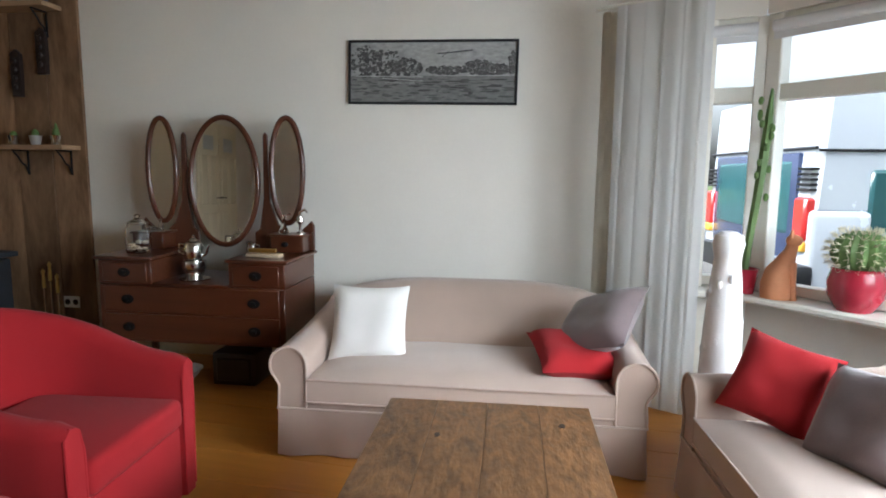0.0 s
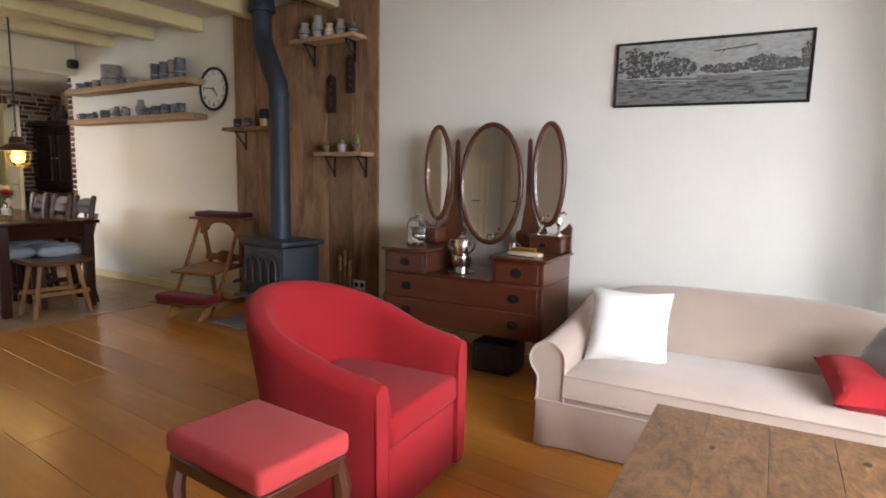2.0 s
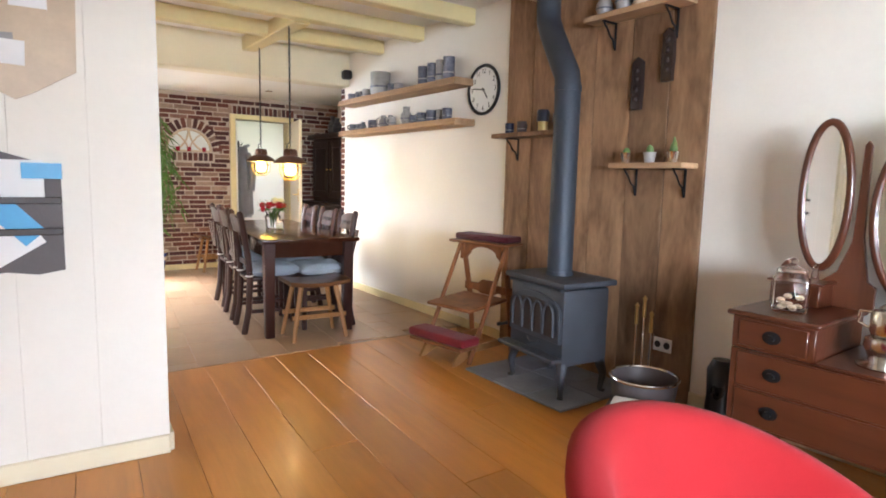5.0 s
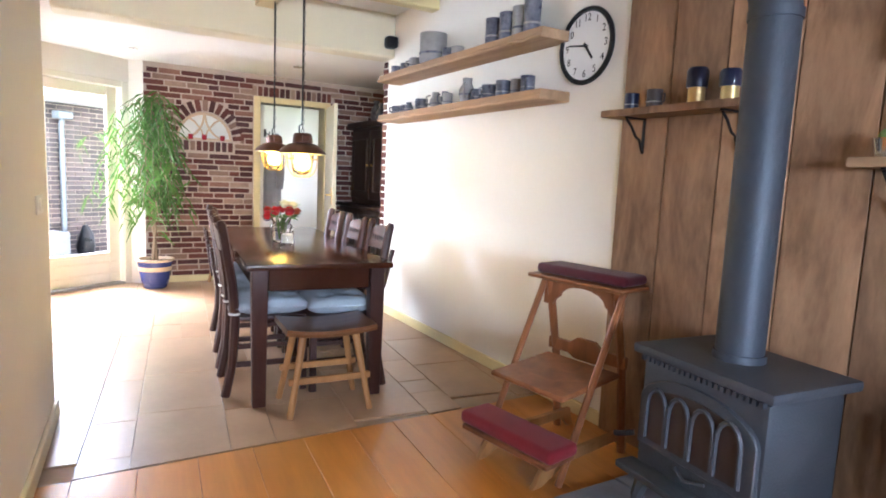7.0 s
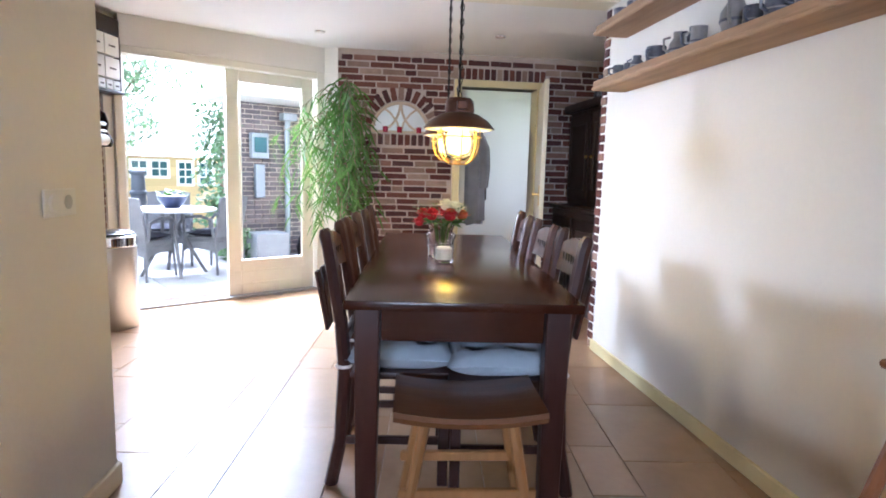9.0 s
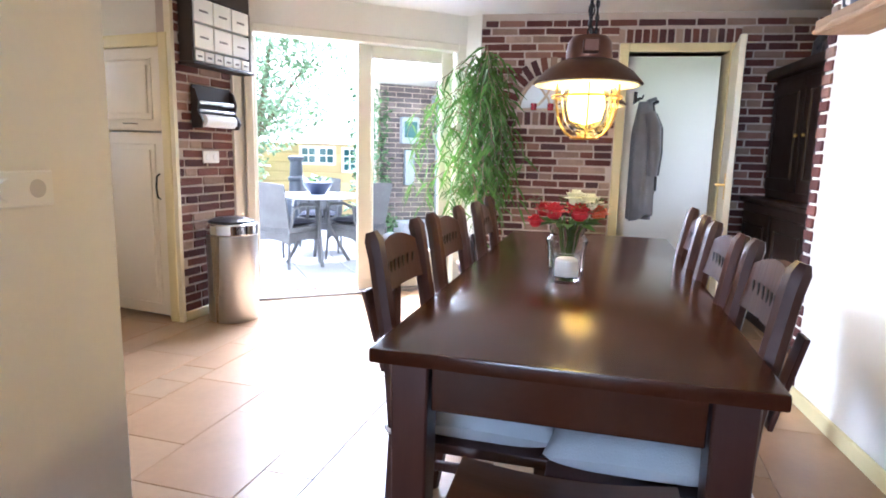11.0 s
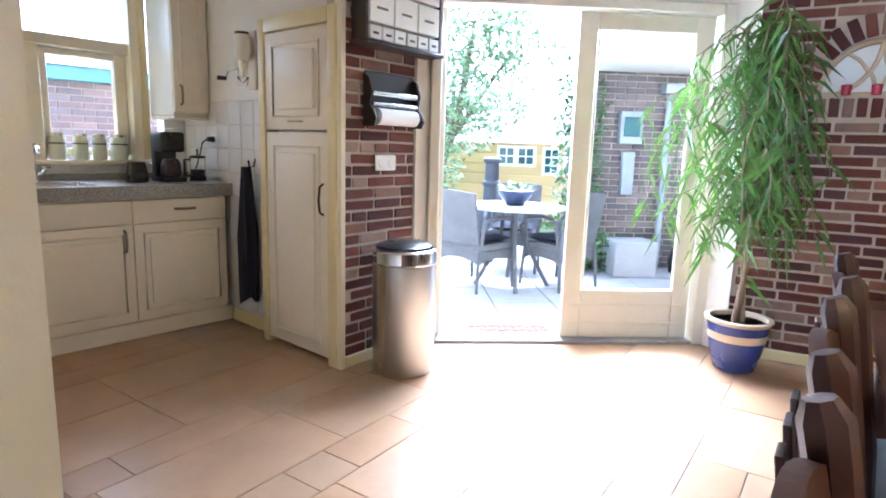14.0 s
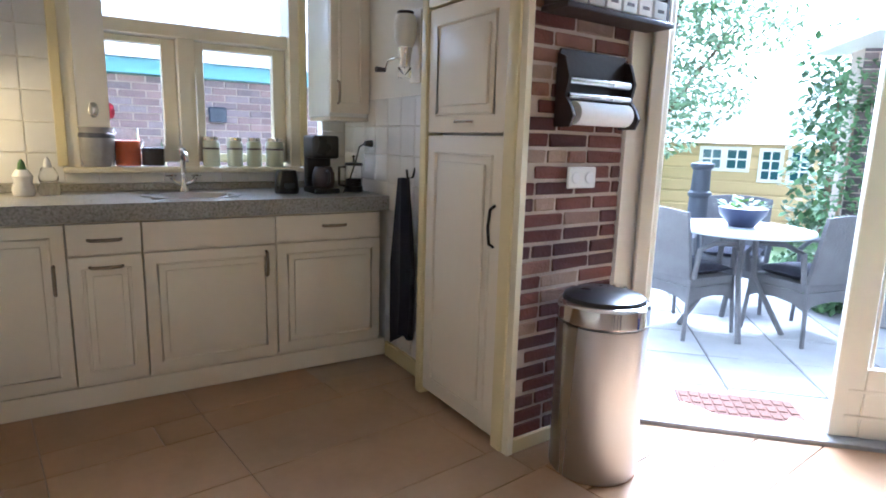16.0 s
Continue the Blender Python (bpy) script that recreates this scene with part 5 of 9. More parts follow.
yS = W - 0.10
random.seed(12)
for x, r, h, mt, neck in ((-6.95, .045, .07, COBALT, 0), (-6.84, .04, .065, COBALT, 0), (-6.68, .035, .075, COBALT, .02), (-6.50, .048, .085, COBALT, 0), (-6.33, .045, .12, STONEWARE, .025), (-6.18, .04, .11, COBALT, .022), (-6.10, .035, .09, STONEWARE, 0),
                       (-5.85, .055, .16, STONEWARE, .03), (-5.72, .04, .075, COBALT, 0), (-5.58, .05, .085, COBALT, 0), (-5.46, .045, .10, COBALT, 0), (-5.36, .04, .10, STONEWARE, 0), (-5.20, .042, .095, COBALT, 0)):
    mug(x, yS + random.uniform(-.03, .03), 1.736, r, h, mt, "blue and grey stoneware mug on the lower oak shelf", "mug", True, neck, random.uniform(150, 330))
for x, r, h, mt, neck in ((-6.98, .05, .07, COBALT, 0), (-6.86, .045, .08, COBALT, 0), (-6.62, .05, .08, STONEWARE, 0), (-6.35, .10, .21, STONEWARE, 0), (-6.15, .05, .08, COBALT, 0), (-6.04, .045, .075, STONEWARE, 0), (-5.58, .055, .16, COBALT, 0), (-5.45, .055, .17, COBALT, 0), (-5.33, .055, .18, STONEWARE, 0), (-5.22, .05, .19, COBALT, 0)):
    mug(x, yS + random.uniform(-.02, .02), 2.056, r, h, mt, "blue decorated grey stoneware pot on the upper oak shelf", "pot" if h > .12 else "mug", h < .12, neck, random.uniform(150, 330))
yP = W - 0.11
for x, k in ((-3.40, 0), (-3.24, 1), (-3.09, 2)):
    t = thing("potted_cactus", pose(x, yP, 1.366), "small cactus in a shiny little pot", "plant")
    b = BM()
    lathe(b, [(0, 0), (0.026, 0), (0.036, 0.055), (0.038, 0.06), (0.033, 0.06), (0.03, 0.05), (0, 0.05)], 16)
    part("pot", b, SILVER if k != 1 else STONEWARE, t)
    b = BM()
    ball(b, (0, 0, 0.065), (0.022, 0.022, 0.025 + 0.012 * k), 10, 7)
    if k == 2:
        tube(b, [(0, 0, 0.06), (0.004, 0, 0.10), (0, 0, 0.14)], [0.016, 0.014, 0.004], 8)
    part("plant", b, CACTUS, t)
for x, r, h in ((-4.44, .032, .075), (-4.31, .034, .08)):
    mug(x, yP, 1.586, r, h, BLUECAP if x < -4.4 else LEATHER, "dark old mug on the shelf behind the stove pipe", "mug", x > -4.4)
for x, h in ((-4.10, .145), (-3.95, .12)):
    t = thing("oil_lamp", pose(x, yP, 1.586), "small brass oil lamp with a dark blue top", "lamp")
    b = BM()
    lathe(b, [(0, 0), (0.034, 0), (0.034, h * 0.45), (0, h * 0.45)], 16)
    part("base", b, GOLDBAND, t)
    b = BM()
    lathe(b, [(0, h * 0.45), (0.040, h * 0.45), (0.042, h * 0.5), (0.042, h * 0.9), (0.034, h), (0, h)], 16)
    part("cap", b, BLUECAP, t)
for x, r, h, mt in ((-3.62, .05, .13, STONEWARE), (-3.48, .05, .17, STONEWARE), (-3.36, .045, .10, SANDGLAZE), (-3.25, .04, .12, STONEWARE), (-3.13, .04, .08, COBALT)):
    mug(x, yP, 2.241, r, h, mt, "old stoneware jar on the high shelf", "jar", False, r * 0.6)
for x, z0, z1 in ((-3.40, 1.68, 1.98), (-3.205, 1.82, 2.11)):
    t = thing("wall_ornament", pose(x, W - 0.03, z0), "narrow dark carved wooden wall ornament", "ornament")
    b = BM()
    prism(b, [(-0.035, 0.0), (0.035, 0.0), (0.028, 0.05), (0.04, 0.10), (0.03, 0.2), (0.038, z1 - z0 - 0.03), (0.0, z1 - z0), (-0.038, z1 - z0 - 0.03), (-0.03, 0.2), (-0.04, 0.10), (-0.028, 0.05)], pose(0, 0, 0, 90), 0.03, 0.004)
    part("board", b, DARKBOX, t)
    b = BM()
    for k in range(4):
        ball(b, (0, -0.03, 0.06 + k * 0.055), (0.016, 0.012, 0.02), 8, 6)
    part("carving", b, DARKBOX, t)

# clock
ck = thing("wall_clock", pose(-4.865, W - 0.001, 1.955, 90), "round white station clock with a black rim", "clock")
b = BM()
lathe(b, [(0.0, 0.0), (0.185, 0.0), (0.185, 0.018), (0.0, 0.018)], 40)
part("dial", b, PAPER, ck)
b = BM()
tube(b, [(0.185 * math.cos(6.2832 * k / 48), 0.185 * math.sin(6.2832 * k / 48), 0.018) for k in range(48)], 0.0135, 8, True)
part("rim", b, PLASTICB, ck)
for k in range(1, 13):
    a = radians(90 - 30 * k)
    lettering(str(k), 0.052, INK, ck, pose(0.142 * math.cos(a), 0.142 * math.sin(a), 0.0188), "numeral")
for ang, L, w in ((-52, 0.085, 0.006), (172, 0.13, 0.0045)):
    b = BM()
    box(b, (-0.02, -w, 0.020), (L, w, 0.0215), m=pose(0, 0, 0, 0, 0, ang))
    part("clock_hand_bar", b, INK, ck)
b = BM()
lathe(b, [(0, 0), (0.01, 0), (0.01, 0.004), (0, 0.005)], 12, (0, 0, 0.0205))
part("hub", b, INK, ck)

# loudspeaker by the main beam
b = BM()
box(b, (-0.05, -0.05, -0.05), (0.05, 0.05, 0.05), 0.03, 3)
solo("loudspeaker", b, PLASTICB, "small black loudspeaker fixed high on the wall", "speaker", "", pose(-7.2, W - 0.06, 2.36))

# folding prayer chair; local front -y
kn = thing("prayer_chair", pose(-4.47, 3.435, 0, 0, 0, 10), "folding prayer chair with wine-red velvet pads", "chair")
KW = 0.22
for sx in (-1, 1):
    b = BM()
    tube(b, [(sx * KW, -0.31, 0.0), (sx * KW, 0.06, 0.78)], 0.016, 8)
    part("front_stile", b, KNEEL, kn)
    b = BM()
    tube(b, [(sx * (KW - 0.03), 0.19, 0.0), (sx * (KW - 0.03), 0.14, 0.40), (sx * (KW - 0.03), 0.05, 0.80)], 0.02, 8)
    part("rear_stile", b, KNEEL, kn)
b = BM()
box(b, (-KW - 0.045, -0.03, 0.785), (KW + 0.045, 0.19, 0.805), 0.006)
top = part("top_board", b, KNEEL, kn)
b = BM()
box(b, (-0.25, -0.03, 0.806), (0.25, 0.15, 0.852), 0.022, 4)
for v in b.verts:
    v.co.y += 0.05 * (v.co.x / 0.25) ** 2
    v.co.z += 0.012 * (1 - (v.co.x / 0.25) ** 2)
part("arm_pad", b, VELVET, kn, "wine-red velvet pad")
b = BM()
arcp = [(0.13 * math.cos(math.pi * k / 8), 0.045 + 0.06 * math.sin(math.pi * k / 8)) for k in range(9)]
prism(b, [(-KW, 0.13), (-KW, 0.0), (-0.17, 0.0), (-0.15, 0.03)] + arcp[::-1] + [(0.15, 0.03), (0.17, 0.0), (KW, 0.0), (KW, 0.13)], pose(0, 0.075, 0.655, 90), 0.02)
part("carved_rail", b, KNEEL, kn)
b = BM()
prism(b, [(-KW, 0.0), (-0.10, 0.0), (-0.06, -0.02), (0.06, -0.02), (0.10, 0.0), (KW, 0.0), (KW, 0.055), (0.09, 0.055), (0.05, 0.085), (-0.05, 0.085), (-0.09, 0.055), (-KW, 0.055)], pose(0, 0.135, 0.42, 90), 0.02)
part("back_rail", b, KNEEL, kn)
b = BM()
box(b, (-KW + 0.01, -0.28, 0.37), (KW - 0.01, 0.13, 0.395), 0.008, m=pose(0, 0, 0, 4))
part("seat", b, KNEEL, kn)
b = BM()
box(b, (-0.268, -0.43, 0.136), (0.268, -0.25, 0.196), 0.027, 4)
pad = part("kneeling_pad", b, PINKVELVET, kn, "rubbed crimson velvet pad")
b = BM()
box(b, (-KW - 0.03, -0.43, 0.11), (KW + 0.03, -0.25, 0.135), 0.006)
part("kneeling_board", b, KNEEL, kn)
for sx in (-1, 1):
    b = BM()
    prism(b, [(-0.42, 0.0), (-0.37, 0.0), (-0.22, 0.06), (0.16, 0.06), (0.22, 0.0), (0.25, 0.0), (0.22, 0.10), (-0.25, 0.11), (-0.37, 0.07)], pose(sx * (KW - 0.06), 0, 0, 90, 0, 90), 0.022)
    part("foot", b, STOOLWOOD, kn)

# coal bucket, tools, boot by the stove
bk = thing("coal_bucket", pose(-2.965, 3.36, 0) @ Matrix.Diagonal((0.9, 0.9, 1, 1)), "round dark metal coal bucket with a pale rim", "bucket")
b = BM()
lathe(b, [(0, 0), (0.15, 0), (0.19, 0.24), (0.195, 0.25), (0.18, 0.25), (0.145, 0.02), (0, 0.02)], 28)
part("bucket", b, LEATHER, bk)
b = BM()
tube(b, [(0.19 * math.cos(6.2832 * k / 32), 0.19 * math.sin(6.2832 * k / 32), 0.25) for k in range(32)], 0.008, 6, True)
part("rim", b, SILVER, bk)
ft = thing("fire_tools", pose(-3.20, 3.66, 0), "set of steel and brass fire tools on a stand", "tool set")
b = BM()
lathe(b, [(0, 0), (0.085, 0), (0.085, 0.012), (0.02, 0.03), (0, 0.03)], 20)
part("base", b, BLACKMETAL, ft)
for k, (dx, h) in enumerate(((-0.05, 0.55), (0.0, 0.60), (0.05, 0.52))):
    b = BM()
    cyl(b, (dx, 0, 0.02), (dx, 0, h), 0.006, seg=8)
    part("rod", b, SILVER, ft)
    b = BM()
    lathe(b, [(0, 0), (0.011, 0.0), (0.012, 0.04), (0.009, 0.09), (0.014, 0.11), (0, 0.13)], 10, (dx, 0, h - 0.12))
    part("grip", b, BRASS, ft)
b = BM()
tube(b, [(0, 0, 0.0), (0, 0, 0.06), (0, 0.012, 0.2), (0, 0.02, 0.33), (0, 0.02, 0.385)], [0.06, 0.062, 0.056, 0.062, 0.04], 16, flat=1.15)
box(b, (-0.055, -0.17, 0.0), (0.055, 0.0, 0.075), 0.03, 3)
solo("rubber_boot", b, PLASTICB, "black rubber boot beside the dressing table", "boot", "", pose(-2.66, 3.55, 0.0, 0, 0, 20))
mbk = thing("magazine_basket", pose(-2.66, 2.97, 0, 0, 0, 28), "low dark basket of newspapers beside the stove", "basket")
b = BM()
for lo, hi in (((-0.19, -0.13, 0.0), (0.19, 0.13, 0.02)), ((-0.19, -0.13, 0.02), (0.19, -0.115, 0.24)), ((-0.19, 0.115, 0.02), (0.19, 0.13, 0.24)), ((-0.19, -0.115, 0.02), (-0.175, 0.115, 0.24)), ((0.175, -0.115, 0.02), (0.19, 0.115, 0.24))):
    box(b, lo, hi, 0.004)
part("basket", b, DARKBOX, mbk)
for k in range(5):
    b = BM()
    box(b, (-0.168, -0.108, 0.022 + 0.048 * k), (0.168, 0.108, 0.066 + 0.048 * k), 0.008, 2)
    solo("newspaper", b, PAPER if k != 3 else COATGREY, "folded newspaper lying in the dark basket", "newspaper", "newspapers", pose(-2.66, 2.97, 0, 0, 0, 28 + (0.8, -0.6, 0.5, -1.0, 0.3)[k]))
b = BM()
box(b, (-0.02, -0.10, 0.2605), (0.10, 0.09, 0.263))
solo("leaflet", b, INK, "dark printed leaflet on the newspapers", "leaflet", "", pose(-2.66, 2.97, 0, 0, 0, 28))
sk = BM()
box(sk, (-0.06, -0.006, -0.04), (0.06, 0, 0.04), 0.004)
wso = thing("wall_socket", pose(-3.13, W - 0.029, 0.32), "double white wall socket on the planks", "socket")
part("plate", sk, PLASTICW, wso)
for x in (-0.03, 0.03):
    b = BM()
    cyl(b, (x, -0.0075, 0), (x, -0.006, 0), 0.02, seg=14)
    part("outlet", b, PLASTICB, wso)

# letter holder and crest print on the hall wall (face x = -3.88)
HM = pose(-3.9525, 0.70, 0.855, 90, 0, 86.6)
lh = thing("letter_rack", HM, "taupe leather letter rack full of magazines", "rack")
b = BM()
prism(b, [(-0.19, 0.0), (-0.10, -0.015), (0.0, 0.0), (0.10, -0.015), (0.19, 0.0), (0.19, 0.40), (0.10, 0.43), (0.0, 0.46), (-0.10, 0.43), (-0.19, 0.40)], pose(0, 0, 0), 0.012)
part("backboard", b, LEATHER, lh)
for z in (0.16, 0.28):
    b = BM()
    box(b, (-0.19, z - 0.016, 0.05), (0.19, z + 0.01, 0.062), 0.003)
    box(b, (-0.19, z - 0.016, 0.012), (-0.178, z + 0.01, 0.05), 0.002)
    box(b, (0.178, z - 0.016, 0.012), (0.19, z + 0.01, 0.05), 0.002)
    part("strap", b, DARKBOX, lh)
MAG = [(PAPER, 0.03, 0.05, 0.20, 0.16, 32, "white and blue leaflet"), (LIDBLUE, 0.10, 0.13, 0.05, 0.19, 42, "blue leaflet"), (PAPER, 0.05, 0.27, 0.13, 0.16, 0, "magazine"), (IVY, -0.09, 0.28, 0.12, 0.15, 0, "picture magazine"), (LIDBLUE, 0.13, 0.36, 0.09, 0.06, 0, "blue brochure")]
for k, (mt, x, y, w, h, a, lab) in enumerate(MAG):
    b = BM()
    box(b, (-w / 2 - 0.02, 0, 0), (w / 2 + 0.02, h, 0.003))
    solo("magazine", b, mt, lab + " in the letter rack", "magazine", "", HM @ pose(x, y, 0.018 + 0.006 * k, 0, 0, a))
cm = thing("pinboard", pose(-3.9545, 0.66, 1.51, 90, 0, 86.6), "pointed parchment pennant board with pinned cards", "pinboard")
b = BM()
prism(b, [(-0.30, 0.12), (0.06, 0.02), (0.10, 0.0), (0.16, 0.03), (0.30, 0.12), (0.32, 0.9), (-0.32, 0.9)], pose(0, 0, 0), 0.008)
part("board", b, SANDGLAZE, cm)
random.seed(21)
for k in range(9):
    b = BM()
    x, y = random.uniform(-0.2, 0.24), random.uniform(0.16, 0.6)
    box(b, (x - 0.06, y - 0.045, 0.009 + 0.0006 * k), (x + 0.06, y + 0.045, 0.0098 + 0.0006 * k), m=pose(0, 0, 0, 0, 0, random.uniform(-6, 6)))
    part("card", b, (PAPER, REDLITE, PAPER, YELLOW, STONEWARE)[k % 5], cm)

# panelled cream cupboard doors that show in the mirrors
cd = tagged(new("door_3"), "tall cream panelled double door with a glazed top light", "door", "", "structure")
cd.matrix_basis = pose(-4.043, -0.72, 0, 0, 0, 86.6)
for k in range(2):
    b = BM()
    x0 = -0.62 + 0.62 * k
    box(b, (x0 + 0.01, -0.03, 0.02), (x0 + 0.61, -0.001, 1.98), 0.004)
    lf = part("leaf", b, CREAM, cd)
    for px in (x0 + 0.07, x0 + 0.33):
        for z0, z1 in ((0.15, 0.80), (0.92, 1.54)):
            b = BM()
            tube(b, [(px, -0.033, z0), (px + 0.20, -0.033, z0), (px + 0.20, -0.033, z1), (px, -0.033, z1)], 0.009, 4, True)
            part("moulding", b, CREAM, lf)
    b = BM()
    box(b, (x0 + 0.16, -0.0335, 1.62), (x0 + 0.46, -0.0305, 1.80))
    part("top_light", b, FROST, lf, "small frosted top light")
    b = BM()
    hx = x0 + (0.56 if k == 0 else 0.06)
    tube(b, [(hx, -0.03, 1.0), (hx, -0.07, 1.0), (hx + (0.09 if k else -0.09), -0.07, 1.0)], 0.008, 8)
    part("door_handle", b, BLACKMETAL, lf)


d6 = tagged(new("door_5"), "cream panelled door in the living room's back wall", "door", "", "structure")
d6.matrix_basis = pose(-3.56, -1.999, 0)
for lo, hi in (((-0.50, 0.0, 0), (-0.42, 0.03, 2.12)), ((0.42, 0.0, 0), (0.50, 0.03, 2.12)), ((-0.42, 0.0, 2.04), (0.42, 0.03, 2.12))):
    b = BM()
    box(b, lo, hi, 0.005)
    part("door_frame", b, DOORCREAM, d6)
b = BM()
box(b, (-0.417, 0.0, 0.01), (0.417, 0.02, 2.035), 0.003)
lf = part("leaf", b, DOORCREAM, d6)
for px0, px1 in ((-0.32, -0.04), (0.04, 0.32)):
    for z0, z1 in ((0.2, 0.85), (1.0, 1.85)):
        b = BM()
        tube(b, [(px0, 0.022, z0), (px1, 0.022, z0), (px1, 0.022, z1), (px0, 0.022, z1)], 0.010, 4, True)
        part("moulding", b, DOORCREAM, lf)
b = BM()
tube(b, [(-0.35, 0.02, 1.0), (-0.35, 0.06, 1.0), (-0.24, 0.06, 1.0)], 0.009, 8)
part("door_handle", b, BLACKMETAL, lf)


# ---- dining place ----
TM = pose(-6.43, 2.66, 0, 0, 0, -5.3)
dt = thing("dining_table", TM, "long dark-stained wooden dining table with square legs", "table")
b = BM()
box(b, (-1.02, -0.385, 0.738), (1.02, 0.385, 0.77), 0.007, 2)
part("tabletop", b, TABLEWOOD, dt)
for sx in (-1, 1):
    for sy in (-1, 1):
        b = BM()
        x, y = sx * 0.925, sy * 0.315
        vs = box(b, (x - 0.042, y - 0.042, 0), (x + 0.042, y + 0.042, 0.736), 0.005)
        for v in b.verts:
            if v.co.z < 0.3:
                v.co.x, v.co.y = x + (v.co.x - x) * 0.8, y + (v.co.y - y) * 0.8
        part("leg", b, CHAIRWOOD, dt)
for lo, hi in (((-0.88, -0.335, 0.62), (0.88, -0.31, 0.736)), ((-0.88, 0.31, 0.62), (0.88, 0.335, 0.736)), ((-0.95, -0.27, 0.62), (-0.925, 0.27, 0.736)), ((0.925, -0.27, 0.62), (0.95, 0.27, 0.736))):
    b = BM()
    box(b, lo, hi, 0.003)
    part("apron", b, TABLEWOOD, dt)

# chair: front +y, slatted back with a crest rail
ch = thing("dining_chair", TM @ pose(0.565, -0.23, 0), "dark-stained slat-back dining chair with a blue seat cushion", "chair", "chairs round the table")
CW = 0.172
for sx in (-1, 1):
    b = BM()
    tube(b, [(sx * CW, -0.235, 0.0), (sx * CW, -0.20, 0.18), (sx * CW, -0.185, 0.44), (sx * CW, -0.20, 0.62), (sx * CW, -0.245, 0.90), (sx * CW, -0.255, 0.945), (sx * CW, -0.262, 0.965)], [0.025, 0.025, 0.027, 0.026, 0.025, 0.026, 0.016], 8)
    part("back_post", b, CHAIRWOOD, ch)
    b = BM()
    box(b, (sx * CW - 0.019, 0.165, 0), (sx * CW + 0.019, 0.203, 0.42), 0.004)
    part("leg", b, CHAIRWOOD, ch)
    b = BM()
    box(b, (sx * CW - 0.01, -0.18, 0.16), (sx * CW + 0.01, 0.17, 0.19), 0.003)
    part("stretcher", b, CHAIRWOOD, ch)
b = BM()
rows = []
for k in range(11):
    u = 2 * k / 10 - 1
    x, bow = u * (CW - 0.012), -0.018 * (1 - u * u)
    top = 0.905 + 0.035 * (1 - u * u)
    rows.append([b.verts.new(q) for q in ((x, -0.222 + bow, 0.80), (x, -0.247 + bow, top), (x, -0.268 + bow, top), (x, -0.243 + bow, 0.80))])
for a, c in zip(rows, rows[1:]):
    bridge(b, a, c)
b.faces.new(rows[0])
b.faces.new(rows[-1][::-1])
crest = part("crest_rail", b, CHAIRWOOD, ch)
for k in range(7):
    x = -0.105 + 0.035 * k
    b = BM()
    box(b, (x - 0.006, -0.232 - 0.018 * (1 - (x / 0.19) ** 2) , 0.825), (x + 0.006, -0.2295 - 0.018 * (1 - (x / 0.19) ** 2), 0.875))
    part("slot", b, INK, crest)
b = BM()
box(b, (-CW + 0.01, -0.20, 0.53), (CW - 0.01, -0.178, 0.575), 0.004)
part("lower_rail", b, CHAIRWOOD, ch)
for x0, x1 in ((-0.09, -0.135), (0.0, 0.0), (0.09, 0.135)):
    w = 0.025 if abs(x0) != 0.0 else 0.029
    b = BM()
    prism(b, [(x0 * 0.5 - w, 0.57), (x0 * 0.5 + w, 0.57), (x1 * 0.86 + w, 0.81), (x1 * 0.86 - w, 0.81)], pose(0, -0.192, 0, 97), 0.012, 0.002)
    part("slat", b, CHAIRWOOD, ch)
b = BM()
box(b, (-CW - 0.015, -0.20, 0.415), (CW + 0.015, 0.215, 0.443), 0.008, 2)
part("seat", b, CHAIRWOOD, ch)
b = BM()
box(b, (-CW + 0.02, 0.175, 0.355), (CW - 0.02, 0.195, 0.414), 0.003)
part("front_rail", b, CHAIRWOOD, ch)
b = BM()
cushion(b, 0.40, 0.41, 0.115, pose(0, 0.02, 0.49), 24, tufts=1)
part("seat_cushion", b, CUSHBLUE, ch, "pale blue tufted cushion tied to the seat")
for sx in (-1, 1):
    b = BM()
    tube(b, [(sx * CW + 0.026 * math.cos(6.2832 * k / 10), -0.19 + 0.026 * math.sin(6.2832 * k / 10), 0.462) for k in range(10)], 0.007, 6, True)
    part("tie", b, WHITEFAB, ch, "white cushion tie")
for x, y, a in ((0.06, -0.225, -1), (-0.52, -0.205, 1.5), (0.63, 0.18, 180), (0.19, 0.165, 181), (-0.37, 0.165, 178.5)):
    copy_thing(ch, TM @ pose(x, y, 0, 0, 0, a))


def saddle_stool(m, label):
    s = thing("stool", m, label, "stool", "saddle stools")
    b = BM()
    rows = []
    for k in range(13):
        u = 2 * k / 12 - 1
        y, z = u * 0.235, 0.43 + 0.022 * u * u
        rows.append([b.verts.new(q) for q in ((-0.165, y, z - 0.018), (0.165, y, z - 0.018), (0.172, y, z), (0.165, y, z + 0.014), (-0.165, y, z + 0.014), (-0.172, y, z))])
    for a, c in zip(rows, rows[1:]):
        bridge(b, a, c)
    b.faces.new(rows[0])
    b.faces.new(rows[-1][::-1])
    part("seat", b, SEATWOOD, s)
    for sx in (-1, 1):
        for sy in (-1, 1):
            b = BM()
            tube(b, [(sx * 0.10, sy * 0.135, 0.425), (sx * 0.15, sy * 0.21, 0.0)], [0.02, 0.017], 8)
            part("leg", b, STOOLWOOD, s)
        b = BM()
        box(b, (sx * 0.127 - 0.012, -0.215, 0.165), (sx * 0.127 + 0.012, 0.215, 0.20), 0.004)
        part("stretcher", b, STOOLWOOD, s)
    return s


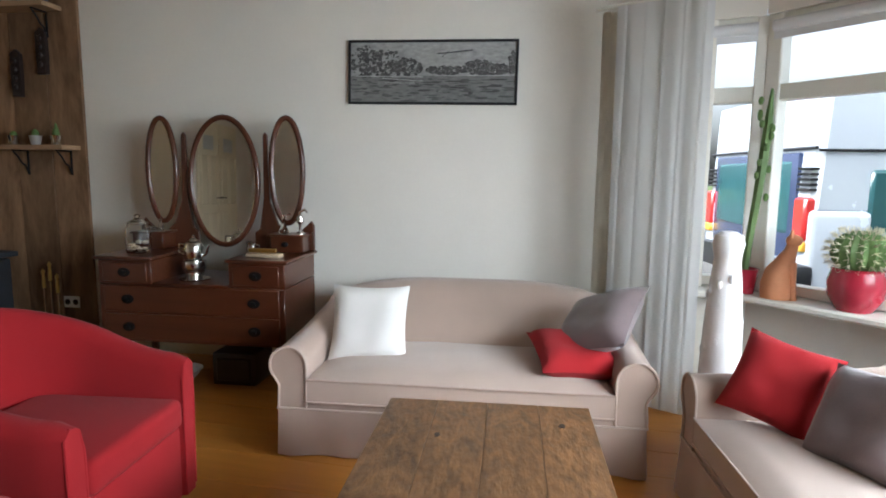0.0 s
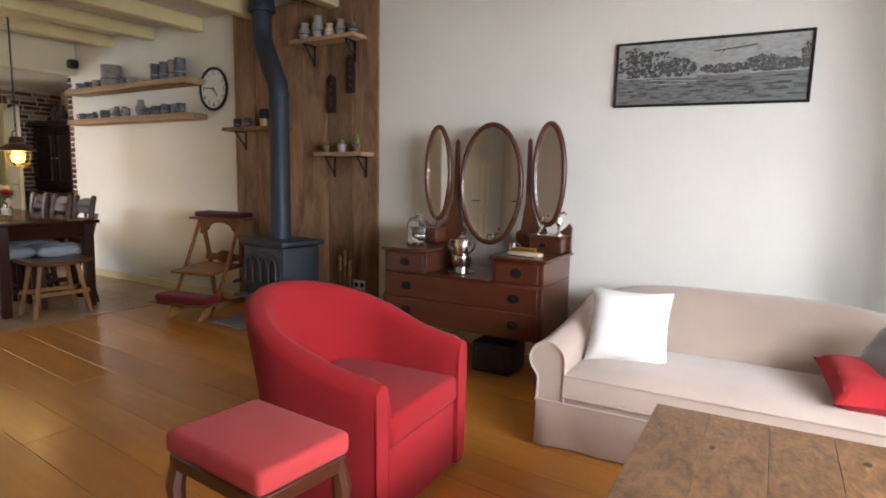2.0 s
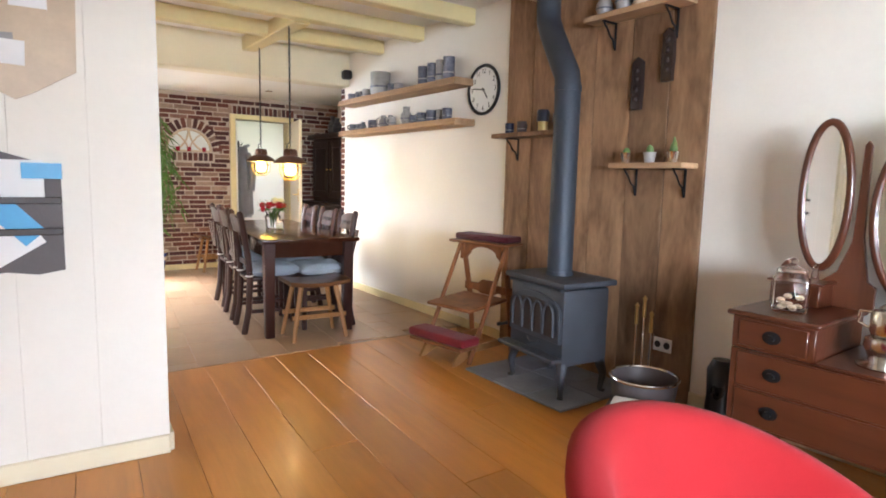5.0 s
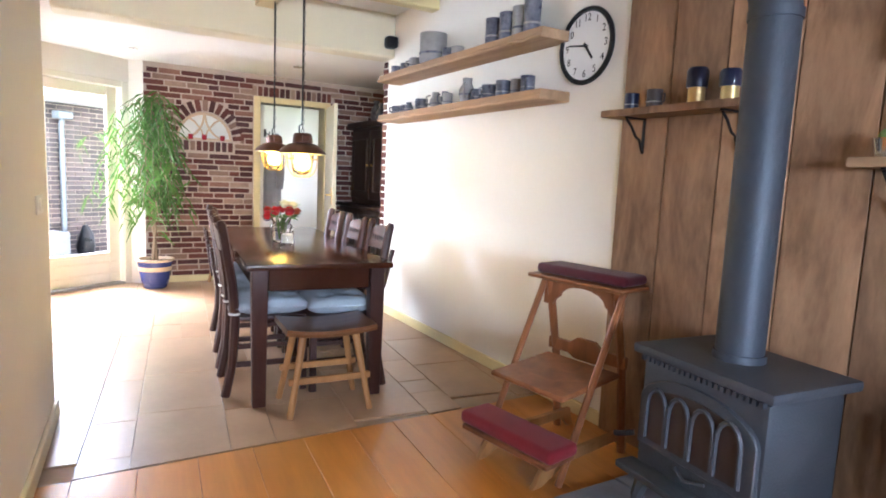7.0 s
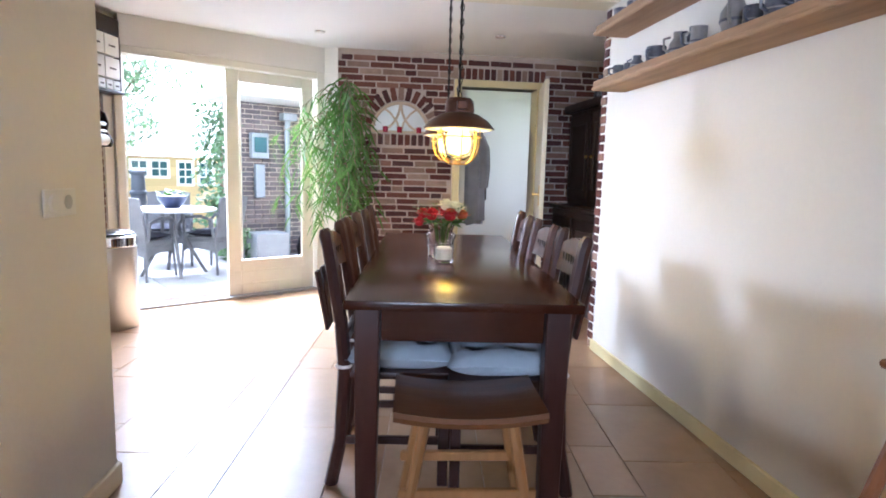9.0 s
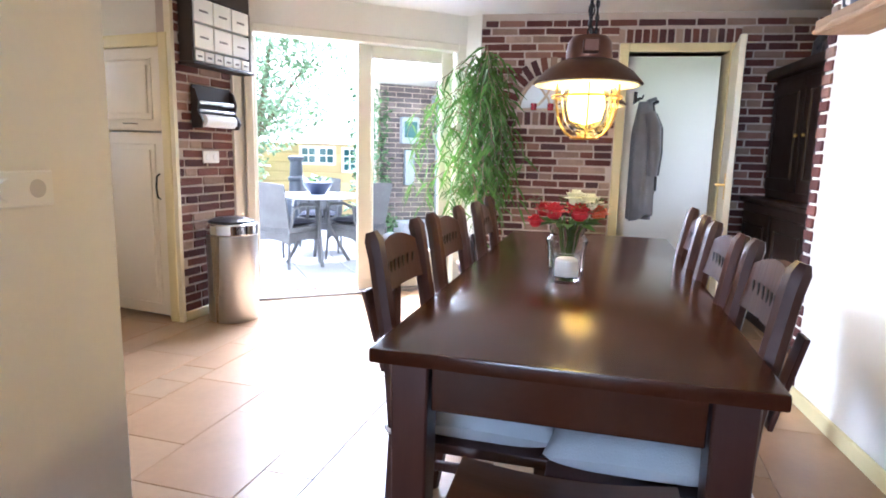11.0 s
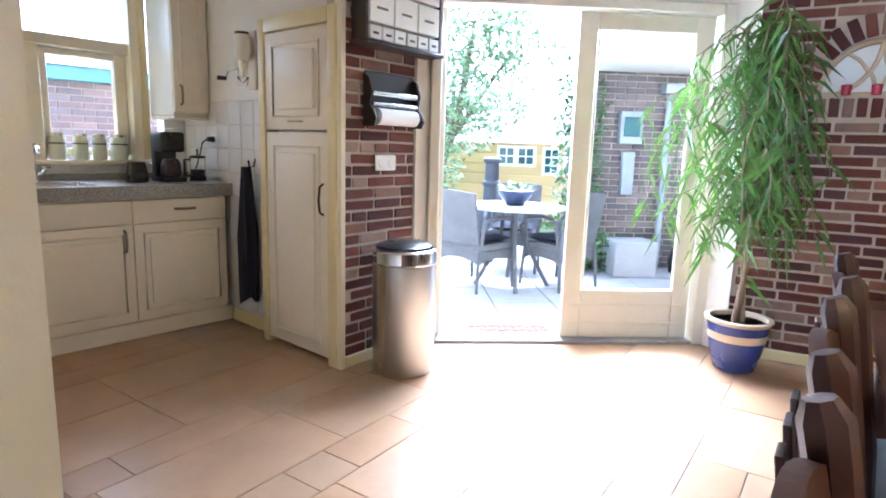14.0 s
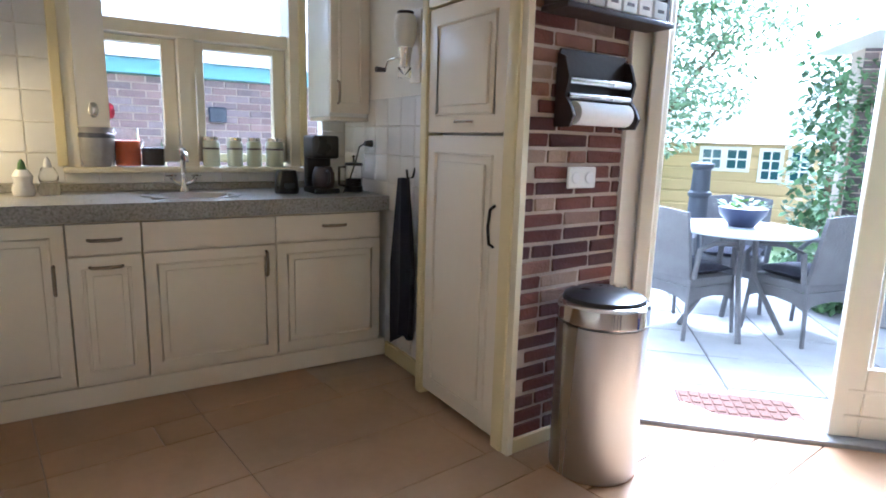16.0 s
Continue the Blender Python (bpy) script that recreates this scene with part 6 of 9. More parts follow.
saddle_stool(pose(-5.44, 2.585, 0, 0, 0, -4), "low saddle-seat stool with honey pine legs at the table end")
saddle_stool(pose(-9.08, 2.78, 0, 0, 0, 4), "low saddle-seat stool with honey pine legs by the bricks")


# pendant lamps: cage lamps with copper shades
def pendant(x, y, z, top, watts):
    p = thing("pendant_lamp", pose(x, y, z), "lit caged pendant lamp with an aged copper shade", "lamp", "pendant lamps")
    b = BM()
    lathe(b, [(0.05, 0.06), (0.075, 0.055), (0.115, 0.03), (0.141, 0.002), (0.143, -0.002), (0.138, -0.003), (0.11, 0.022), (0.07, 0.045), (0.045, 0.05)], 32)
    part("shade", b, COPPERLAMP, p)
    b = BM()
    lathe(b, [(0.137, -0.0045), (0.109, 0.019), (0.069, 0.043), (0.05, 0.0465), (0.05, 0.0445), (0.07, 0.041), (0.108, 0.017), (0.134, -0.0055)], 32)
    part("shade_lining", b, LAMPWHITE, p, "pale enamel lining")
    b = BM()
    lathe(b, [(0.0, 0.06), (0.058, 0.06), (0.06, 0.07), (0.056, 0.105), (0.045, 0.118), (0.0, 0.122)], 20)
    box(b, (-0.075, -0.018, 0.07), (-0.045, 0.018, 0.10), 0.004)
    box(b, (0.045, -0.02, 0.068), (0.085, 0.02, 0.102), 0.004)
    part("housing", b, COPPERLAMP, p)
    b = BM()
    lathe(b, [(0.058, 0.04), (0.066, 0.0), (0.066, -0.05), (0.055, -0.10), (0.03, -0.128), (0.0, -0.133), (0.0, -0.129), (0.027, -0.124), (0.052, -0.098), (0.063, -0.05), (0.063, 0.0), (0.055, 0.04)], 24)
    gl = part("glass", b, GLASS, p)
    gl.visible_shadow = False
    b = BM()
    lathe(b, [(0.0, 0.035), (0.018, 0.035), (0.026, 0.01), (0.046, -0.025), (0.05, -0.06), (0.04, -0.095), (0.0, -0.11)], 20)
    bl = part("light_bulb", b, glow_bulb, p, "glowing filament bulb")
    bl.visible_shadow = False
    for k in range(6):
        a = k * math.pi / 3
        b = BM()
        tube(b, [(math.cos(a) * r, math.sin(a) * r, zz) for r, zz in ((0.086, 0.025), (0.09, 0.0), (0.0905, -0.03), (0.089, -0.06), (0.083, -0.088), (0.072, -0.112), (0.056, -0.13), (0.035, -0.142))], 0.0026, 6)
        part("cage_wire", b, BRASS, p)
    for r, zz in ((0.091, -0.035), (0.036, -0.142)):
        b = BM()
        tube(b, [(r * math.cos(6.2832 * k / 28), r * math.sin(6.2832 * k / 28), zz) for k in range(28)], 0.0034, 6, True)
        part("cage_ring", b, BRASS, p)
    H = top - z
    b = BM()
    n = int((H - 0.12) / 0.028)
    for k in range(n):
        cz = 0.13 + k * 0.028
        pts = []
        for q in range(8):
            a = 6.2832 * q / 8
            dx, dz = 0.0075 * math.cos(a), 0.017 * math.sin(a)
            pts.append((dx, 0, cz + dz) if k % 2 else (0, dx, cz + dz))
        tube(b, pts, 0.002, 4, True)
    part("chain", b, BLACKMETAL, p)
    b = BM()
    tube(b, [(-0.07, 0, 0.085), (-0.10, 0.01, 0.10), (-0.105, 0.01, 0.14), (-0.07, 0.0, 0.165), (-0.02, 0.0, 0.17), (-0.012, 0, 0.22), (-0.012, 0, H)], 0.005, 6)
    part("cable", b, PLASTICB, p)
    bulb("bulb_light", (x, y, z - 0.045), watts, 0.03)


glow_bulb = glow("lit bulb", (1.0, 0.62, 0.045), 5.5)
pendant(-6.0, 2.615, 1.352, BEAM_Z - 0.005, 2.2)
pendant(-7.01, 2.70, 1.385, BEAM_Z - 0.005, 2.2)

# on the table: flowers and a candle jar
vs_ = thing("flower_vase", pose(-6.42, 2.605, 0.771) @ Matrix.Diagonal((1.12, 1.12, 0.88, 1)), "glass vase with red roses and pale chrysanthemums", "vase")
b = BM()
lathe(b, [(0, 0), (0.05, 0), (0.055, 0.01), (0.058, 0.09), (0.066, 0.12), (0.05, 0.14), (0.062, 0.19), (0.06, 0.19), (0.046, 0.14), (0.06, 0.118), (0.053, 0.09), (0.05, 0.012), (0, 0.008)], 24)
part("glass", b, GLASS, vs_)
random.seed(31)
b = BM()
for k in range(14):
    a, r = random.uniform(0, 6.28), random.uniform(0.01, 0.04)
    tube(b, [(r * math.cos(a) * 0.6, r * math.sin(a) * 0.6, 0.02), (r * math.cos(a + 0.5), r * math.sin(a + 0.5), 0.14), (2.0 * r * math.cos(a), 2.0 * r * math.sin(a), 0.21)], 0.003, 5)
part("stems", b, LEAF, vs_)
b = BM()
for k in range(22):
    a = random.uniform(0, 6.28)
    d = Vector((math.cos(a), math.sin(a), 0))
    p0 = Vector((0, 0, 0.185)) + d * 0.04
    p1 = p0 + d * random.uniform(0.04, 0.09) + Vector((0, 0, random.uniform(-0.02, 0.03)))
    sd = Vector((-d.y, d.x, 0)) * 0.018
    m_ = (p0 + p1) / 2 + Vector((0, 0, 0.012))
    q = [b.verts.new(v) for v in (p0, m_ - sd, p1, m_ + sd)]
    b.faces.new(q)
for k in range(34):
    a = random.uniform(0, 6.28)
    d = Vector((math.cos(a), math.sin(a), random.uniform(0.15, 0.9))).normalized()
    p0 = Vector((0, 0, 0.20)) + d * 0.05
    sd = Vector((-math.sin(a), math.cos(a), 0)) * 0.006
    for q in range(5):
        c0 = p0 + d * (0.02 * q)
        for sg in (-1, 1):
            e0 = c0 + sd * (2.4 * sg) + d * 0.018
            b.faces.new([b.verts.new(v) for v in (c0, (c0 + e0) / 2 + d * 0.006, e0, (c0 + e0) / 2 - d * 0.004)])
part("leaves", b, LEAF, vs_, "", 0)


def bloom(c, r, material, petals, lab):
    b = BM()
    for ring in range(3):
        n = petals - ring
        for k in range(n):
            a = 6.2832 * k / n + ring * 0.5
            tilt = 0.25 + 0.5 * ring
            d = Vector((math.cos(a) * math.cos(tilt), math.sin(a) * math.cos(tilt), math.sin(tilt)))
            sd = Vector((-math.sin(a), math.cos(a), 0)) * r * 0.42
            p0 = Vector(c)
            q = [b.verts.new(v) for v in (p0, p0 + d * r * 0.6 - sd, p0 + d * r, p0 + d * r * 0.6 + sd)]
            b.faces.new(q)
    ball(b, c, r * 0.5, 8, 6)
    part("flower", b, material, vs_, lab, 0)


for c, r, mt in (((-0.03, -0.075, 0.225), .035, PETALRED), ((0.035, -0.045, 0.225), .04, PETALRED), ((0.06, 0.03, 0.225), .042, PETALRED), ((-0.05, 0.02, 0.235), .036, PETALRED), ((0.0, 0.09, 0.22), .035, ROSEORANGE), ((0.06, -0.10, 0.19), .03, PETALRED)):
    bloom(c, r * 1.2, mt, 8, "")
for c in ((-0.01, 0.02, 0.275), (0.03, 0.06, 0.265), (-0.04, 0.065, 0.26)):
    bloom(c, 0.045, PETALWHITE, 14, "pale flower")
jr = thing("candle_jar", pose(-6.255, 2.60, 0.771), "glass jar with a white candle on the table", "candle")
b = BM()
lathe(b, [(0, 0), (0.042, 0), (0.045, 0.01), (0.045, 0.075), (0.039, 0.088), (0.044, 0.096), (0.041, 0.096), (0.036, 0.086), (0.041, 0.072), (0.041, 0.012), (0, 0.01)], 24)
part("jar", b, GLASS, jr)
b = BM()
lathe(b, [(0, 0.012), (0.036, 0.012), (0.037, 0.06), (0.03, 0.068), (0, 0.064)], 16)
part("candle", b, CANDLE, jr)

# interior door in the brick wall, standing open, with the hall behind
d1 = tagged(new("door_1"), "open cream interior door in a yellow frame", "door", "", "structure")
d1.matrix_basis = pose(XB, 3.12, 0, 0, 0, 90)
for lo, hi in (((-0.07, -0.025, 0), (0.0, 0.2, 2.05)), ((0.74, -0.025, 0), (0.81, 0.2, 2.05)), ((0.0, -0.025, 1.985), (0.74, 0.2, 2.05))):
    b = BM()
    box(b, lo, hi, 0.006)
    part("door_frame", b, YELLOW, d1)
b = BM()
box(b, (-0.025, -0.72, 0.01), (0.015, 0.0, 1.975), 0.004)
lf = part("leaf", b, CREAM, d1, "", 38, pose(0.775, -0.03, 0, 0, 0, -12))
b = BM()
tube(b, [(-0.03, -0.66, 1.0), (-0.08, -0.66, 1.0), (-0.08, -0.54, 1.0)], 0.009, 8)
box(b, (-0.032, -0.685, 0.90), (-0.026, -0.635, 1.08), 0.002)
part("door_handle", b, BRASS, lf)
b = BM()
box(b, (-11.2, 2.55, 0), (-11.05, 4.7, 2.5))
structure("wall_hall_end", b, PLASTER, "pale wall at the end of the back hall", "wall")
b = BM()
box(b, (-11.05, 3.06, 0), (-9.54, 3.21, 2.4))
structure("wall_hall_side", b, PLASTER, "pale side wall of the back hall", "wall")
# the opening is made up and out of view; it lets light into the hall
b = wall_bm(1.6, 0, 2.5, 0, 0.15, [(0.35, 1.25, 0.9, 2.1)], m=pose(-11.1, 4.62, 0))
structure("wall_hall_opening", b, PLASTER, "hall wall with an added opening for light", "wall")
b = BM()
box(b, (-11.2, 2.4, 2.4), (-9.45, 4.8, 2.5))
structure("ceiling_hall", b, CEIL, "white hall ceiling", "ceiling")
b = BM()
box(b, (-11.2, 2.4, -0.1), (-9.45, 4.8, -0.005))
structure("floor_hall", b, TILE, "stone floor of the back hall", "floor")
rk = thing("coat_rack", pose(-9.9, 3.211, 1.66), "dark wooden coat rack on the hall wall", "rack")
b = BM()
box(b, (-0.35, 0, -0.04), (0.35, 0.03, 0.05), 0.005)
part("board", b, DARKBOX, rk)
for k in range(4):
    b = BM()
    tube(b, [(-0.27 + 0.18 * k, 0.03, 0.0), (-0.27 + 0.18 * k, 0.08, 0.0), (-0.27 + 0.18 * k, 0.09, 0.03)], 0.008, 6)
    part("hook", b, BLACKMETAL, rk)


def coat(x, y, z, mt, w, L, label):
    """A coat on its hook: narrow collar, sloping shoulders, folds that widen to an uneven hem, and a sleeve."""
    c = thing("coat", pose(x, y, z), label, "coat", "coats on the rack")
    b = BM()
    rows, n = [], 28
    for j in range(13):
        t = j / 12
        wr = w * (0.25 + 0.62 * min(1, t * 5.0) ** 0.7 + 0.25 * t)
        dp = 0.055 + 0.05 * min(1, t * 3)
        rows.append([b.verts.new((wr * math.cos(6.2832 * k / n) * (1 + 0.10 * t * math.sin(5 * 6.2832 * k / n + 2 * t)), dp * math.sin(6.2832 * k / n) * (1 + 0.25 * t * math.sin(7 * 6.2832 * k / n)),
                                  -L * t + 0.03 * t * math.sin(6.2832 * k / n * 2))) for k in range(n)])
    for a, c2 in zip(rows, rows[1:]):
        bridge(b, a, c2)
    b.faces.new(rows[0][::-1])
    b.faces.new(rows[-1])
    part("body", b, mt, c, "", 60)
    for sx in (-1, 1):
        b = BM()
        tube(b, [(sx * w * 0.55, 0.03, -0.10), (sx * w * 0.95, 0.07, -0.22), (sx * w * 1.02, 0.085, -0.42), (sx * w * 0.95, 0.08, -0.62)], [0.05, 0.058, 0.052, 0.042], 10)
        part("sleeve", b, mt, c)
    b = BM()
    tube(b, [(-0.05, 0.02, 0.0), (-0.03, 0.07, 0.02), (0.03, 0.07, 0.02), (0.05, 0.02, 0.0)], 0.018, 8)
    part("collar", b, mt, c)


coat(-9.68, 3.33, 1.64, COATGREY, 0.10, 0.98, "grey wool coat hanging from the rack")
coat(-9.93, 3.39, 1.64, COATBLACK, 0.10, 0.78, "black coat hanging from the rack")

# half-round window in the brick wall
w4 = tagged(new("window_4"), "half-round frosted window with gothic tracery", "window", "", "structure")
w4.matrix_basis = pose(XB - 0.06, 2.545, 1.53, 90, 0, 90)
b = BM()
pts = [(0.272 * math.cos(math.pi * k / 18), 0.285 * math.sin(math.pi * k / 18), 0.0) for k in range(19)]
tube(b, pts, 0.018, 6)
tube(b, [(-0.28, 0.008, 0), (0.28, 0.008, 0)], 0.016, 6)
part("window_frame", b, SANDGLAZE, w4)
for sx in (-1, 1):
    b = BM()
    tube(b, [(sx * (0.26 - 0.255 * math.sin(math.pi / 2 * k / 10)), 0.0 + 0.275 * (1 - math.cos(math.pi / 2 * k / 10)), 0.002) for k in range(11)][::-1], 0.012, 6)
    tube(b, [(0, 0.0, 0.0), (sx * 0.03, 0.1, 0.0), (sx * 0.10, 0.19, 0.0), (sx * 0.17, 0.235, 0.0)], 0.011, 6)
    part("glazing_bar", b, SANDGLAZE, w4)
b = BM()
prism(b, [(0.268 * math.cos(math.pi * k / 18), 0.28 * math.sin(math.pi * k / 18)) for k in range(19)], pose(0, 0, -0.004), 0.006)
part("pane", b, FROST, w4)
for y in (2.40, 2.535, 2.72):
    b = BM()
    lathe(b, [(0, 0), (0.022, 0), (0.026, 0.05), (0.022, 0.055), (0, 0.045)], 14)
    solo("tealight_glass", b, REDGLAZE, "small red tealight glass on the brick ledge", "candle holder", "red tealights", pose(XB - 0.012, y, 1.532))

# old dark cabinet in the recess
cb = thing("dark_cabinet", pose(-8.62, 4.60, 0), "tall dark carved cabinet in the brick recess", "cabinet")
b = BM()
box(b, (-0.62, -0.55, 0.0), (0.62, 0, 0.86), 0.006)
part("base_unit", b, DARKBOX, cb)
b = BM()
box(b, (-0.65, -0.58, 0.862), (0.65, 0, 0.90), 0.008)
part("worktop", b, DARKBOX, cb)
b = BM()
box(b, (-0.58, -0.42, 0.902), (0.58, 0, 1.76), 0.006)
part("upper_unit", b, DARKBOX, cb)
b = BM()
box(b, (-0.64, -0.48, 1.762), (0.64, 0, 1.83), 0.016, 2)
part("cornice", b, DARKBOX, cb)
for sx in (-1, 1):
    for z0, z1, yf in ((0.06, 0.80, -0.55), (0.96, 1.72, -0.42)):
        b = BM()
        box(b, (sx * 0.03, yf - 0.018, z0), (sx * 0.56, yf - 0.001, z1), 0.004)
        dd = part("door", b, DARKBOX, cb)
        b = BM()
        tube(b, [(sx * 0.10, yf - 0.02, z0 + 0.09), (sx * 0.49, yf - 0.02, z0 + 0.09), (sx * 0.49, yf - 0.02, z1 - 0.09), (sx * 0.10, yf - 0.02, z1 - 0.09)], 0.011, 4, True)
        part("moulding", b, DARKBOX, dd)
        b = BM()
        ball(b, (sx * 0.06, yf - 0.03, (z0 + z1) / 2), 0.014, 8, 6)
        part("handle", b, BRASS, dd)
for x, h in ((-8.95, 0.26), (-8.80, 0.22), (-8.35, 0.25)):
    b = BM()
    lathe(b, [(0, 0), (0.055, 0), (0.065, h * 0.3), (0.06, h * 0.6), (0.03, h * 0.8), (0.035, h), (0, h)], 16)
    solo("bottle", b, COBALT, "blue and white jug on top of the dark cabinet", "jug", "", pose(x, 4.36, 1.831))

# spotlights in the kitchen ceiling
for x, y in ((-8.71, 1.84), (-8.53, 3.31)):
    sp = thing("ceiling_spot", pose(x, y, LOW_Z - 0.001), "small round recessed ceiling spotlight", "lamp", "ceiling spots")
    b = BM()
    lathe(b, [(0.028, 0.0), (0.045, 0.0), (0.042, -0.006), (0.03, -0.008)], 20)
    part("ring", b, CHROME, sp)
    b = BM()
    lathe(b, [(0, -0.002), (0.029, -0.002), (0.029, -0.005), (0, -0.005)], 16)
    part("lens", b, PLASTICW, sp)

# socket and switch on the end of the hall block
so = thing("wall_socket", pose(-5.52, 1.3325, 1.055, 0, 0, 177.1), "white double socket and switch plate on the wall", "socket")
b = BM()
box(b, (-0.085, -0.008, -0.042), (0.085, 0, 0.042), 0.005)
part("plate", b, PLASTICW, so)
b = BM()
cyl(b, (0.04, -0.0085, 0), (0.04, -0.003, 0), 0.022, seg=18)
part("outlet", b, STEEL, so)
b = BM()
cyl(b, (-0.04, -0.016, 0), (-0.04, -0.006, 0), 0.024, 0.027, seg=18)
part("dial_switch", b, PLASTICW, so)

# potted weeping fig
pl = thing("potted_fig", pose(-9.05, 2.02, 0), "tall long-leaved fig in a blue and sand pot", "plant")
b = BM()
lathe(b, [(0, 0), (0.10, 0), (0.11, 0.01), (0.135, 0.10), (0.15, 0.18), (0.0, 0.18)], 28)
part("pot", b, BLUEGLAZE, pl)
b = BM()
lathe(b, [(0.10, 0.18), (0.150, 0.18), (0.158, 0.225), (0.12, 0.225)], 28)
part("pot_band", b, SANDGLAZE, pl, "sand-coloured band")
b = BM()
lathe(b, [(0.12, 0.225), (0.158, 0.225), (0.164, 0.275), (0.12, 0.275)], 28)
part("pot_band", b, BLUEGLAZE, pl)
b = BM()
lathe(b, [(0.13, 0.275), (0.166, 0.275), (0.180, 0.29), (0.178, 0.30), (0.150, 0.30), (0.145, 0.275)], 28)
part("pot_rim", b, SANDGLAZE, pl, "sand-coloured rim")
b = BM()
lathe(b, [(0, 0.255), (0.15, 0.255), (0.15, 0.268), (0, 0.275)], 20)
part("soil", b, SOIL, pl)
random.seed(77)
b = BM()
for k, (ax, ay) in enumerate(((0.0, 0.01), (0.012, -0.012), (-0.012, -0.006))):
    tube(b, [(ax * 2, ay * 2, 0.26), (-ax * 2, ay, 0.42), (ax * 2, -ay, 0.60), (0.02 + ax * 3, ay * 3, 0.85), (0.03 + ax * 6, ay * 6, 1.25), (0.02 + ax * 9, ay * 9, 1.70)], [0.016, 0.014, 0.013, 0.011, 0.008, 0.003], 7)
part("trunk", b, BARK, pl)
b = BM()
twigs = []
for k in range(78):
    z = 0.80 + 1.06 * (k / 77) ** 0.9
    a = k * 2.4
    L = (0.52 if z < 1.55 else 0.34) * random.uniform(0.5, 1.2) * (0.75 if z < 0.95 else 1)
    d = Vector((math.cos(a), math.sin(a) * 0.95, 0))
    if d.x < -0.25 or d.y > 0.3:
        L *= 0.52
    p0 = Vector((0.025, 0, z))
    p1 = p0 + d * L * 0.55 + Vector((0, 0, 0.10))
    p2 = p0 + d * L + Vector((0, 0, -0.02))
    p3 = p0 + d * L * 1.12 + Vector((0, 0, -0.20))
    tube(b, [p0, p1, p2, p3], [0.005, 0.004, 0.003, 0.0012], 4)
    twigs.append((p0, p1, p2, p3))
part("twig", b, BARK, pl)["kind"] = "stuff"
b = BM()
for p0, p1, p2, p3 in twigs:
    for q in range(19):
        t = 0.22 + 0.78 * q / 18
        c = (p0.lerp(p1, t * 2) if t < 0.5 else p1.lerp(p2, (t - 0.5) * 4)) if t < 0.75 else p2.lerp(p3, (t - 0.75) * 4)
        a = random.uniform(0, 6.28)
        out = Vector((math.cos(a) * 0.55, math.sin(a) * 0.55, random.uniform(-1.2, -0.25))).normalized()
        L = random.uniform(0.10, 0.20)
        sd = out.cross(Vector((math.sin(a), -math.cos(a), 0.3))).normalized() * L * 0.058
        m1 = c + out * L * 0.4 + Vector((0, 0, 0.012))
        e = c + out * L + Vector((0, 0, -0.02))
        v = [b.verts.new(w_) for w_ in (c, m1 - sd, e, m1 + sd)]
        b.faces.new(v)
part("leaves", b, LEAF, pl, "long narrow drooping leaves", 0)


# ---- kitchen ----
def k_at(u, v, z, rz=0):
    return KM @ pose(u, v, z, 0, 0, rz)


def raised_panel(parent, x0, x1, z0, z1, y, material, name="panel"):
    """A raised field with a moulded edge on a front at y (which faces +y)."""
    b = BM()
    m = 0.055
    tube(b, [(x0 + m, y, z0 + m), (x1 - m, y, z0 + m), (x1 - m, y, z1 - m), (x0 + m, y, z1 - m)], 0.009, 6, True)
    a = 0.085
    if x1 - x0 > 0.25:
        box(b, (x0 + a, y - 0.004, z0 + a), (x1 - a, y + 0.012, z1 - a), 0.011, 2)
    part(name, b, material, parent)


def bow_handle(parent, c, along, L, y):
    b = BM()
    if along == "x":
        pts = [(c[0] - L / 2, y, c[1]), (c[0] - L / 2 + 0.008, y + 0.022, c[1]), (c[0], y + 0.028, c[1]), (c[0] + L / 2 - 0.008, y + 0.022, c[1]), (c[0] + L / 2, y, c[1])]
    else:
        pts = [(c[0], y, c[1] - L / 2), (c[0], y + 0.022, c[1] - L / 2 + 0.008), (c[0], y + 0.028, c[1]), (c[0], y + 0.022, c[1] + L / 2 - 0.008), (c[0], y, c[1] + L / 2)]
    tube(b, pts, 0.0075, 8)
    part("handle", b, HANDLE, parent)


def base_unit(u0, u1, rows, label):
    cu = thing("kitchen_unit", KM @ pose(u0, 0, 0), label, "cabinet", "kitchen units")
    w = u1 - u0
    b = BM()
    box(b, (0.001, -0.58, 0.10), (w - 0.001, -0.022, 0.842), 0.002)
    part("body", b, KITCHEN, cu)
    for kind, z0, z1, hx, hz, along in rows:
        b = BM()
        box(b, (0.003, -0.0215, z0), (w - 0.003, 0.0, z1), 0.006, 2)
        d = part(kind, b, KITCHEN, cu)
        if kind == "door":
            raised_panel(d, 0.003, w - 0.003, z0, z1, 0.0, KITCHEN)
        if along:
            bow_handle(d, (hx, hz), along, 0.125, 0.0)
    return cu


base_unit(0.0, 0.58, [("drawer", 0.70, 0.835, 0.27, 0.775, "x"), ("door", 0.12, 0.692, 0.535, 0.60, "")], "cream kitchen base unit with a drawer and panelled door")
base_unit(0.58, 1.18, [("drawer", 0.70, 0.835, 0.3, 0.77, ""), ("door", 0.12, 0.692, 0.05, 0.60, "z")], "cream kitchen sink unit with a panelled door")
base_unit(1.18, 1.47, [("drawer", 0.70, 0.835, 0.145, 0.765, "x"), ("door", 0.12, 0.692, 0.145, 0.645, "x")], "narrow cream kitchen unit with a drawer and a pull-out")
base_unit(1.47, 2.03, [("door", 0.12, 0.835, 0.05, 0.60, "z")], "cream kitchen base unit with one tall door")
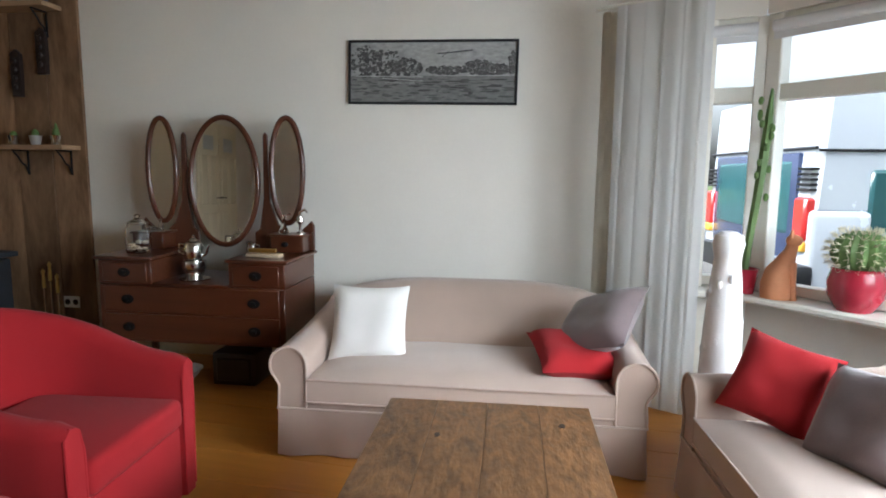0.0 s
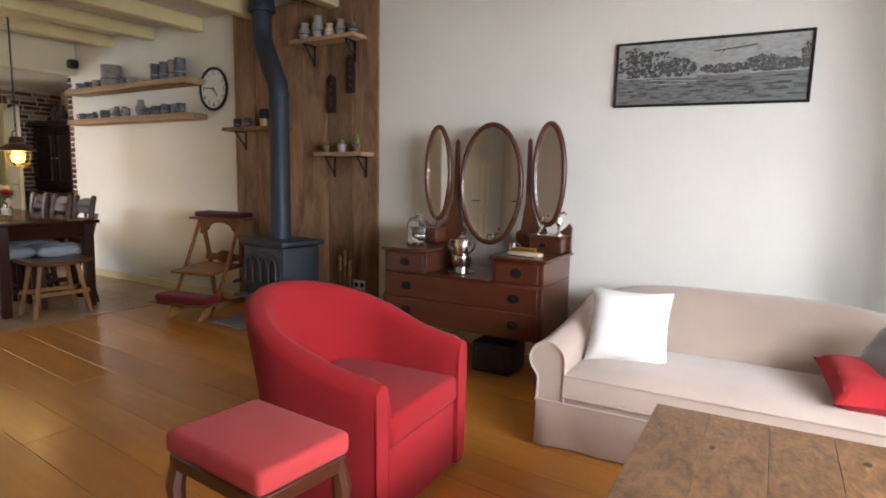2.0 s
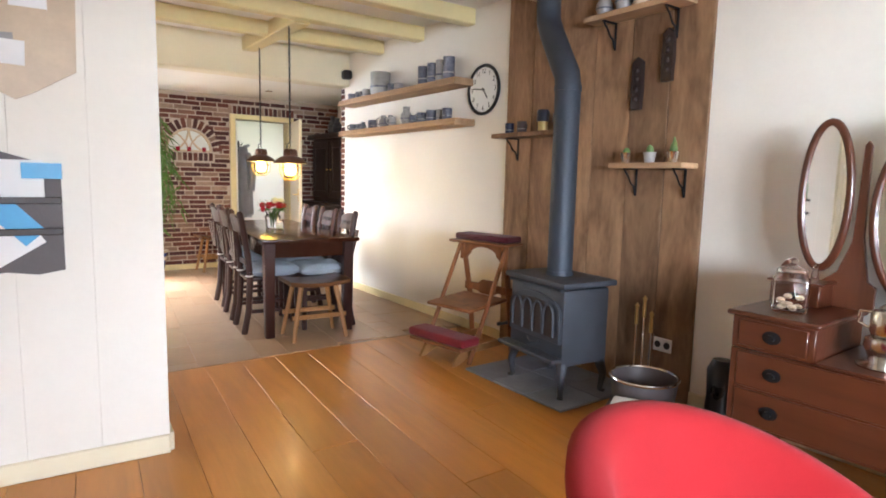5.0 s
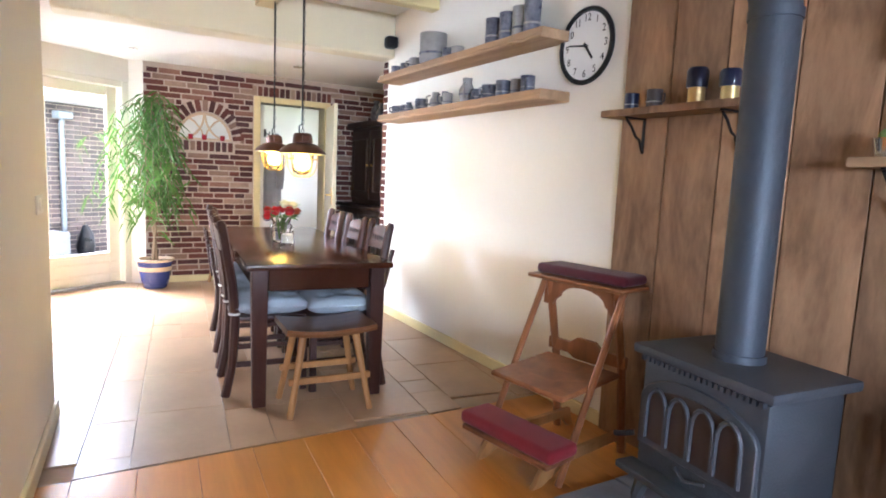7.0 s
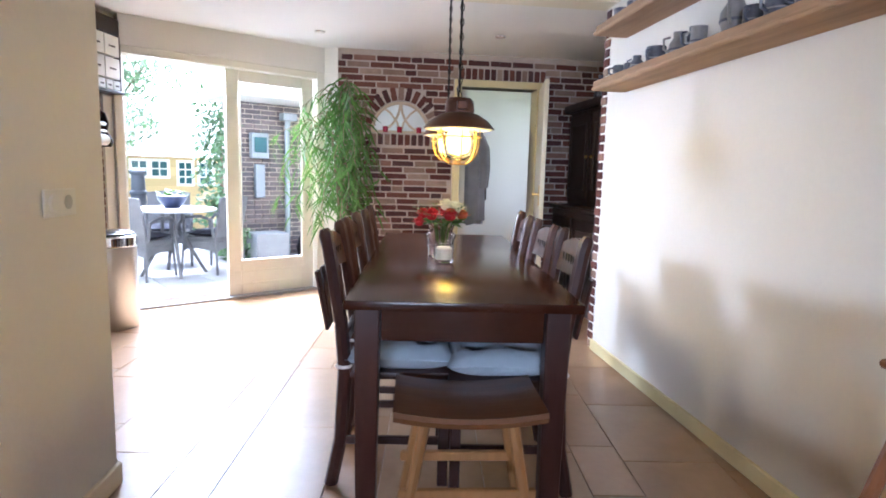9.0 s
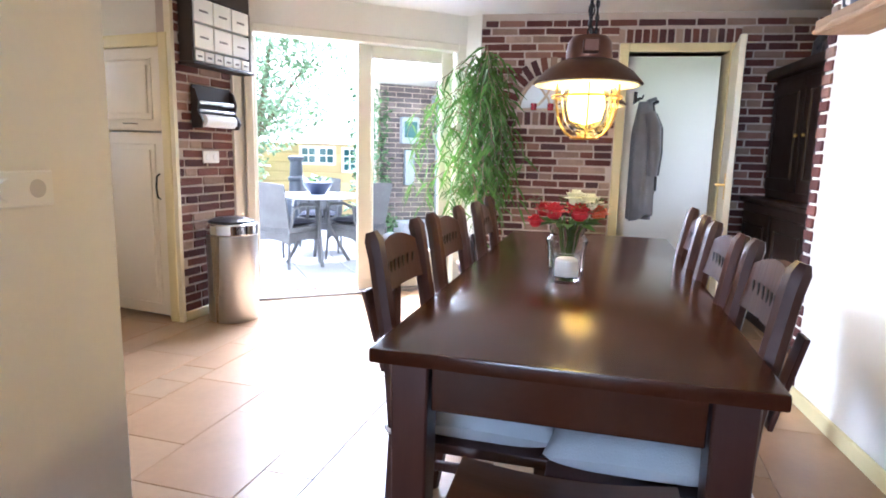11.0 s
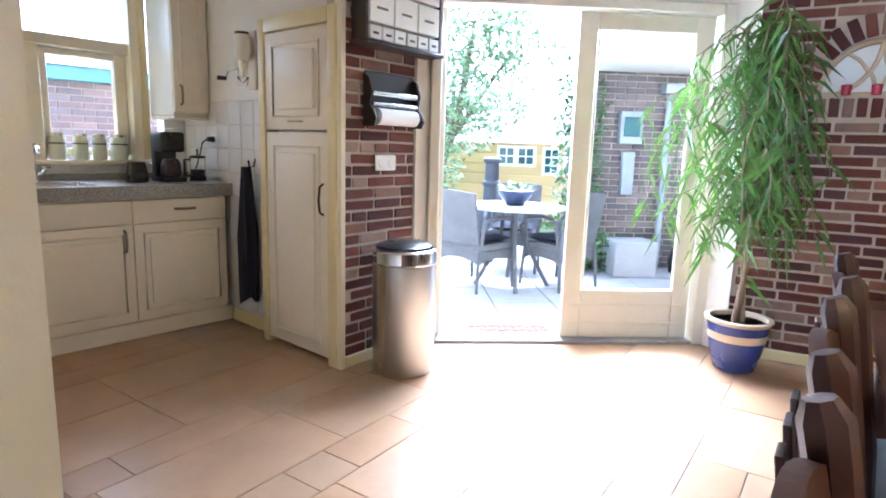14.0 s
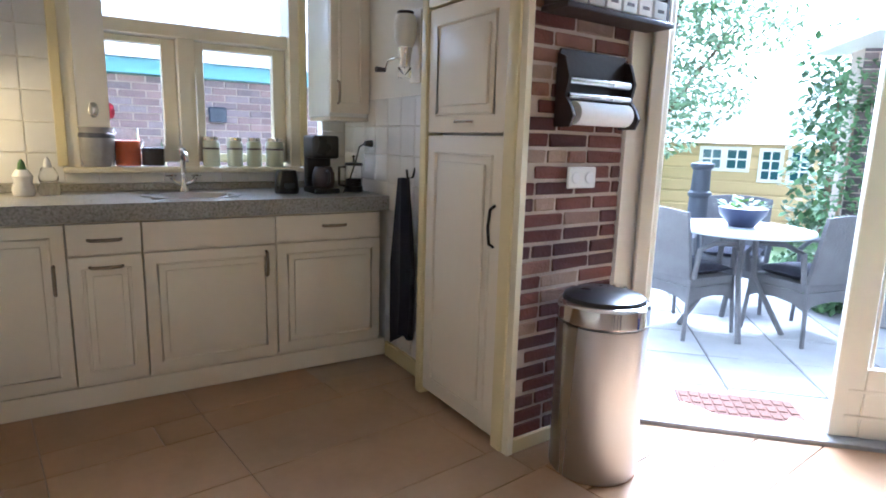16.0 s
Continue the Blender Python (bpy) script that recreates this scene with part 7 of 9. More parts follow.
base_unit(2.03, 2.36, [("door", 0.12, 0.835, 0.05, 0.60, "z")], "cream kitchen base unit at the end of the row")
b = BM()
box(b, (-0.04, -0.5, 0.0), (2.36, -0.018, 0.098), 0.002, m=KM)
structure("trim_plinth", b, KITCHEN, "cream plinth under the kitchen units", "plinth")
wt = thing("worktop", KM, "speckled granite worktop with a sink cut-out", "worktop")
b = BM()
for lo, hi in (((-0.045, -0.612, 0.845), (0.72, 0.02, 0.922)), ((1.12, -0.612, 0.845), (2.38, 0.02, 0.922)), ((0.72, -0.105, 0.845), (1.12, 0.02, 0.922)), ((0.72, -0.612, 0.845), (1.12, -0.45, 0.922))):
    box(b, lo, hi)
part("slab", b, STONE, wt)
b = BM()
box(b, (-0.045, -0.614, 0.923), (2.38, -0.596, 0.962), 0.003)
part("upstand", b, STONE, wt)
sn = thing("sink", KM @ pose(0.92, -0.277, 0.9225), "oval stainless steel sink in the worktop", "sink")
b = BM()
lathe(b, [(0.0, -0.14), (0.12, -0.14), (0.165, -0.12), (0.18, -0.02), (0.19, 0.0), (0.235, 0.002), (0.235, -0.0005), (0.19, -0.004), (0.175, -0.02), (0.16, -0.124), (0.0, -0.144)], 36, (0, 0, 0), 0.80)
part("bowl", b, STEEL, sn)
tap = thing("tap", KM @ pose(0.92, -0.505, 0.923), "chrome mixer tap with cross handles", "tap")
b = BM()
lathe(b, [(0, 0), (0.028, 0), (0.024, 0.012), (0.014, 0.03), (0.014, 0.09), (0.017, 0.10), (0.012, 0.12), (0.012, 0.19), (0.018, 0.20), (0.016, 0.225), (0, 0.235)], 16)
tube(b, [(0, 0, 0.17), (0, 0.05, 0.21), (0, 0.10, 0.20), (0, 0.13, 0.165)], 0.010, 8)
part("spout", b, CHROME, tap)
for sx in (-1, 1):
    b = BM()
    tube(b, [(0, 0, 0.03), (sx * 0.045, 0, 0.05), (sx * 0.06, 0.0, 0.075)], 0.010, 8)
    part("valve", b, CHROME, tap)
    b = BM()
    for a in (0, 90):
        tube(b, [pose(sx * 0.062, 0, 0.085, 0, 0, a + 20) @ Vector((q, 0, 0)) for q in (-0.028, 0.028)], 0.006, 6)
    part("cross_handle", b, CHROME, tap)

# wall cupboard
uc = thing("wall_cupboard", KM @ pose(-0.048, -0.612, 1.345), "cream wall cupboard with a panelled door", "cabinet")
b = BM()
box(b, (0.0, 0.0, 0.0), (0.238, 0.34, 0.86), 0.003)
part("body", b, WHITEPAINT, uc)
b = BM()
box(b, (0.002, 0.342, 0.02), (0.236, 0.362, 0.86), 0.005, 2)
d = part("door", b, KITCHEN, uc)
raised_panel(d, 0.002, 0.236, 0.02, 0.86, 0.362, KITCHEN)
bow_handle(d, (0.195, 0.13), "z", 0.12, 0.362)
b = BM()
box(b, (-0.0, 0.02, -0.022), (0.238, 0.35, -0.002), 0.003)
part("light_rail", b, KITCHEN, uc)

# cooker hood at the near end
ho = thing("cooker_hood", KM @ pose(2.20, -0.61, 1.36), "white sloping cooker hood over the worktop", "hood")
b = BM()
prism(b, [(0.0, 0.0), (0.50, 0.0), (0.50, 0.05), (0.22, 0.75), (0.0, 0.75)], pose(0.30, 0, 0, 90, 0, 90) @ Matrix.Identity(4), -0.60)
part("canopy", b, WHITEPAINT, ho)
b = BM()
box(b, (-0.26, 0.06, -0.012), (0.26, 0.44, -0.001), 0.003)
part("filter", b, STEEL, ho)
hood_p = KM @ Vector((1.96, -0.33, 1.33))
bulb("hood_light", tuple(hood_p), 3.4, 0.03, (1.0, 0.66, 0.26))

# kitchen window
w5 = tagged(new("window_5"), "cream kitchen window with two casements and a top light", "window", "", "structure")
w5.matrix_basis = KM @ pose(0.0, -0.70, 0)
for lo, hi in (((0.24, -0.1, 1.02), (0.30, 0.085, 2.2)), ((1.38, -0.1, 1.02), (1.44, 0.085, 2.2)), ((0.30, -0.1, 2.14), (1.38, 0.085, 2.2)), ((0.30, -0.1, 1.73), (1.38, 0.05, 1.80)), ((0.81, -0.1, 1.02), (0.90, 0.05, 1.73))):
    b = BM()
    box(b, lo, hi, 0.005)
    part("window_frame", b, CREAM, w5)
for a, c in ((0.30, 0.81), (0.90, 1.38)):
    for lo, hi in (((a + 0.003, -0.06, 1.07), (a + 0.075, 0.0, 1.725)), ((c - 0.05, -0.06, 1.07), (c - 0.003, 0.0, 1.725)), ((a + 0.075, -0.06, 1.07), (c - 0.05, 0.0, 1.12)), ((a + 0.075, -0.06, 1.69), (c - 0.05, 0.0, 1.725))):
        b = BM()
        box(b, lo, hi, 0.004)
        part("casement", b, CREAM, w5)
for a, c, z0, z1 in ((0.37, 0.765, 1.115, 1.695), (0.97, 1.335, 1.115, 1.695), (0.30, 1.38, 1.79, 2.145)):
    b = BM()
    box(b, (a, -0.035, z0), (c, -0.03, z1))
    pn = part("pane", b, PANE, w5)
    pn.visible_shadow = False
b = BM()
box(b, (0.22, -0.06, 1.018), (1.46, 0.125, 1.046), 0.006)
part("window_sill", b, CREAM, w5)
for lo, hi in (((0.20, 0.081, 1.05), (0.245, 0.10, 2.22)), ((1.435, 0.081, 1.05), (1.48, 0.10, 2.22))):
    b = BM()
    box(b, lo, hi, 0.004)
    part("architrave", b, YELLOW, w5)

# things on the sill and worktop
SV, SZK = -0.665, 1.0475


def jar(u, r, h, mt, label, fill=None, lidmat=None, v=SV, z=SZK, band=None):
    t = thing("jar", k_at(u, v, z), label, "jar")
    b = BM()
    lathe(b, [(0, 0), (r * 0.95, 0), (r, 0.01), (r, h * 0.80), (r * 0.85, h * 0.88), (0, h * 0.88)], 20)
    body = part("body", b, mt, t)
    b = BM()
    lathe(b, [(0, h * 0.885), (r * 0.92, h * 0.885), (r * 0.92, h), (0, h)], 18)
    part("lid", b, lidmat or mt, t)
    if fill:
        b = BM()
        lathe(b, [(0, 0.006), (r * 0.90, 0.006), (r * 0.90, h * 0.66), (0, h * 0.66)], 18)
        part("contents", b, fill, t)
    if band:
        b = BM()
        lathe(b, [(r * 1.0, h * 0.58), (r * 1.012, h * 0.585), (r * 1.012, h * 0.64), (r * 1.0, h * 0.645)], 20)
        part("band", b, band, body)
    return t


for u, r in ((0.745, .046), (0.615, .043), (0.505, .042), (0.385, .052)):
    jar(u, r, 0.165, CANISTER, "pale green storage canister on the sill", None, SILVER, band=LEATHER)
jar(1.165, 0.062, 0.20, GLASS, "preserving jar with red contents on the sill", FOOD, GLASS)
jar(1.045, 0.055, 0.145, GLASS, "preserving jar with dark contents on the sill", DARKFOOD, GLASS)
jar(0.945, 0.045, 0.115, GLASS, "small empty preserving jar on the sill", None, GLASS)
ut = thing("utensil_pot", k_at(1.31, SV, SZK), "grey-blue stoneware pot with wooden spoons", "pot")
b = BM()
lathe(b, [(0, 0), (0.075, 0), (0.088, 0.05), (0.09, 0.15), (0.084, 0.18), (0.09, 0.20), (0.08, 0.20), (0.075, 0.17), (0.07, 0.02), (0, 0.02)], 22)
part("pot", b, STONEWARE, ut)
b = BM()
lathe(b, [(0.089, 0.145), (0.092, 0.15), (0.092, 0.165), (0.087, 0.17)], 22)
part("band", b, COBALT, ut)
for k, (dx, dy, mt) in enumerate(((-0.03, 0.02, STOOLWOOD), (0.02, -0.02, SILVER), (0.04, 0.02, STOOLWOOD), (-0.05, -0.01, REDGLAZE), (0.0, 0.03, SILVER))):
    b = BM()
    tube(b, [(dx * 0.4, dy * 0.4, 0.03), (dx * 1.3, dy * 1.3, 0.25)], 0.006, 6)
    ball(b, (dx * 1.45, dy * 1.4, 0.285), (0.026, 0.010, 0.042), 8, 6)
    part("utensil", b, mt, ut)
gr = thing("coffee_grinder", k_at(0.44, -0.26, 0.923), "low black electric grinder on the worktop", "grinder")
b = BM()
lathe(b, [(0, 0), (0.062, 0), (0.066, 0.02), (0.058, 0.09), (0.05, 0.125), (0, 0.13)], 20)
part("body", b, PLASTICB, gr)
b = BM()
box(b, (-0.03, 0.05, 0.03), (0.03, 0.068, 0.06), 0.006)
part("switch", b, IRON, gr)
cfm = thing("coffee_maker", k_at(0.245, -0.25, 0.923), "black filter coffee maker with a glass jug", "coffee maker")
b = BM()
box(b, (-0.075, -0.10, 0.0), (0.075, 0.09, 0.03), 0.012, 2)
part("base", b, PLASTICB, cfm)
b = BM()
box(b, (-0.07, -0.10, 0.03), (0.07, -0.035, 0.30), 0.015, 2)
box(b, (-0.075, -0.09, 0.19), (0.075, 0.08, 0.315), 0.02, 3)
part("tower", b, PLASTICB, cfm)
b = BM()
lathe(b, [(0, 0.032), (0.055, 0.032), (0.062, 0.06), (0.06, 0.11), (0.045, 0.145), (0, 0.147)], 20, (0, 0.028, 0))
part("jug", b, DARKFOOD, cfm)
b = BM()
tube(b, [(0.0, 0.08, 0.13), (0.0, 0.115, 0.12), (0.0, 0.115, 0.065), (0.0, 0.09, 0.05)], 0.008, 6)
part("handle", b, PLASTICB, cfm)
fp = thing("french_press", k_at(0.04, -0.28, 0.923), "glass and steel cafetiere on the worktop", "coffee pot")
b = BM()
lathe(b, [(0, 0), (0.05, 0), (0.05, 0.15), (0.047, 0.15), (0.047, 0.01), (0, 0.01)], 20)
part("beaker", b, GLASS, fp)
b = BM()
lathe(b, [(0, 0.012), (0.045, 0.012), (0.045, 0.075), (0, 0.075)], 16)
part("coffee", b, DARKFOOD, fp)
b = BM()
lathe(b, [(0.049, 0.0), (0.053, 0.0), (0.053, 0.03), (0.049, 0.03)], 20)
lathe(b, [(0, 0.15), (0.054, 0.15), (0.05, 0.165), (0.006, 0.17), (0.005, 0.195), (0.012, 0.20), (0, 0.21)], 20)
tube(b, [(0.05, 0, 0.14), (0.09, 0, 0.14), (0.09, 0, 0.04), (0.05, 0, 0.03)], 0.008, 6)
part("frame", b, PLASTICB, fp)
so = thing("wall_socket", k_at(-0.045, -0.20, 1.20, 90), "wall socket with a black plug and cable", "socket")
b = BM()
box(b, (-0.04, -0.008, -0.04), (0.04, 0, 0.04), 0.004)
part("plate", b, PLASTICW, so)
b = BM()
cyl(b, (0, -0.008, 0), (0, -0.05, 0), 0.02, 0.015, 12)
tube(b, [(0, -0.05, 0), (0.01, -0.09, -0.02), (0.03, -0.12, -0.10), (0.04, -0.16, -0.20), (0.045, -0.20, -0.272)], 0.004, 6)
part("plug", b, PLASTICB, so)
for u, h, mt, cap in ((1.62, 0.12, PORCELAIN, IVY), (1.52, 0.13, GLASS, PLASTICW)):
    t = thing("soap_bottle", k_at(u, -0.44, 0.923), "rounded washing-up bottle on the worktop" if cap is IVY else "clear soap dispenser on the worktop", "bottle")
    b = BM()
    lathe(b, [(0, 0), (0.042, 0), (0.048, 0.03), (0.036, 0.06), (0.042, 0.09), (0.025, h), (0, h)], 18)
    part("bottle", b, mt, t)
    b = BM()
    lathe(b, [(0, h), (0.018, h), (0.014, h + 0.03), (0.005, h + 0.045), (0, h + 0.05)], 12)
    part("cap", b, cap, t)

# coffee mill on the side wall, towel on a hook
cmill = thing("wall_coffee_mill", k_at(-0.045, 0.30, 1.54, 90), "cream ceramic wall coffee mill with a crank", "coffee mill")
b = BM()
box(b, (-0.05, -0.014, -0.04), (0.05, 0, 0.30), 0.004)
part("backboard", b, KITCHEN, cmill)
b = BM()
lathe(b, [(0, 0.12), (0.035, 0.12), (0.052, 0.16), (0.055, 0.24), (0.045, 0.27), (0, 0.27)], 18, (0, -0.07, 0))
part("hopper", b, CANDLE, cmill, "cream ceramic hopper")
b = BM()
lathe(b, [(0, 0.27), (0.042, 0.27), (0.04, 0.285), (0, 0.29)], 16, (0, -0.07, 0))
part("lid", b, DARKBOX, cmill)
b = BM()
lathe(b, [(0, 0.02), (0.025, 0.03), (0.03, 0.08), (0.035, 0.12), (0, 0.12)], 14, (0, -0.07, 0))
tube(b, [(0, -0.07, 0.07), (0.0, -0.12, 0.07), (-0.06, -0.13, 0.06), (-0.09, -0.13, 0.02)], 0.006, 6)
part("crank", b, SILVER, cmill)
b = BM()
tube(b, [(-0.09, -0.13, 0.02), (-0.09, -0.18, 0.02)], [0.011, 0.014], 8)
part("knob", b, DARKBOX, cmill)
b = BM()
lathe(b, [(0, -0.02), (0.03, -0.02), (0.034, 0.03), (0.03, 0.03), (0, -0.01)], 16, (0, -0.07, 0))
part("cup", b, GLASS, cmill)
hk = thing("towel_hook", k_at(-0.045, 0.30, 1.06, 90), "dark iron hook for a kitchen towel", "hook")
b = BM()
tube(b, [(0, 0, 0.03), (0, -0.015, -0.02), (0, -0.045, -0.02), (0, -0.05, 0.02)], 0.006, 6)
part("hook", b, BLACKMETAL, hk)
b = BM()
rows = []
for j in range(11):
    t = j / 10
    n = 16
    wv = 0.02 + 0.055 * min(1, t * 2.0) - (0.02 * max(0, t - 0.85) * 6)
    rows.append([b.verts.new(KM @ Vector((0.022 + 0.050 * (0.5 + 0.5 * min(1, t * 2)) * math.sin(6.2832 * k / n) * (1 + 0.25 * math.sin(4 * k)), 0.30 + wv * math.cos(6.2832 * k / n) * (1 + 0.12 * math.sin(3 * k + t * 3)), 1.04 - 0.83 * t + 0.03 * math.sin(k * 0.9) * t))) for k in range(n)])
for a, c in zip(rows, rows[1:]):
    bridge(b, a, c)
b.faces.new(rows[0][::-1])
b.faces.new(rows[-1])
solo("kitchen_towel", b, NAVY, "dark navy towel hanging from a hook", "towel")

# built-in cupboard with two doors in a yellow frame; faces +u
bc_ = tagged(new("door_2"), "built-in cream cupboard with two panelled doors", "door", "", "structure")
bc_.matrix_basis = KM @ pose(0.0, 0.50, 0, 0, 0, 90)
# local x runs along v, local y away from the room
for lo, hi in (((0.0, -0.05, 0), (0.055, 0.048, 1.87)), ((0.63, -0.05, 0), (0.70, 0.048, 1.87)), ((0.055, -0.05, 1.79), (0.63, 0.048, 1.87))):
    b = BM()
    box(b, lo, hi, 0.012, 2)
    part("door_frame", b, YELLOW, bc_)
for z0, z1, hd in ((1.262, 1.785, "x"), (0.035, 1.25, "z")):
    b = BM()
    box(b, (0.058, -0.038, z0), (0.627, 0.0, z1), 0.005, 2)
    lf = part("leaf", b, KITCHEN, bc_)
    b = BM()
    tube(b, [(0.133, -0.038, z0 + 0.075), (0.552, -0.038, z0 + 0.075), (0.552, -0.038, z1 - 0.075), (0.133, -0.038, z1 - 0.075)], 0.010, 6, True)
    box(b, (0.058 + 0.11, -0.052, z0 + 0.11), (0.627 - 0.11, -0.034, z1 - 0.11), 0.012, 2)
    part("panel", b, KITCHEN, lf)
    b = BM()
    if hd == "x":
        tube(b, [(0.30, -0.038, z0 + 0.045), (0.31, -0.06, z0 + 0.045), (0.40, -0.06, z0 + 0.045), (0.41, -0.038, z0 + 0.045)], 0.006, 6)
    else:
        tube(b, [(0.585, -0.038, 0.82), (0.585, -0.062, 0.835), (0.585, -0.07, 0.90), (0.585, -0.062, 0.97), (0.585, -0.038, 0.985)], 0.006, 6)
    part("handle", b, BLACKMETAL if hd == "z" else SILVER, lf)
b = BM()
box(b, (-0.05, 0.0, 0.0), (-0.03, 0.5, 0.085), 0.004, m=KM)
structure("baseboard", b, YELLOW, "yellow cream skirting beside the cupboard", "baseboard")

# touch bin
bn = thing("touch_bin", pose(-8.03, 0.437, 0, 0, 0, 150) @ Matrix.Diagonal((0.89, 0.89, 1, 1)), "tall stainless steel touch bin with a dark lid", "bin")
b = BM()
lathe(b, [(0.0, 0.0), (0.180, 0.0), (0.185, 0.008), (0.185, 0.585), (0.0, 0.585)], 48)
part("body", b, STEEL, bn)
b = BM()
lathe(b, [(0.0, 0.59), (0.184, 0.59), (0.189, 0.596), (0.189, 0.655), (0.180, 0.665), (0.168, 0.668), (0.0, 0.668)], 48)
part("collar", b, CHROME, bn)
b = BM()
lathe(b, [(0.0, 0.668), (0.172, 0.668), (0.165, 0.682), (0.12, 0.698), (0.0, 0.705)], 40)
ld = part("lid", b, PLASTICB, bn)
b = BM()
lathe(b, [(0.0, 0.0), (0.03, 0.0), (0.028, 0.008), (0.0, 0.01)], 18, (0.10, 0.05, 0.696))
part("push_button", b, CHROME, ld)

# on the brick pier: spice rack, kitchen roll holder, socket.  Pier frame: x from C1 to C0, y into the room
PMX = lambda s, z: CM @ pose(s, 0.001, z)
sr = thing("spice_rack", PMX(0.235, 1.70) @ Matrix.Diagonal((0.75, 1, 1, 1)), "dark wooden spice rack with white labelled drawers", "rack")
b = BM()
box(b, (-0.40, 0.0, 0.0), (0.35, 0.012, 0.52), 0.003)
box(b, (-0.40, 0.012, 0.40), (0.35, 0.11, 0.52), 0.003)
box(b, (-0.42, 0.0, -0.02), (0.37, 0.13, 0.0), 0.004)
box(b, (-0.41, 0.012, 0.0), (-0.385, 0.11, 0.40), 0.003)
box(b, (0.335, 0.012, 0.0), (0.36, 0.11, 0.40), 0.003)
part("case", b, DARKBOX, sr)
for r_, (z0, z1, n) in enumerate(((0.0, 0.075, 6), (0.08, 0.235, 3), (0.24, 0.395, 3))):
    for k in range(n):
        w = 0.72 / n
        b = BM()
        box(b, (-0.385 + w * k + 0.006, 0.02, z0 + 0.006), (-0.385 + w * (k + 1) - 0.006, 0.115, z1 - 0.002), 0.004)
        dw = part("drawer", b, PLASTICW, sr, "white ceramic drawer")
        b = BM()
        box(b, (-0.385 + w * (k + 0.28), 0.1151, (z0 + z1) / 2 - 0.008), (-0.385 + w * (k + 0.72), 0.1158, (z0 + z1) / 2 + 0.004))
        part("label_bar", b, LEATHER, dw)
rh = thing("kitchen_roll_holder", PMX(0.225, 1.29) @ Matrix.Scale(0.78, 4), "dark wooden holder with a kitchen roll and foil", "holder")
for sx in (-1, 1):
    b = BM()
    prism(b, [(0.0, 0.0), (0.10, 0.0), (0.125, 0.05), (0.10, 0.10), (0.06, 0.14), (0.085, 0.22), (0.05, 0.32), (0.0, 0.34)], pose(sx * 0.235 - 0.01, 0, 0, 90, 0, 90), 0.02, 0.003)
    part("bracket", b, DARKBOX, rh)
b = BM()
box(b, (-0.235, 0.0, 0.02), (0.235, 0.012, 0.36), 0.003)
part("backboard", b, DARKBOX, rh)
for z, y, r, mt, nm in ((0.215, 0.055, 0.02, STEEL, "foil_roll"), (0.145, 0.06, 0.016, STEEL, "cutter_bar")):
    b = BM()
    cyl(b, (-0.22, y, z), (0.22, y, z), r, seg=14)
    part(nm, b, mt, rh)
b = BM()
cyl(b, (-0.19, 0.07, 0.065), (0.19, 0.07, 0.065), 0.055, seg=24)
solo("kitchen_roll", b, PAPER, "white patterned kitchen roll in a dark holder", "kitchen roll", "", PMX(0.225, 1.29) @ Matrix.Scale(0.78, 4))
so = thing("wall_socket", PMX(0.25, 1.10), "white double socket on the brick pier", "socket")
b = BM()
box(b, (-0.08, 0, -0.042), (0.08, 0.012, 0.042), 0.005)
part("plate", b, PLASTICW, so)
for x in (-0.038, 0.038):
    b = BM()
    cyl(b, (x, 0.011, 0), (x, 0.016, 0), 0.026, 0.02, 18)
    part("outlet", b, PAPER, so)

# garden doors: frame, closed leaf, open leaf
gd = tagged(new("door_4"), "cream glazed double garden doors, one leaf open", "door", "", "structure")
gd.matrix_basis = DM
for lo, hi in (((-0.06, -0.055, 0), (0.0, 0.09, 2.06)), ((DL - 0.03, -0.055, 0), (DL + 0.05, 0.09, 2.06)), ((0.0, -0.055, 2.0), (DL - 0.03, 0.09, 2.06))):
    b = BM()
    box(b, lo, hi, 0.006)
    part("door_frame", b, DOORCREAM, gd)
b = BM()
box(b, (0.0, -0.05, -0.02), (DL, 0.10, 0.02), 0.004)
part("threshold", b, STONEWARE, gd)


def glazed_leaf(m, w):
    b = BM()
    box(b, (0, -0.02, 0.025), (0.115, 0.02, 1.995), 0.005)
    box(b, (w - 0.115, -0.02, 0.025), (w, 0.02, 1.995), 0.005)
    box(b, (0.115, -0.02, 1.90), (w - 0.115, 0.02, 1.995), 0.004)
    box(b, (0.115, -0.02, 0.025), (w - 0.115, 0.02, 0.335), 0.004)
    lf = part("leaf", b, DOORCREAM, gd, "", 38, m)
    for z in (0.12, 0.235):
        b = BM()
        box(b, (0.05, -0.026, z - 0.008), (w - 0.05, -0.0205, z + 0.008), 0.004)
        part("moulding", b, DOORCREAM, lf)
    b = BM()
    tube(b, [(0.122, -0.022, 0.342), (w - 0.122, -0.022, 0.342), (w - 0.122, -0.022, 1.893), (0.122, -0.022, 1.893)], 0.008, 4, True)
    part("glazing_bead", b, DOORCREAM, lf)
    b = BM()
    box(b, (0.11, -0.004, 0.33), (w - 0.11, 0.004, 1.905))
    pn = part("pane", b, PANE, lf)
    pn.visible_shadow = False
    return lf


glazed_leaf(pose(0.80, 0.03, 0), 0.825)
glazed_leaf(pose(0.015, 0.07, 0, 0, 0, 93), 0.785)


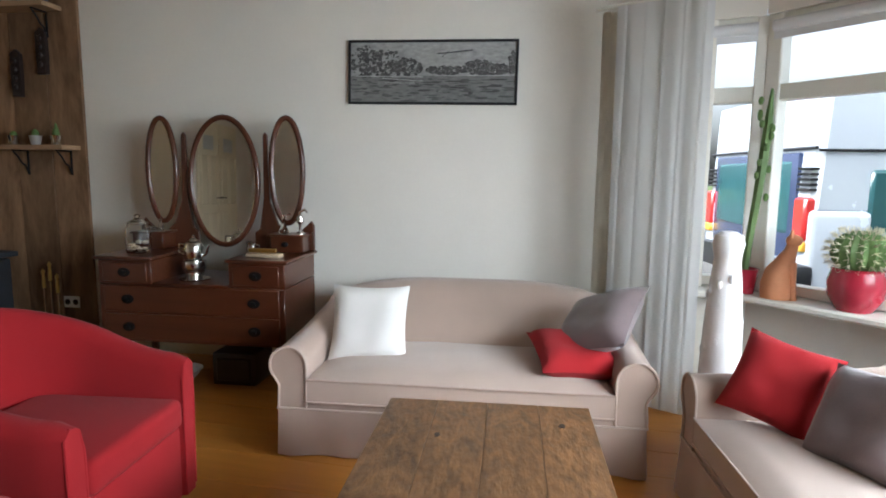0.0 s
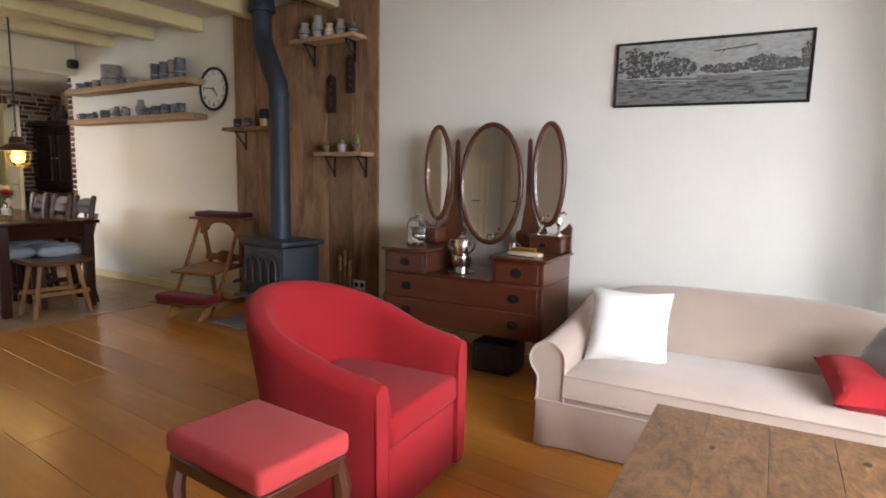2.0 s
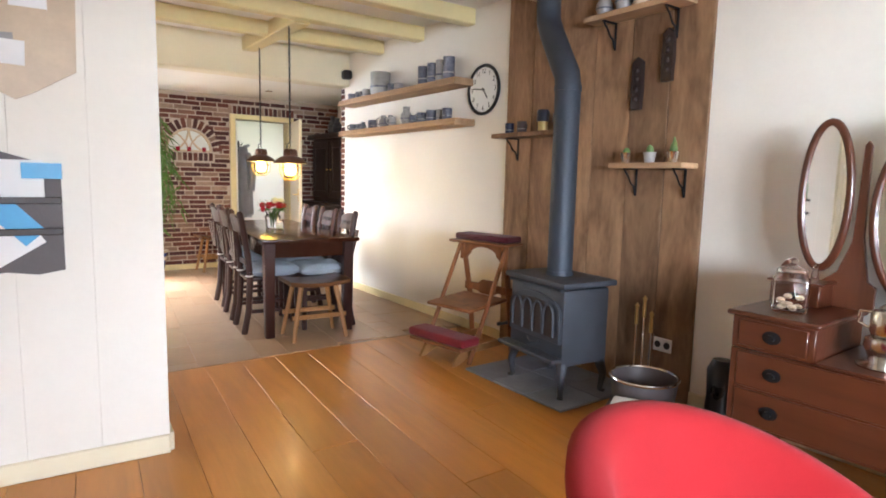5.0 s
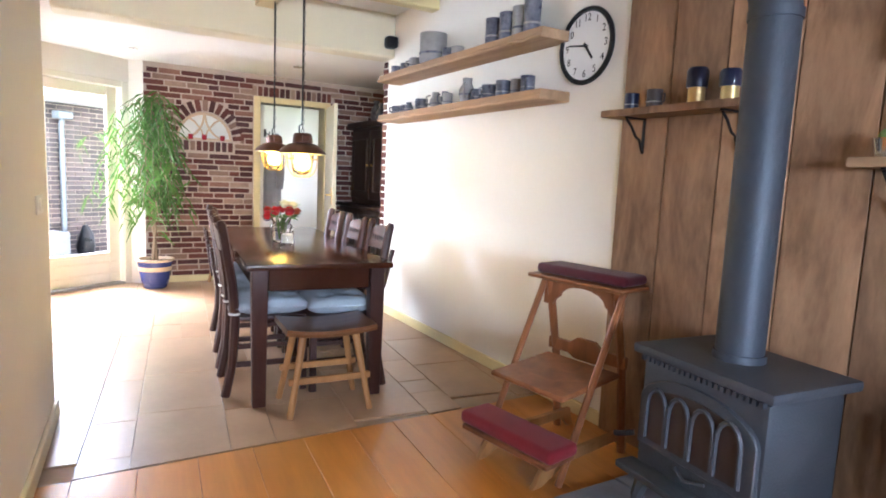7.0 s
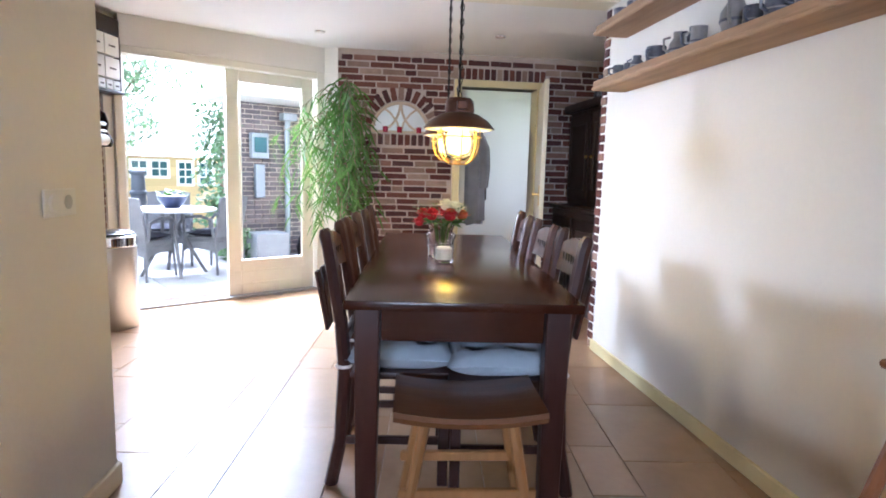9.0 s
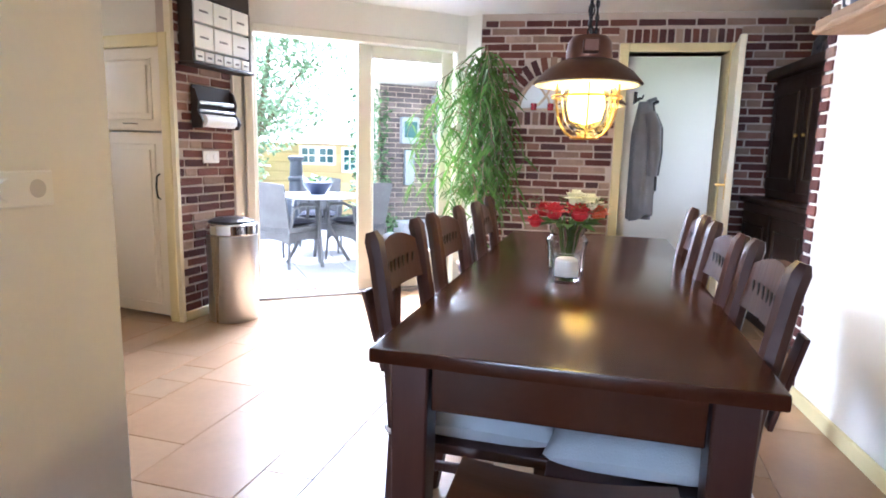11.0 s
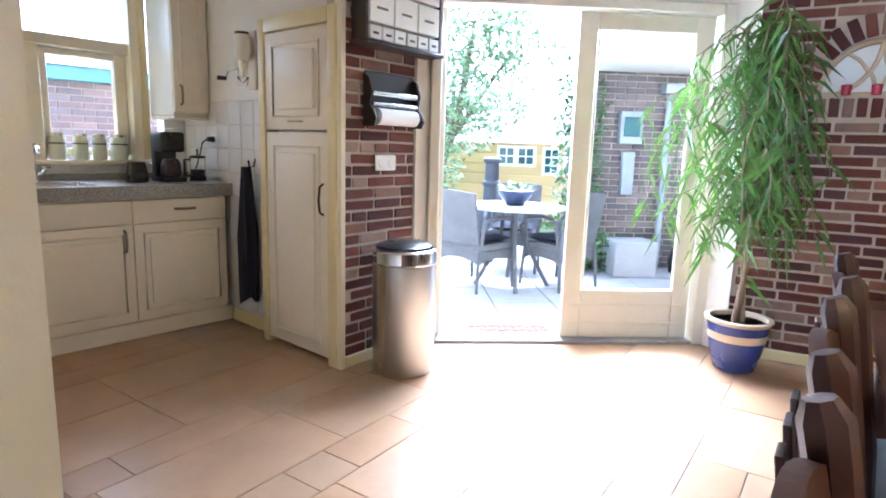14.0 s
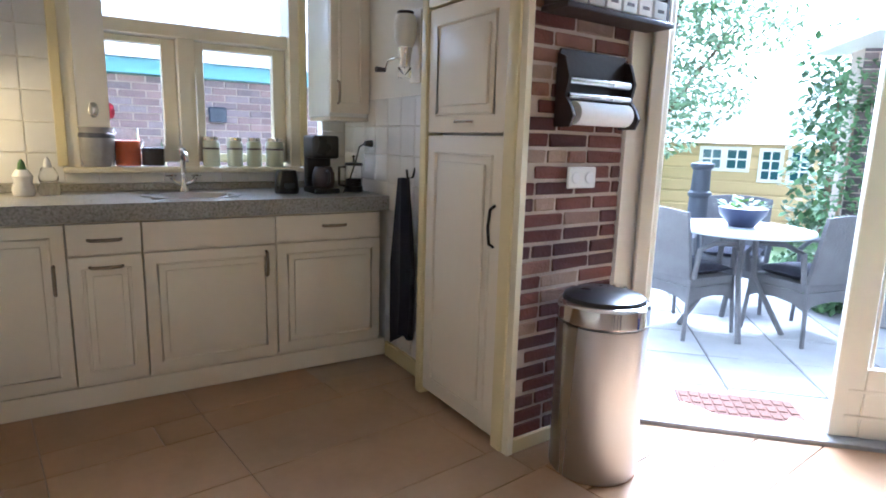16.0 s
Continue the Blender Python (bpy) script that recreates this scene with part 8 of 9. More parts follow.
# ---- garden and street ----
GZ = -0.055
pt = tagged(new("pavement"), "pale grey patio of square slabs behind the house", "patio", "", "structure")
NM = frame_of(DA, DB)
b = BM()
box(b, (-3.5, 0.13, -0.12), (6.0, 4.6, GZ - 0.008), m=NM)
part("bedding", b, SOIL, pt)
slab = BM()
box(slab, (-0.246, -0.246, -0.03), (0.246, 0.246, 0.0), 0.006)
slab_me = finish("slab", slab, PAVER)
for i in range(19):
    for j in range(9):
        o = new("slab", slab_me)
        o.parent = pt
        o.matrix_basis = NM @ pose(-3.2 + 0.5 * i, 0.39 + 0.5 * j, GZ + random.uniform(-0.002, 0.002))
mt_ = thing("doormat", NM @ pose(0.62, 0.39, GZ + 0.001), "brick-red coir doormat with a raised grid outside the garden doors", "mat")
b = BM()
box(b, (-0.36, -0.21, 0.0), (0.205, 0.125, 0.010), 0.003)
part("backing", b, DOORMAT, mt_)
block = BM()
box(block, (-0.021, -0.035, 0.0), (0.021, 0.035, 0.006), 0.003)
block_me = finish("block", block, DOORMAT)
for k in range(11):
    for q in range(4):
        o = new("block", block_me)
        o.parent = mt_
        o.matrix_basis = pose(-0.327 + 0.05 * k, -0.17 + 0.08 * q + (0.012 if k % 2 else 0), 0.0095)

# round table with wicker chairs
TX, TY = -10.46, 0.09
gt = thing("garden_table", pose(TX, TY, GZ), "round pale garden table on a splayed base", "table")
b = BM()
lathe(b, [(0, 0.72), (0.45, 0.72), (0.465, 0.73), (0.46, 0.745), (0, 0.75)], 40)
part("tabletop", b, WHITEMETAL, gt)
for k in range(4):
    a = k * math.pi / 2 + 0.5
    b = BM()
    tube(b, [(0.10 * math.cos(a), 0.10 * math.sin(a), 0.72), (0.12 * math.cos(a), 0.12 * math.sin(a), 0.40), (0.34 * math.cos(a), 0.34 * math.sin(a), 0.0)], 0.02, 8)
    part("leg", b, WICKER, gt)
wc = thing("wicker_chair", pose(TX, TY, GZ), "grey wicker garden armchair with a dark seat cushion", "chair", "wicker chairs")
for sx in (-1, 1):
    for y in (-0.22, 0.20):
        b = BM()
        tube(b, [(sx * 0.24, y, 0.42), (sx * 0.26, y * 1.15, 0.0)], 0.014, 8)
        part("leg", b, WICKER, wc)
    b = BM()
    tube(b, [(sx * 0.25, -0.20, 0.42), (sx * 0.27, -0.19, 0.62), (sx * 0.27, -0.05, 0.66), (sx * 0.27, 0.16, 0.64), (sx * 0.27, 0.24, 0.56), (sx * 0.26, 0.23, 0.42)], 0.018, 8)
    part("armrest", b, WICKER, wc)
b = BM()
box(b, (-0.25, -0.22, 0.36), (0.25, 0.22, 0.42), 0.015, 2)
part("seat", b, WICKER, wc)
b = BM()
rows = []
for k in range(9):
    u = 2 * k / 8 - 1
    rows.append([b.verts.new(q) for q in ((u * 0.24, -0.20 - 0.03 * (1 - u * u), 0.42), (u * 0.25, -0.29 - 0.04 * (1 - u * u), 0.89 - 0.02 * u * u), (u * 0.25, -0.315 - 0.04 * (1 - u * u), 0.89 - 0.02 * u * u), (u * 0.24, -0.225 - 0.03 * (1 - u * u), 0.42))])
for a, c in zip(rows, rows[1:]):
    bridge(b, a, c)
b.faces.new(rows[0])
b.faces.new(rows[-1][::-1])
part("backrest", b, WICKER, wc)
b = BM()
cushion(b, 0.46, 0.42, 0.08, pose(0, 0.01, 0.455), 8)
part("seat_cushion", b, NAVY, wc, "dark blue cushion")
for sx in (-1, 1):
    b = BM()
    prism(b, [(-0.22, 0.36), (-0.22, 0.24), (-0.15, 0.275), (0.0, 0.29), (0.15, 0.275), (0.22, 0.24), (0.22, 0.36)], pose(sx * 0.245 - 0.006, 0, 0, 90, 0, 90), 0.012)
    part("apron", b, WICKER, wc)
    b = BM()
    prism(b, [(-0.24, 0.36), (-0.24, 0.24), (-0.15, 0.275), (0.0, 0.29), (0.15, 0.275), (0.24, 0.24), (0.24, 0.36)], pose(0, sx * 0.215 + 0.006, 0, 90, 0, 0), 0.012)
    part("apron", b, WICKER, wc)
wc.matrix_basis = pose(-10.26, -0.19, GZ, 0, 0, 72)
for x, y, r in ((-10.74, 0.44, 157), (-11.2, -0.2, -75)):
    copy_thing(wc, pose(x, y, GZ, 0, 0, r))
gb = thing("flower_bowl", pose(TX, TY, GZ + 0.751), "dark bowl with a leafy plant on the garden table", "plant")
b = BM()
lathe(b, [(0, 0), (0.08, 0), (0.15, 0.09), (0.16, 0.13), (0.145, 0.13), (0.0, 0.11)], 24)
part("bowl", b, BLUECAP, gb)
random.seed(5)
b = BM()
for k in range(70):
    a, r = random.uniform(0, 6.28), random.uniform(0, 0.15)
    c = Vector((r * math.cos(a), r * math.sin(a), 0.13 + random.uniform(0, 0.07) * (1 - r * 4)))
    d = Vector((math.cos(a), math.sin(a), random.uniform(-0.2, 0.7))).normalized() * random.uniform(0.04, 0.08)
    sd = Vector((-math.sin(a), math.cos(a), 0)) * 0.02
    b.faces.new([b.verts.new(v) for v in (c, c + d * 0.5 - sd, c + d, c + d * 0.5 + sd)])
part("leaves", b, LEAF, gb, "", 0)

# brick outhouse seen through the closed leaf, with a meter box, downpipe and ivy
OM = frame_of((-11.75, 0.42), (-13.4, 3.0))
ow = tagged(new("wall_outhouse"), "dark brick outhouse wall behind the patio", "wall", "", "structure")
b = BM()
box(b, (0.0, 0.01, -0.1), (3.4, 0.25, 2.25), m=OM)
part("mortar", b, MORTAR, ow)
b = BM()
for r_ in range(36):
    z = -0.05 + r_ * 0.064
    x = -0.11 * (r_ % 2)
    while x < 3.4:
        a, c = max(0.0, x), min(3.4, x + 0.205)
        if c - a > 0.03:
            vs = [b.verts.new(OM @ Vector(q)) for q in ((a, -0.002, z), (c, -0.002, z), (c, -0.002, z + 0.053), (a, -0.002, z + 0.053), (a, 0.012, z), (c, 0.012, z), (c, 0.012, z + 0.053), (a, 0.012, z + 0.053))]
            for q in ((0, 1, 2, 3), (1, 5, 6, 2), (4, 0, 3, 7), (3, 2, 6, 7), (4, 5, 1, 0)):
                b.faces.new([vs[j] for j in q])
        x += 0.22
o = part("bricks", b, OUTBRICK, ow, "", 0)
o["kind"] = "stuff"
b = BM()
box(b, (-0.25, -0.75, 2.02), (3.6, 0.4, 2.14), 0.005, m=OM)
structure("roof_outhouse", b, WHITEPAINT, "white soffit of the outhouse roof", "roof")
dp = thing("downpipe", OM @ pose(0.78, -0.06, GZ), "pale grey downpipe on the outhouse wall", "pipe")
b = BM()
tube(b, [(0, 0, 0.02), (0, 0, 1.75), (0.0, -0.02, 1.85), (0.03, -0.1, 1.95)], 0.035, 12)
part("pipe", b, GREYMETAL, dp)
b = BM()
box(b, (-0.10, -0.12, 1.86), (0.10, 0.04, 1.96), 0.01)
part("hopper", b, GREYMETAL, dp)
mb = thing("meter_box", OM @ pose(0.38, -0.003, 1.30), "grey meter box with a dark window on the wall", "meter box")
b = BM()
box(b, (-0.12, -0.10, -0.02), (0.12, 0, 0.32), 0.008)
part("case", b, GREYMETAL, mb)
b = BM()
box(b, (-0.085, -0.112, 0.06), (0.085, -0.101, 0.26), 0.004)
part("window", b, VANGLASS, mb)
b = BM()
box(b, (-0.06, -0.08, -0.55), (0.07, 0, -0.10), 0.006)
part("lower_case", b, GREYMETAL, mb)
b = BM()
box(b, (-0.22, -0.22, 0), (0.22, 0.16, 0.36), 0.01)
solo("storage_box", b, PAVER, "pale garden storage box by the outhouse", "box", "", OM @ pose(0.36, -0.32, GZ + 0.002))
b = BM()
tube(b, [(0, 0, 0), (0, 0, 0.12), (0.02, 0, 0.28), (0, 0, 0.42)], [0.10, 0.12, 0.09, 0.03], 12)
solo("watering_can", b, PLASTICB, "black garden container beside the storage box", "container", "", OM @ pose(0.95, -0.25, GZ + 0.002))


def leaf_mass(name, material, label, category, boxes, count, size, seed, stems=None, kind=""):
    """A plant of many small leaves held in loose clumps, with woody limbs."""
    random.seed(seed)
    t = thing(name, pose(0, 0, 0), label, category)
    b = BM()
    tot = sum(r[0] * r[1] * r[2] for _, r in boxes)
    for c, r in boxes:
        for k in range(int(count * r[0] * r[1] * r[2] / tot) + 6):
            while True:
                p = Vector((random.uniform(-1, 1), random.uniform(-1, 1), random.uniform(-1, 1)))
                if p.length < 1 and noise.noise(p * 2.3 + Vector((seed, 0, 0))) > -0.18:
                    break
            p = Vector((c[0] + p.x * r[0], c[1] + p.y * r[1], c[2] + p.z * r[2]))
            d = Vector((random.uniform(-1, 1), random.uniform(-1, 1), random.uniform(-1.0, 0.4))).normalized()
            s_ = d.cross(Vector((0.3, 0.2, 1))).normalized() * size * 0.35
            L = size * random.uniform(0.7, 1.4)
            b.faces.new([b.verts.new(v) for v in (p, p + d * L * 0.5 - s_, p + d * L, p + d * L * 0.5 + s_)])
    part("foliage" if kind == "" else kind, b, material, t, "", 0)
    if stems:
        b = BM()
        for pts, rs in stems:
            tube(b, pts, rs, 8)
        part("trunk", b, BARK, t)
    return t


leaf_mass("ivy", IVY, "green ivy climbing the end of the outhouse wall", "plant",
          [((-11.72, 0.42, z), (0.16, 0.16, 0.22)) for z in (0.1, 0.4, 0.75, 1.1, 1.45, 1.75)] + [((-11.62, 0.52, 0.15), (0.28, 0.28, 0.25))], 1500, 0.06, 7,
          [([(-11.72, 0.42, GZ), (-11.70, 0.40, 0.7), (-11.74, 0.42, 1.7)], [0.02, 0.015, 0.006])])
tree_boxes = [((-14.1, -2.9, 0.9), (0.7, 0.6, 0.5)), ((-14.3, -2.4, 1.6), (0.8, 0.7, 0.5)), ((-14.0, -1.8, 2.0), (0.8, 0.7, 0.5)), ((-14.4, -2.9, 2.3), (0.8, 0.7, 0.6)), ((-14.1, -2.1, 2.7), (0.9, 0.8, 0.5)), ((-14.3, -1.4, 2.9), (0.8, 0.7, 0.5)), ((-14.2, -2.3, 3.4), (1.0, 1.0, 0.5))]
leaf_mass("garden_tree", TREELEAF, "light green tree at the side of the garden", "tree", tree_boxes, 9000, 0.085, 13,
          [([(-14.3, -2.9, GZ), (-14.28, -2.8, 0.9), (-14.2, -2.4, 1.9), (-14.2, -2.2, 3.2)], [0.12, 0.10, 0.07, 0.02]), ([(-14.25, -2.6, 1.3), (-14.1, -2.0, 2.0), (-14.3, -1.5, 2.8)], [0.05, 0.035, 0.012]), ([(-14.24, -2.6, 1.5), (-14.4, -2.9, 2.1), (-14.4, -3.1, 2.5)], [0.045, 0.03, 0.01])])
leaf_mass("hedge", IVY, "dark green hedge behind the patio", "hedge",
          [((-12.6, 0.1, z), (0.35, 0.4, 0.45)) for z in (0.3, 0.9, 1.5, 2.0)] + [((-14.4, -2.6, 0.1), (0.6, 0.5, 0.35)), ((-13.6, -2.4, 0.0), (0.5, 0.5, 0.35))], 3600, 0.09, 17,
          [([(-12.6, 0.1, GZ), (-12.6, 0.12, 1.0), (-12.58, 0.1, 1.9)], [0.04, 0.03, 0.01])])

# garden house at the end
SMX = frame_of((-15.02, -3.25), (-16.09, 0.15), 0.0)
sh = thing("garden_shed", SMX, "small cream board shed with white barred windows", "shed")
b = BM()
box(b, (0, 0, -0.08), (2.66, 2.0, 1.32))
part("wall", b, SHEDWOOD, sh)
for k in range(7):
    b = BM()
    box(b, (0.0, -0.018, 0.02 + 0.185 * k), (2.66, -0.001, 0.18 + 0.185 * k), 0.006)
    part("board", b, SHEDWOOD, sh)
# the roof's pale colour carries the glare of bright daylight
b = BM()
prism(b, [(-0.2, 1.31), (2.25, 1.31), (1.0, 1.44)], pose(-0.15, 0, 0, 90, 0, 90), 2.96)
part("roof", b, WHITEMETAL, sh)
for u0, u1 in ((1.12, 1.39), (1.46, 1.74), (1.93, 2.17), (2.30, 2.54)):
    b = BM()
    z0, z1 = (0.93, 1.22) if u0 < 1.9 else (0.79, 1.21)
    box(b, (u0 - 0.04, -0.045, z0 - 0.04), (u1 + 0.04, -0.019, z1 + 0.04), 0.004)
    w_ = part("window", b, WHITEPAINT, sh)
    for i in range(2):
        n = 3 if z0 < 0.9 else 2
        for j in range(n):
            b = BM()
            a = u0 + (u1 - u0) * i / 2 + 0.012
            zz = z0 + (z1 - z0) * j / n + 0.012
            box(b, (a, -0.0475, zz), (a + (u1 - u0) / 2 - 0.024, -0.0455, zz + (z1 - z0) / n - 0.024))
            part("pane", b, VANGLASS, w_)
b = BM()
lathe(b, [(0, 0), (0.13, 0), (0.15, 0.03), (0.12, 0.08), (0.19, 0.2), (0.21, 0.36), (0.16, 0.52), (0.10, 0.62), (0.095, 0.80), (0.112, 0.82), (0.112, 0.85), (0.09, 0.87), (0.082, 1.07), (0.11, 1.10), (0.11, 1.13), (0.06, 1.15), (0, 1.15)], 24)
solo("garden_stove", b, IRON, "dark pot-bellied garden stove with a slim chimney", "stove", "", pose(-12.0, -0.83, GZ))

# neighbour's brick wall behind the kitchen window
NB = KM @ pose(-1.2, -3.1, 0)
nw = tagged(new("wall_neighbour"), "neighbour's reddish brick wall with a blue gutter board", "wall", "", "structure")
b = BM()
box(b, (0.0, -0.3, -0.1), (3.4, -0.012, 1.72), m=NB)
part("mortar", b, MORTAR, nw)
b = BM()
for r_ in range(27):
    z = -0.05 + r_ * 0.066
    x = -0.11 * (r_ % 2)
    while x < 3.4:
        a, c = max(0.0, x), min(3.4, x + 0.21)
        if c - a > 0.03:
            vs = [b.verts.new(NB @ Vector(q)) for q in ((a, 0.0, z), (c, 0.0, z), (c, 0.0, z + 0.055), (a, 0.0, z + 0.055), (a, -0.014, z), (c, -0.014, z), (c, -0.014, z + 0.055), (a, -0.014, z + 0.055))]
            for q in ((3, 2, 1, 0), (2, 6, 5, 1), (7, 3, 0, 4), (7, 6, 2, 3)):
                b.faces.new([vs[j] for j in q])
        x += 0.225
o = part("bricks", b, GARAGEBRICK, nw, "", 0)
o["kind"] = "stuff"
b = BM()
box(b, (-0.1, -0.05, 1.73), (3.5, 0.10, 1.86), 0.005, m=NB)
part("fascia", b, mat("blue green fascia paint", (0.16, 0.33, 0.36), 0.5, var=0.08, scale=3, bump=0.05), nw)
b = BM()
prism(b, [(0.15, 1.861), (-2.5, 1.861), (-2.5, 2.75)], NB @ pose(-0.2, 0, 0, 90, 0, 90), 3.8)
structure("roof_neighbour", b, ROOFING, "low roof of the neighbouring building", "roof")
b = BM()
box(b, (-0.08, 0.0, -0.06), (0.08, 0.05, 0.08), 0.01)
solo("outdoor_lamp", b, IRON, "small dark outdoor lamp on the neighbour's wall", "lamp", "", NB @ pose(1.42, 0.001, 1.40))

# street with a parked van outside the bay
b = BM()
box(b, (2.15, -14, -0.3), (14, 22, -0.086))
box(b, (-6, 4.6, -0.3), (2.149, 22, -0.086))
structure("road", b, ASPHALT, "grey street in front of the bay window", "road")
vm = pose(1.94, 5.985, -0.085, 0, 0, -84)
van = thing("van", vm, "blue-grey van parked outside, coloured with sky glare and a shaded tailgate", "van")
b = BM()
box(b, (-1.1, 0.0, 0.35), (0.9, 4.6, 1.05), 0.06, 3)
part("body", b, VANSKYLIT, van)
b = BM()
prism(b, [(0.01, 1.0), (4.2, 1.0), (3.3, 1.95), (0.06, 1.98)], pose(-1.06, 0, 0, 90, 0, 90), 1.94, 0.05)
part("upper_body", b, VANSKYLIT, van, "", 15)
b = BM()
box(b, (-0.82, -0.014, 0.82), (0.60, 0.10, 1.44), 0.05, 3)
part("rear_window", b, VANGLASS, van)
for sx in (-1, 1):
    b = BM()
    xa, xb = (0.69, 0.86) if sx > 0 else (-1.06, -0.89)
    box(b, (xa, -0.03, 0.80), (xb, 0.10, 1.14), 0.02)
    part("tail_light", b, REDLENS, van, "red tail light")
    b = BM()
    box(b, (xa, -0.032, 0.72), (xb, 0.10, 0.795), 0.01)
    part("indicator", b, YELLOWLENS, van, "amber indicator")
    for q in range(5):
        b = BM()
        box(b, (xa, -0.012, 1.19 + 0.04 * q), (xb, 0.08, 1.21 + 0.04 * q), 0.004)
        part("vent_slat", b, PLASTICB, van)
    for y0, y1 in ((0.42, 1.6), (1.75, 2.9)):
        b = BM()
        box(b, ((0.845, -1.105)[sx < 0], y0, 0.86), ((0.905, -1.04)[sx < 0], y1, 1.36), 0.03)
        part("side_window", b, VANGLASS, van)
    for y in (0.95, 3.7):
        b = BM()
        cyl(b, (sx * 0.72, y, 0.32), (sx * 0.90, y, 0.32), 0.32, seg=24)
        wh = part("wheel", b, PLASTICB, van)
        b = BM()
        cyl(b, (sx * 0.895, y, 0.32), (sx * 0.91, y, 0.32), 0.19, seg=20)
        part("rim", b, SILVER, wh)
b = BM()
for sx in (-1, 1):
    tube(b, [(0.885 if sx > 0 else -1.065, 0.03, 1.50), (0.885 if sx > 0 else -1.065, 3.2, 1.50)], 0.012, 6)
tube(b, [(-1.06, 0.025, 1.52), (0.86, 0.025, 1.52)], 0.014, 6)
part("gutter", b, PLASTICB, van)
b = BM()
# darker than the body: the rear's shade is in its colour
box(b, (-0.88, -0.006, 0.63), (0.67, 0.05, 1.49), 0.03, 2)
part("tailgate", b, VANSHADE, van, "tailgate coloured as in shade")
b = BM()
box(b, (-1.12, -0.08, 0.38), (0.92, 0.05, 0.62), 0.04, 2)
part("bumper", b, PLASTICB, van)
for sx in (-1, 1):
    b = BM()
    tube(b, [(sx * 0.7, 0.3, 1.99), (sx * 0.7, 0.4, 2.06), (sx * 0.7, 2.9, 2.06), (sx * 0.7, 3.0, 1.99)], 0.018, 6)
    part("roof_rail", b, PLASTICB, van)


# ---- floor boards, tiles and bricks, piece by piece ----
random.seed(99)
fl_obj = bpy.data.objects["floor_living"]
PWID = 0.23
FLOOR_TURN = 4.5             # the boards run at a slant to the long wall


def plank_mesh(L):
    b = BM()
    box(b, (-L / 2, -PWID / 2 + 0.0007, -0.012), (L / 2, PWID / 2 - 0.0007, 0.0), 0.0012)
    for v in b.verts:
        v.co.x -= v.co.y * math.tan(radians(FLOOR_TURN))
    return finish("floor_plank", b, OAKFLOOR, 0)


def clip_left(poly, x1):
    """The part of an outline with x up to x1."""
    out = []
    for p, q in zip(poly, poly[1:] + poly[:1]):
        if p[0] <= x1:
            out.append(p)
        if (p[0] <= x1) != (q[0] <= x1):
            k = (x1 - p[0]) / (q[0] - p[0])
            out.append((x1, p[1] + k * (q[1] - p[1])))
    return out


def plank_outline(m, L):
    d, slant = PWID / 2 - 0.0007, math.tan(radians(FLOOR_TURN))
    return [tuple((m @ Vector((sx * L / 2 - sy * d * slant, sy * d, 0)))[:2]) for sx, sy in ((-1, -1), (1, -1), (1, 1), (-1, 1))]


def sawn_plank(m, outline):
    """A board sawn off along the wall."""
    b = BM()
    back = m.inverted()
    prism(b, [tuple((back @ Vector((p, q, m.translation.z)))[:2]) for p, q in outline], pose(0, 0, -0.012), 0.012)
    return finish("floor_plank", b, OAKFLOOR, 0)


plank_me = {L: plank_mesh(L) for L in (3.2, 2.1, 1.5)}
y = 1.90 - 17.5 * PWID / math.cos(radians(FLOOR_TURN))
row = 0
while y < W + 0.75:
    x = -5.073
    seq = [(2.1, 3.2, 1.5), (3.2, 2.1, 1.5), (1.5, 3.2, 2.1), (3.2, 1.5, 2.1)][row % 4]
    for L in seq:
        m = pose(x + L / 2, y - (x + L / 2 + 5.073) * math.tan(radians(FLOOR_TURN)), random.uniform(-0.0008, 0.0), random.uniform(-0.1, 0.1), 0, -FLOOR_TURN)
        outline = plank_outline(m, L)
        me = plank_me[L]
        if max(p[1] for p in outline) > W + 0.1 or min(p[1] for p in outline) < -2.1:
            outline = [(q, p) for p, q in clip_left([(q, p) for p, q in outline], W + 0.1)]
            outline = [(p, -q) for q, p in clip_left([(-q, p) for p, q in outline], 2.1)]
            me = sawn_plank(m, outline) if len(outline) > 2 else None
        if me:
            o = new("floor_plank", me)
            o.parent = fl_obj
            o.matrix_basis = m
        x += (L + 0.0012) * math.cos(radians(FLOOR_TURN))
    y += PWID / math.cos(radians(FLOOR_TURN))
    row += 1

fk = bpy.data.objects["floor_kitchen"]


def tile_mesh(w, d):
    b = BM()
    box(b, (-w / 2 + 0.0014, -d / 2 + 0.0014, -0.014), (w / 2 - 0.0014, d / 2 - 0.0014, 0.0), 0.0018)
    return finish("floor_tile", b, TILE, 0)


TILE_TURN = -6.0
tile_store = {}


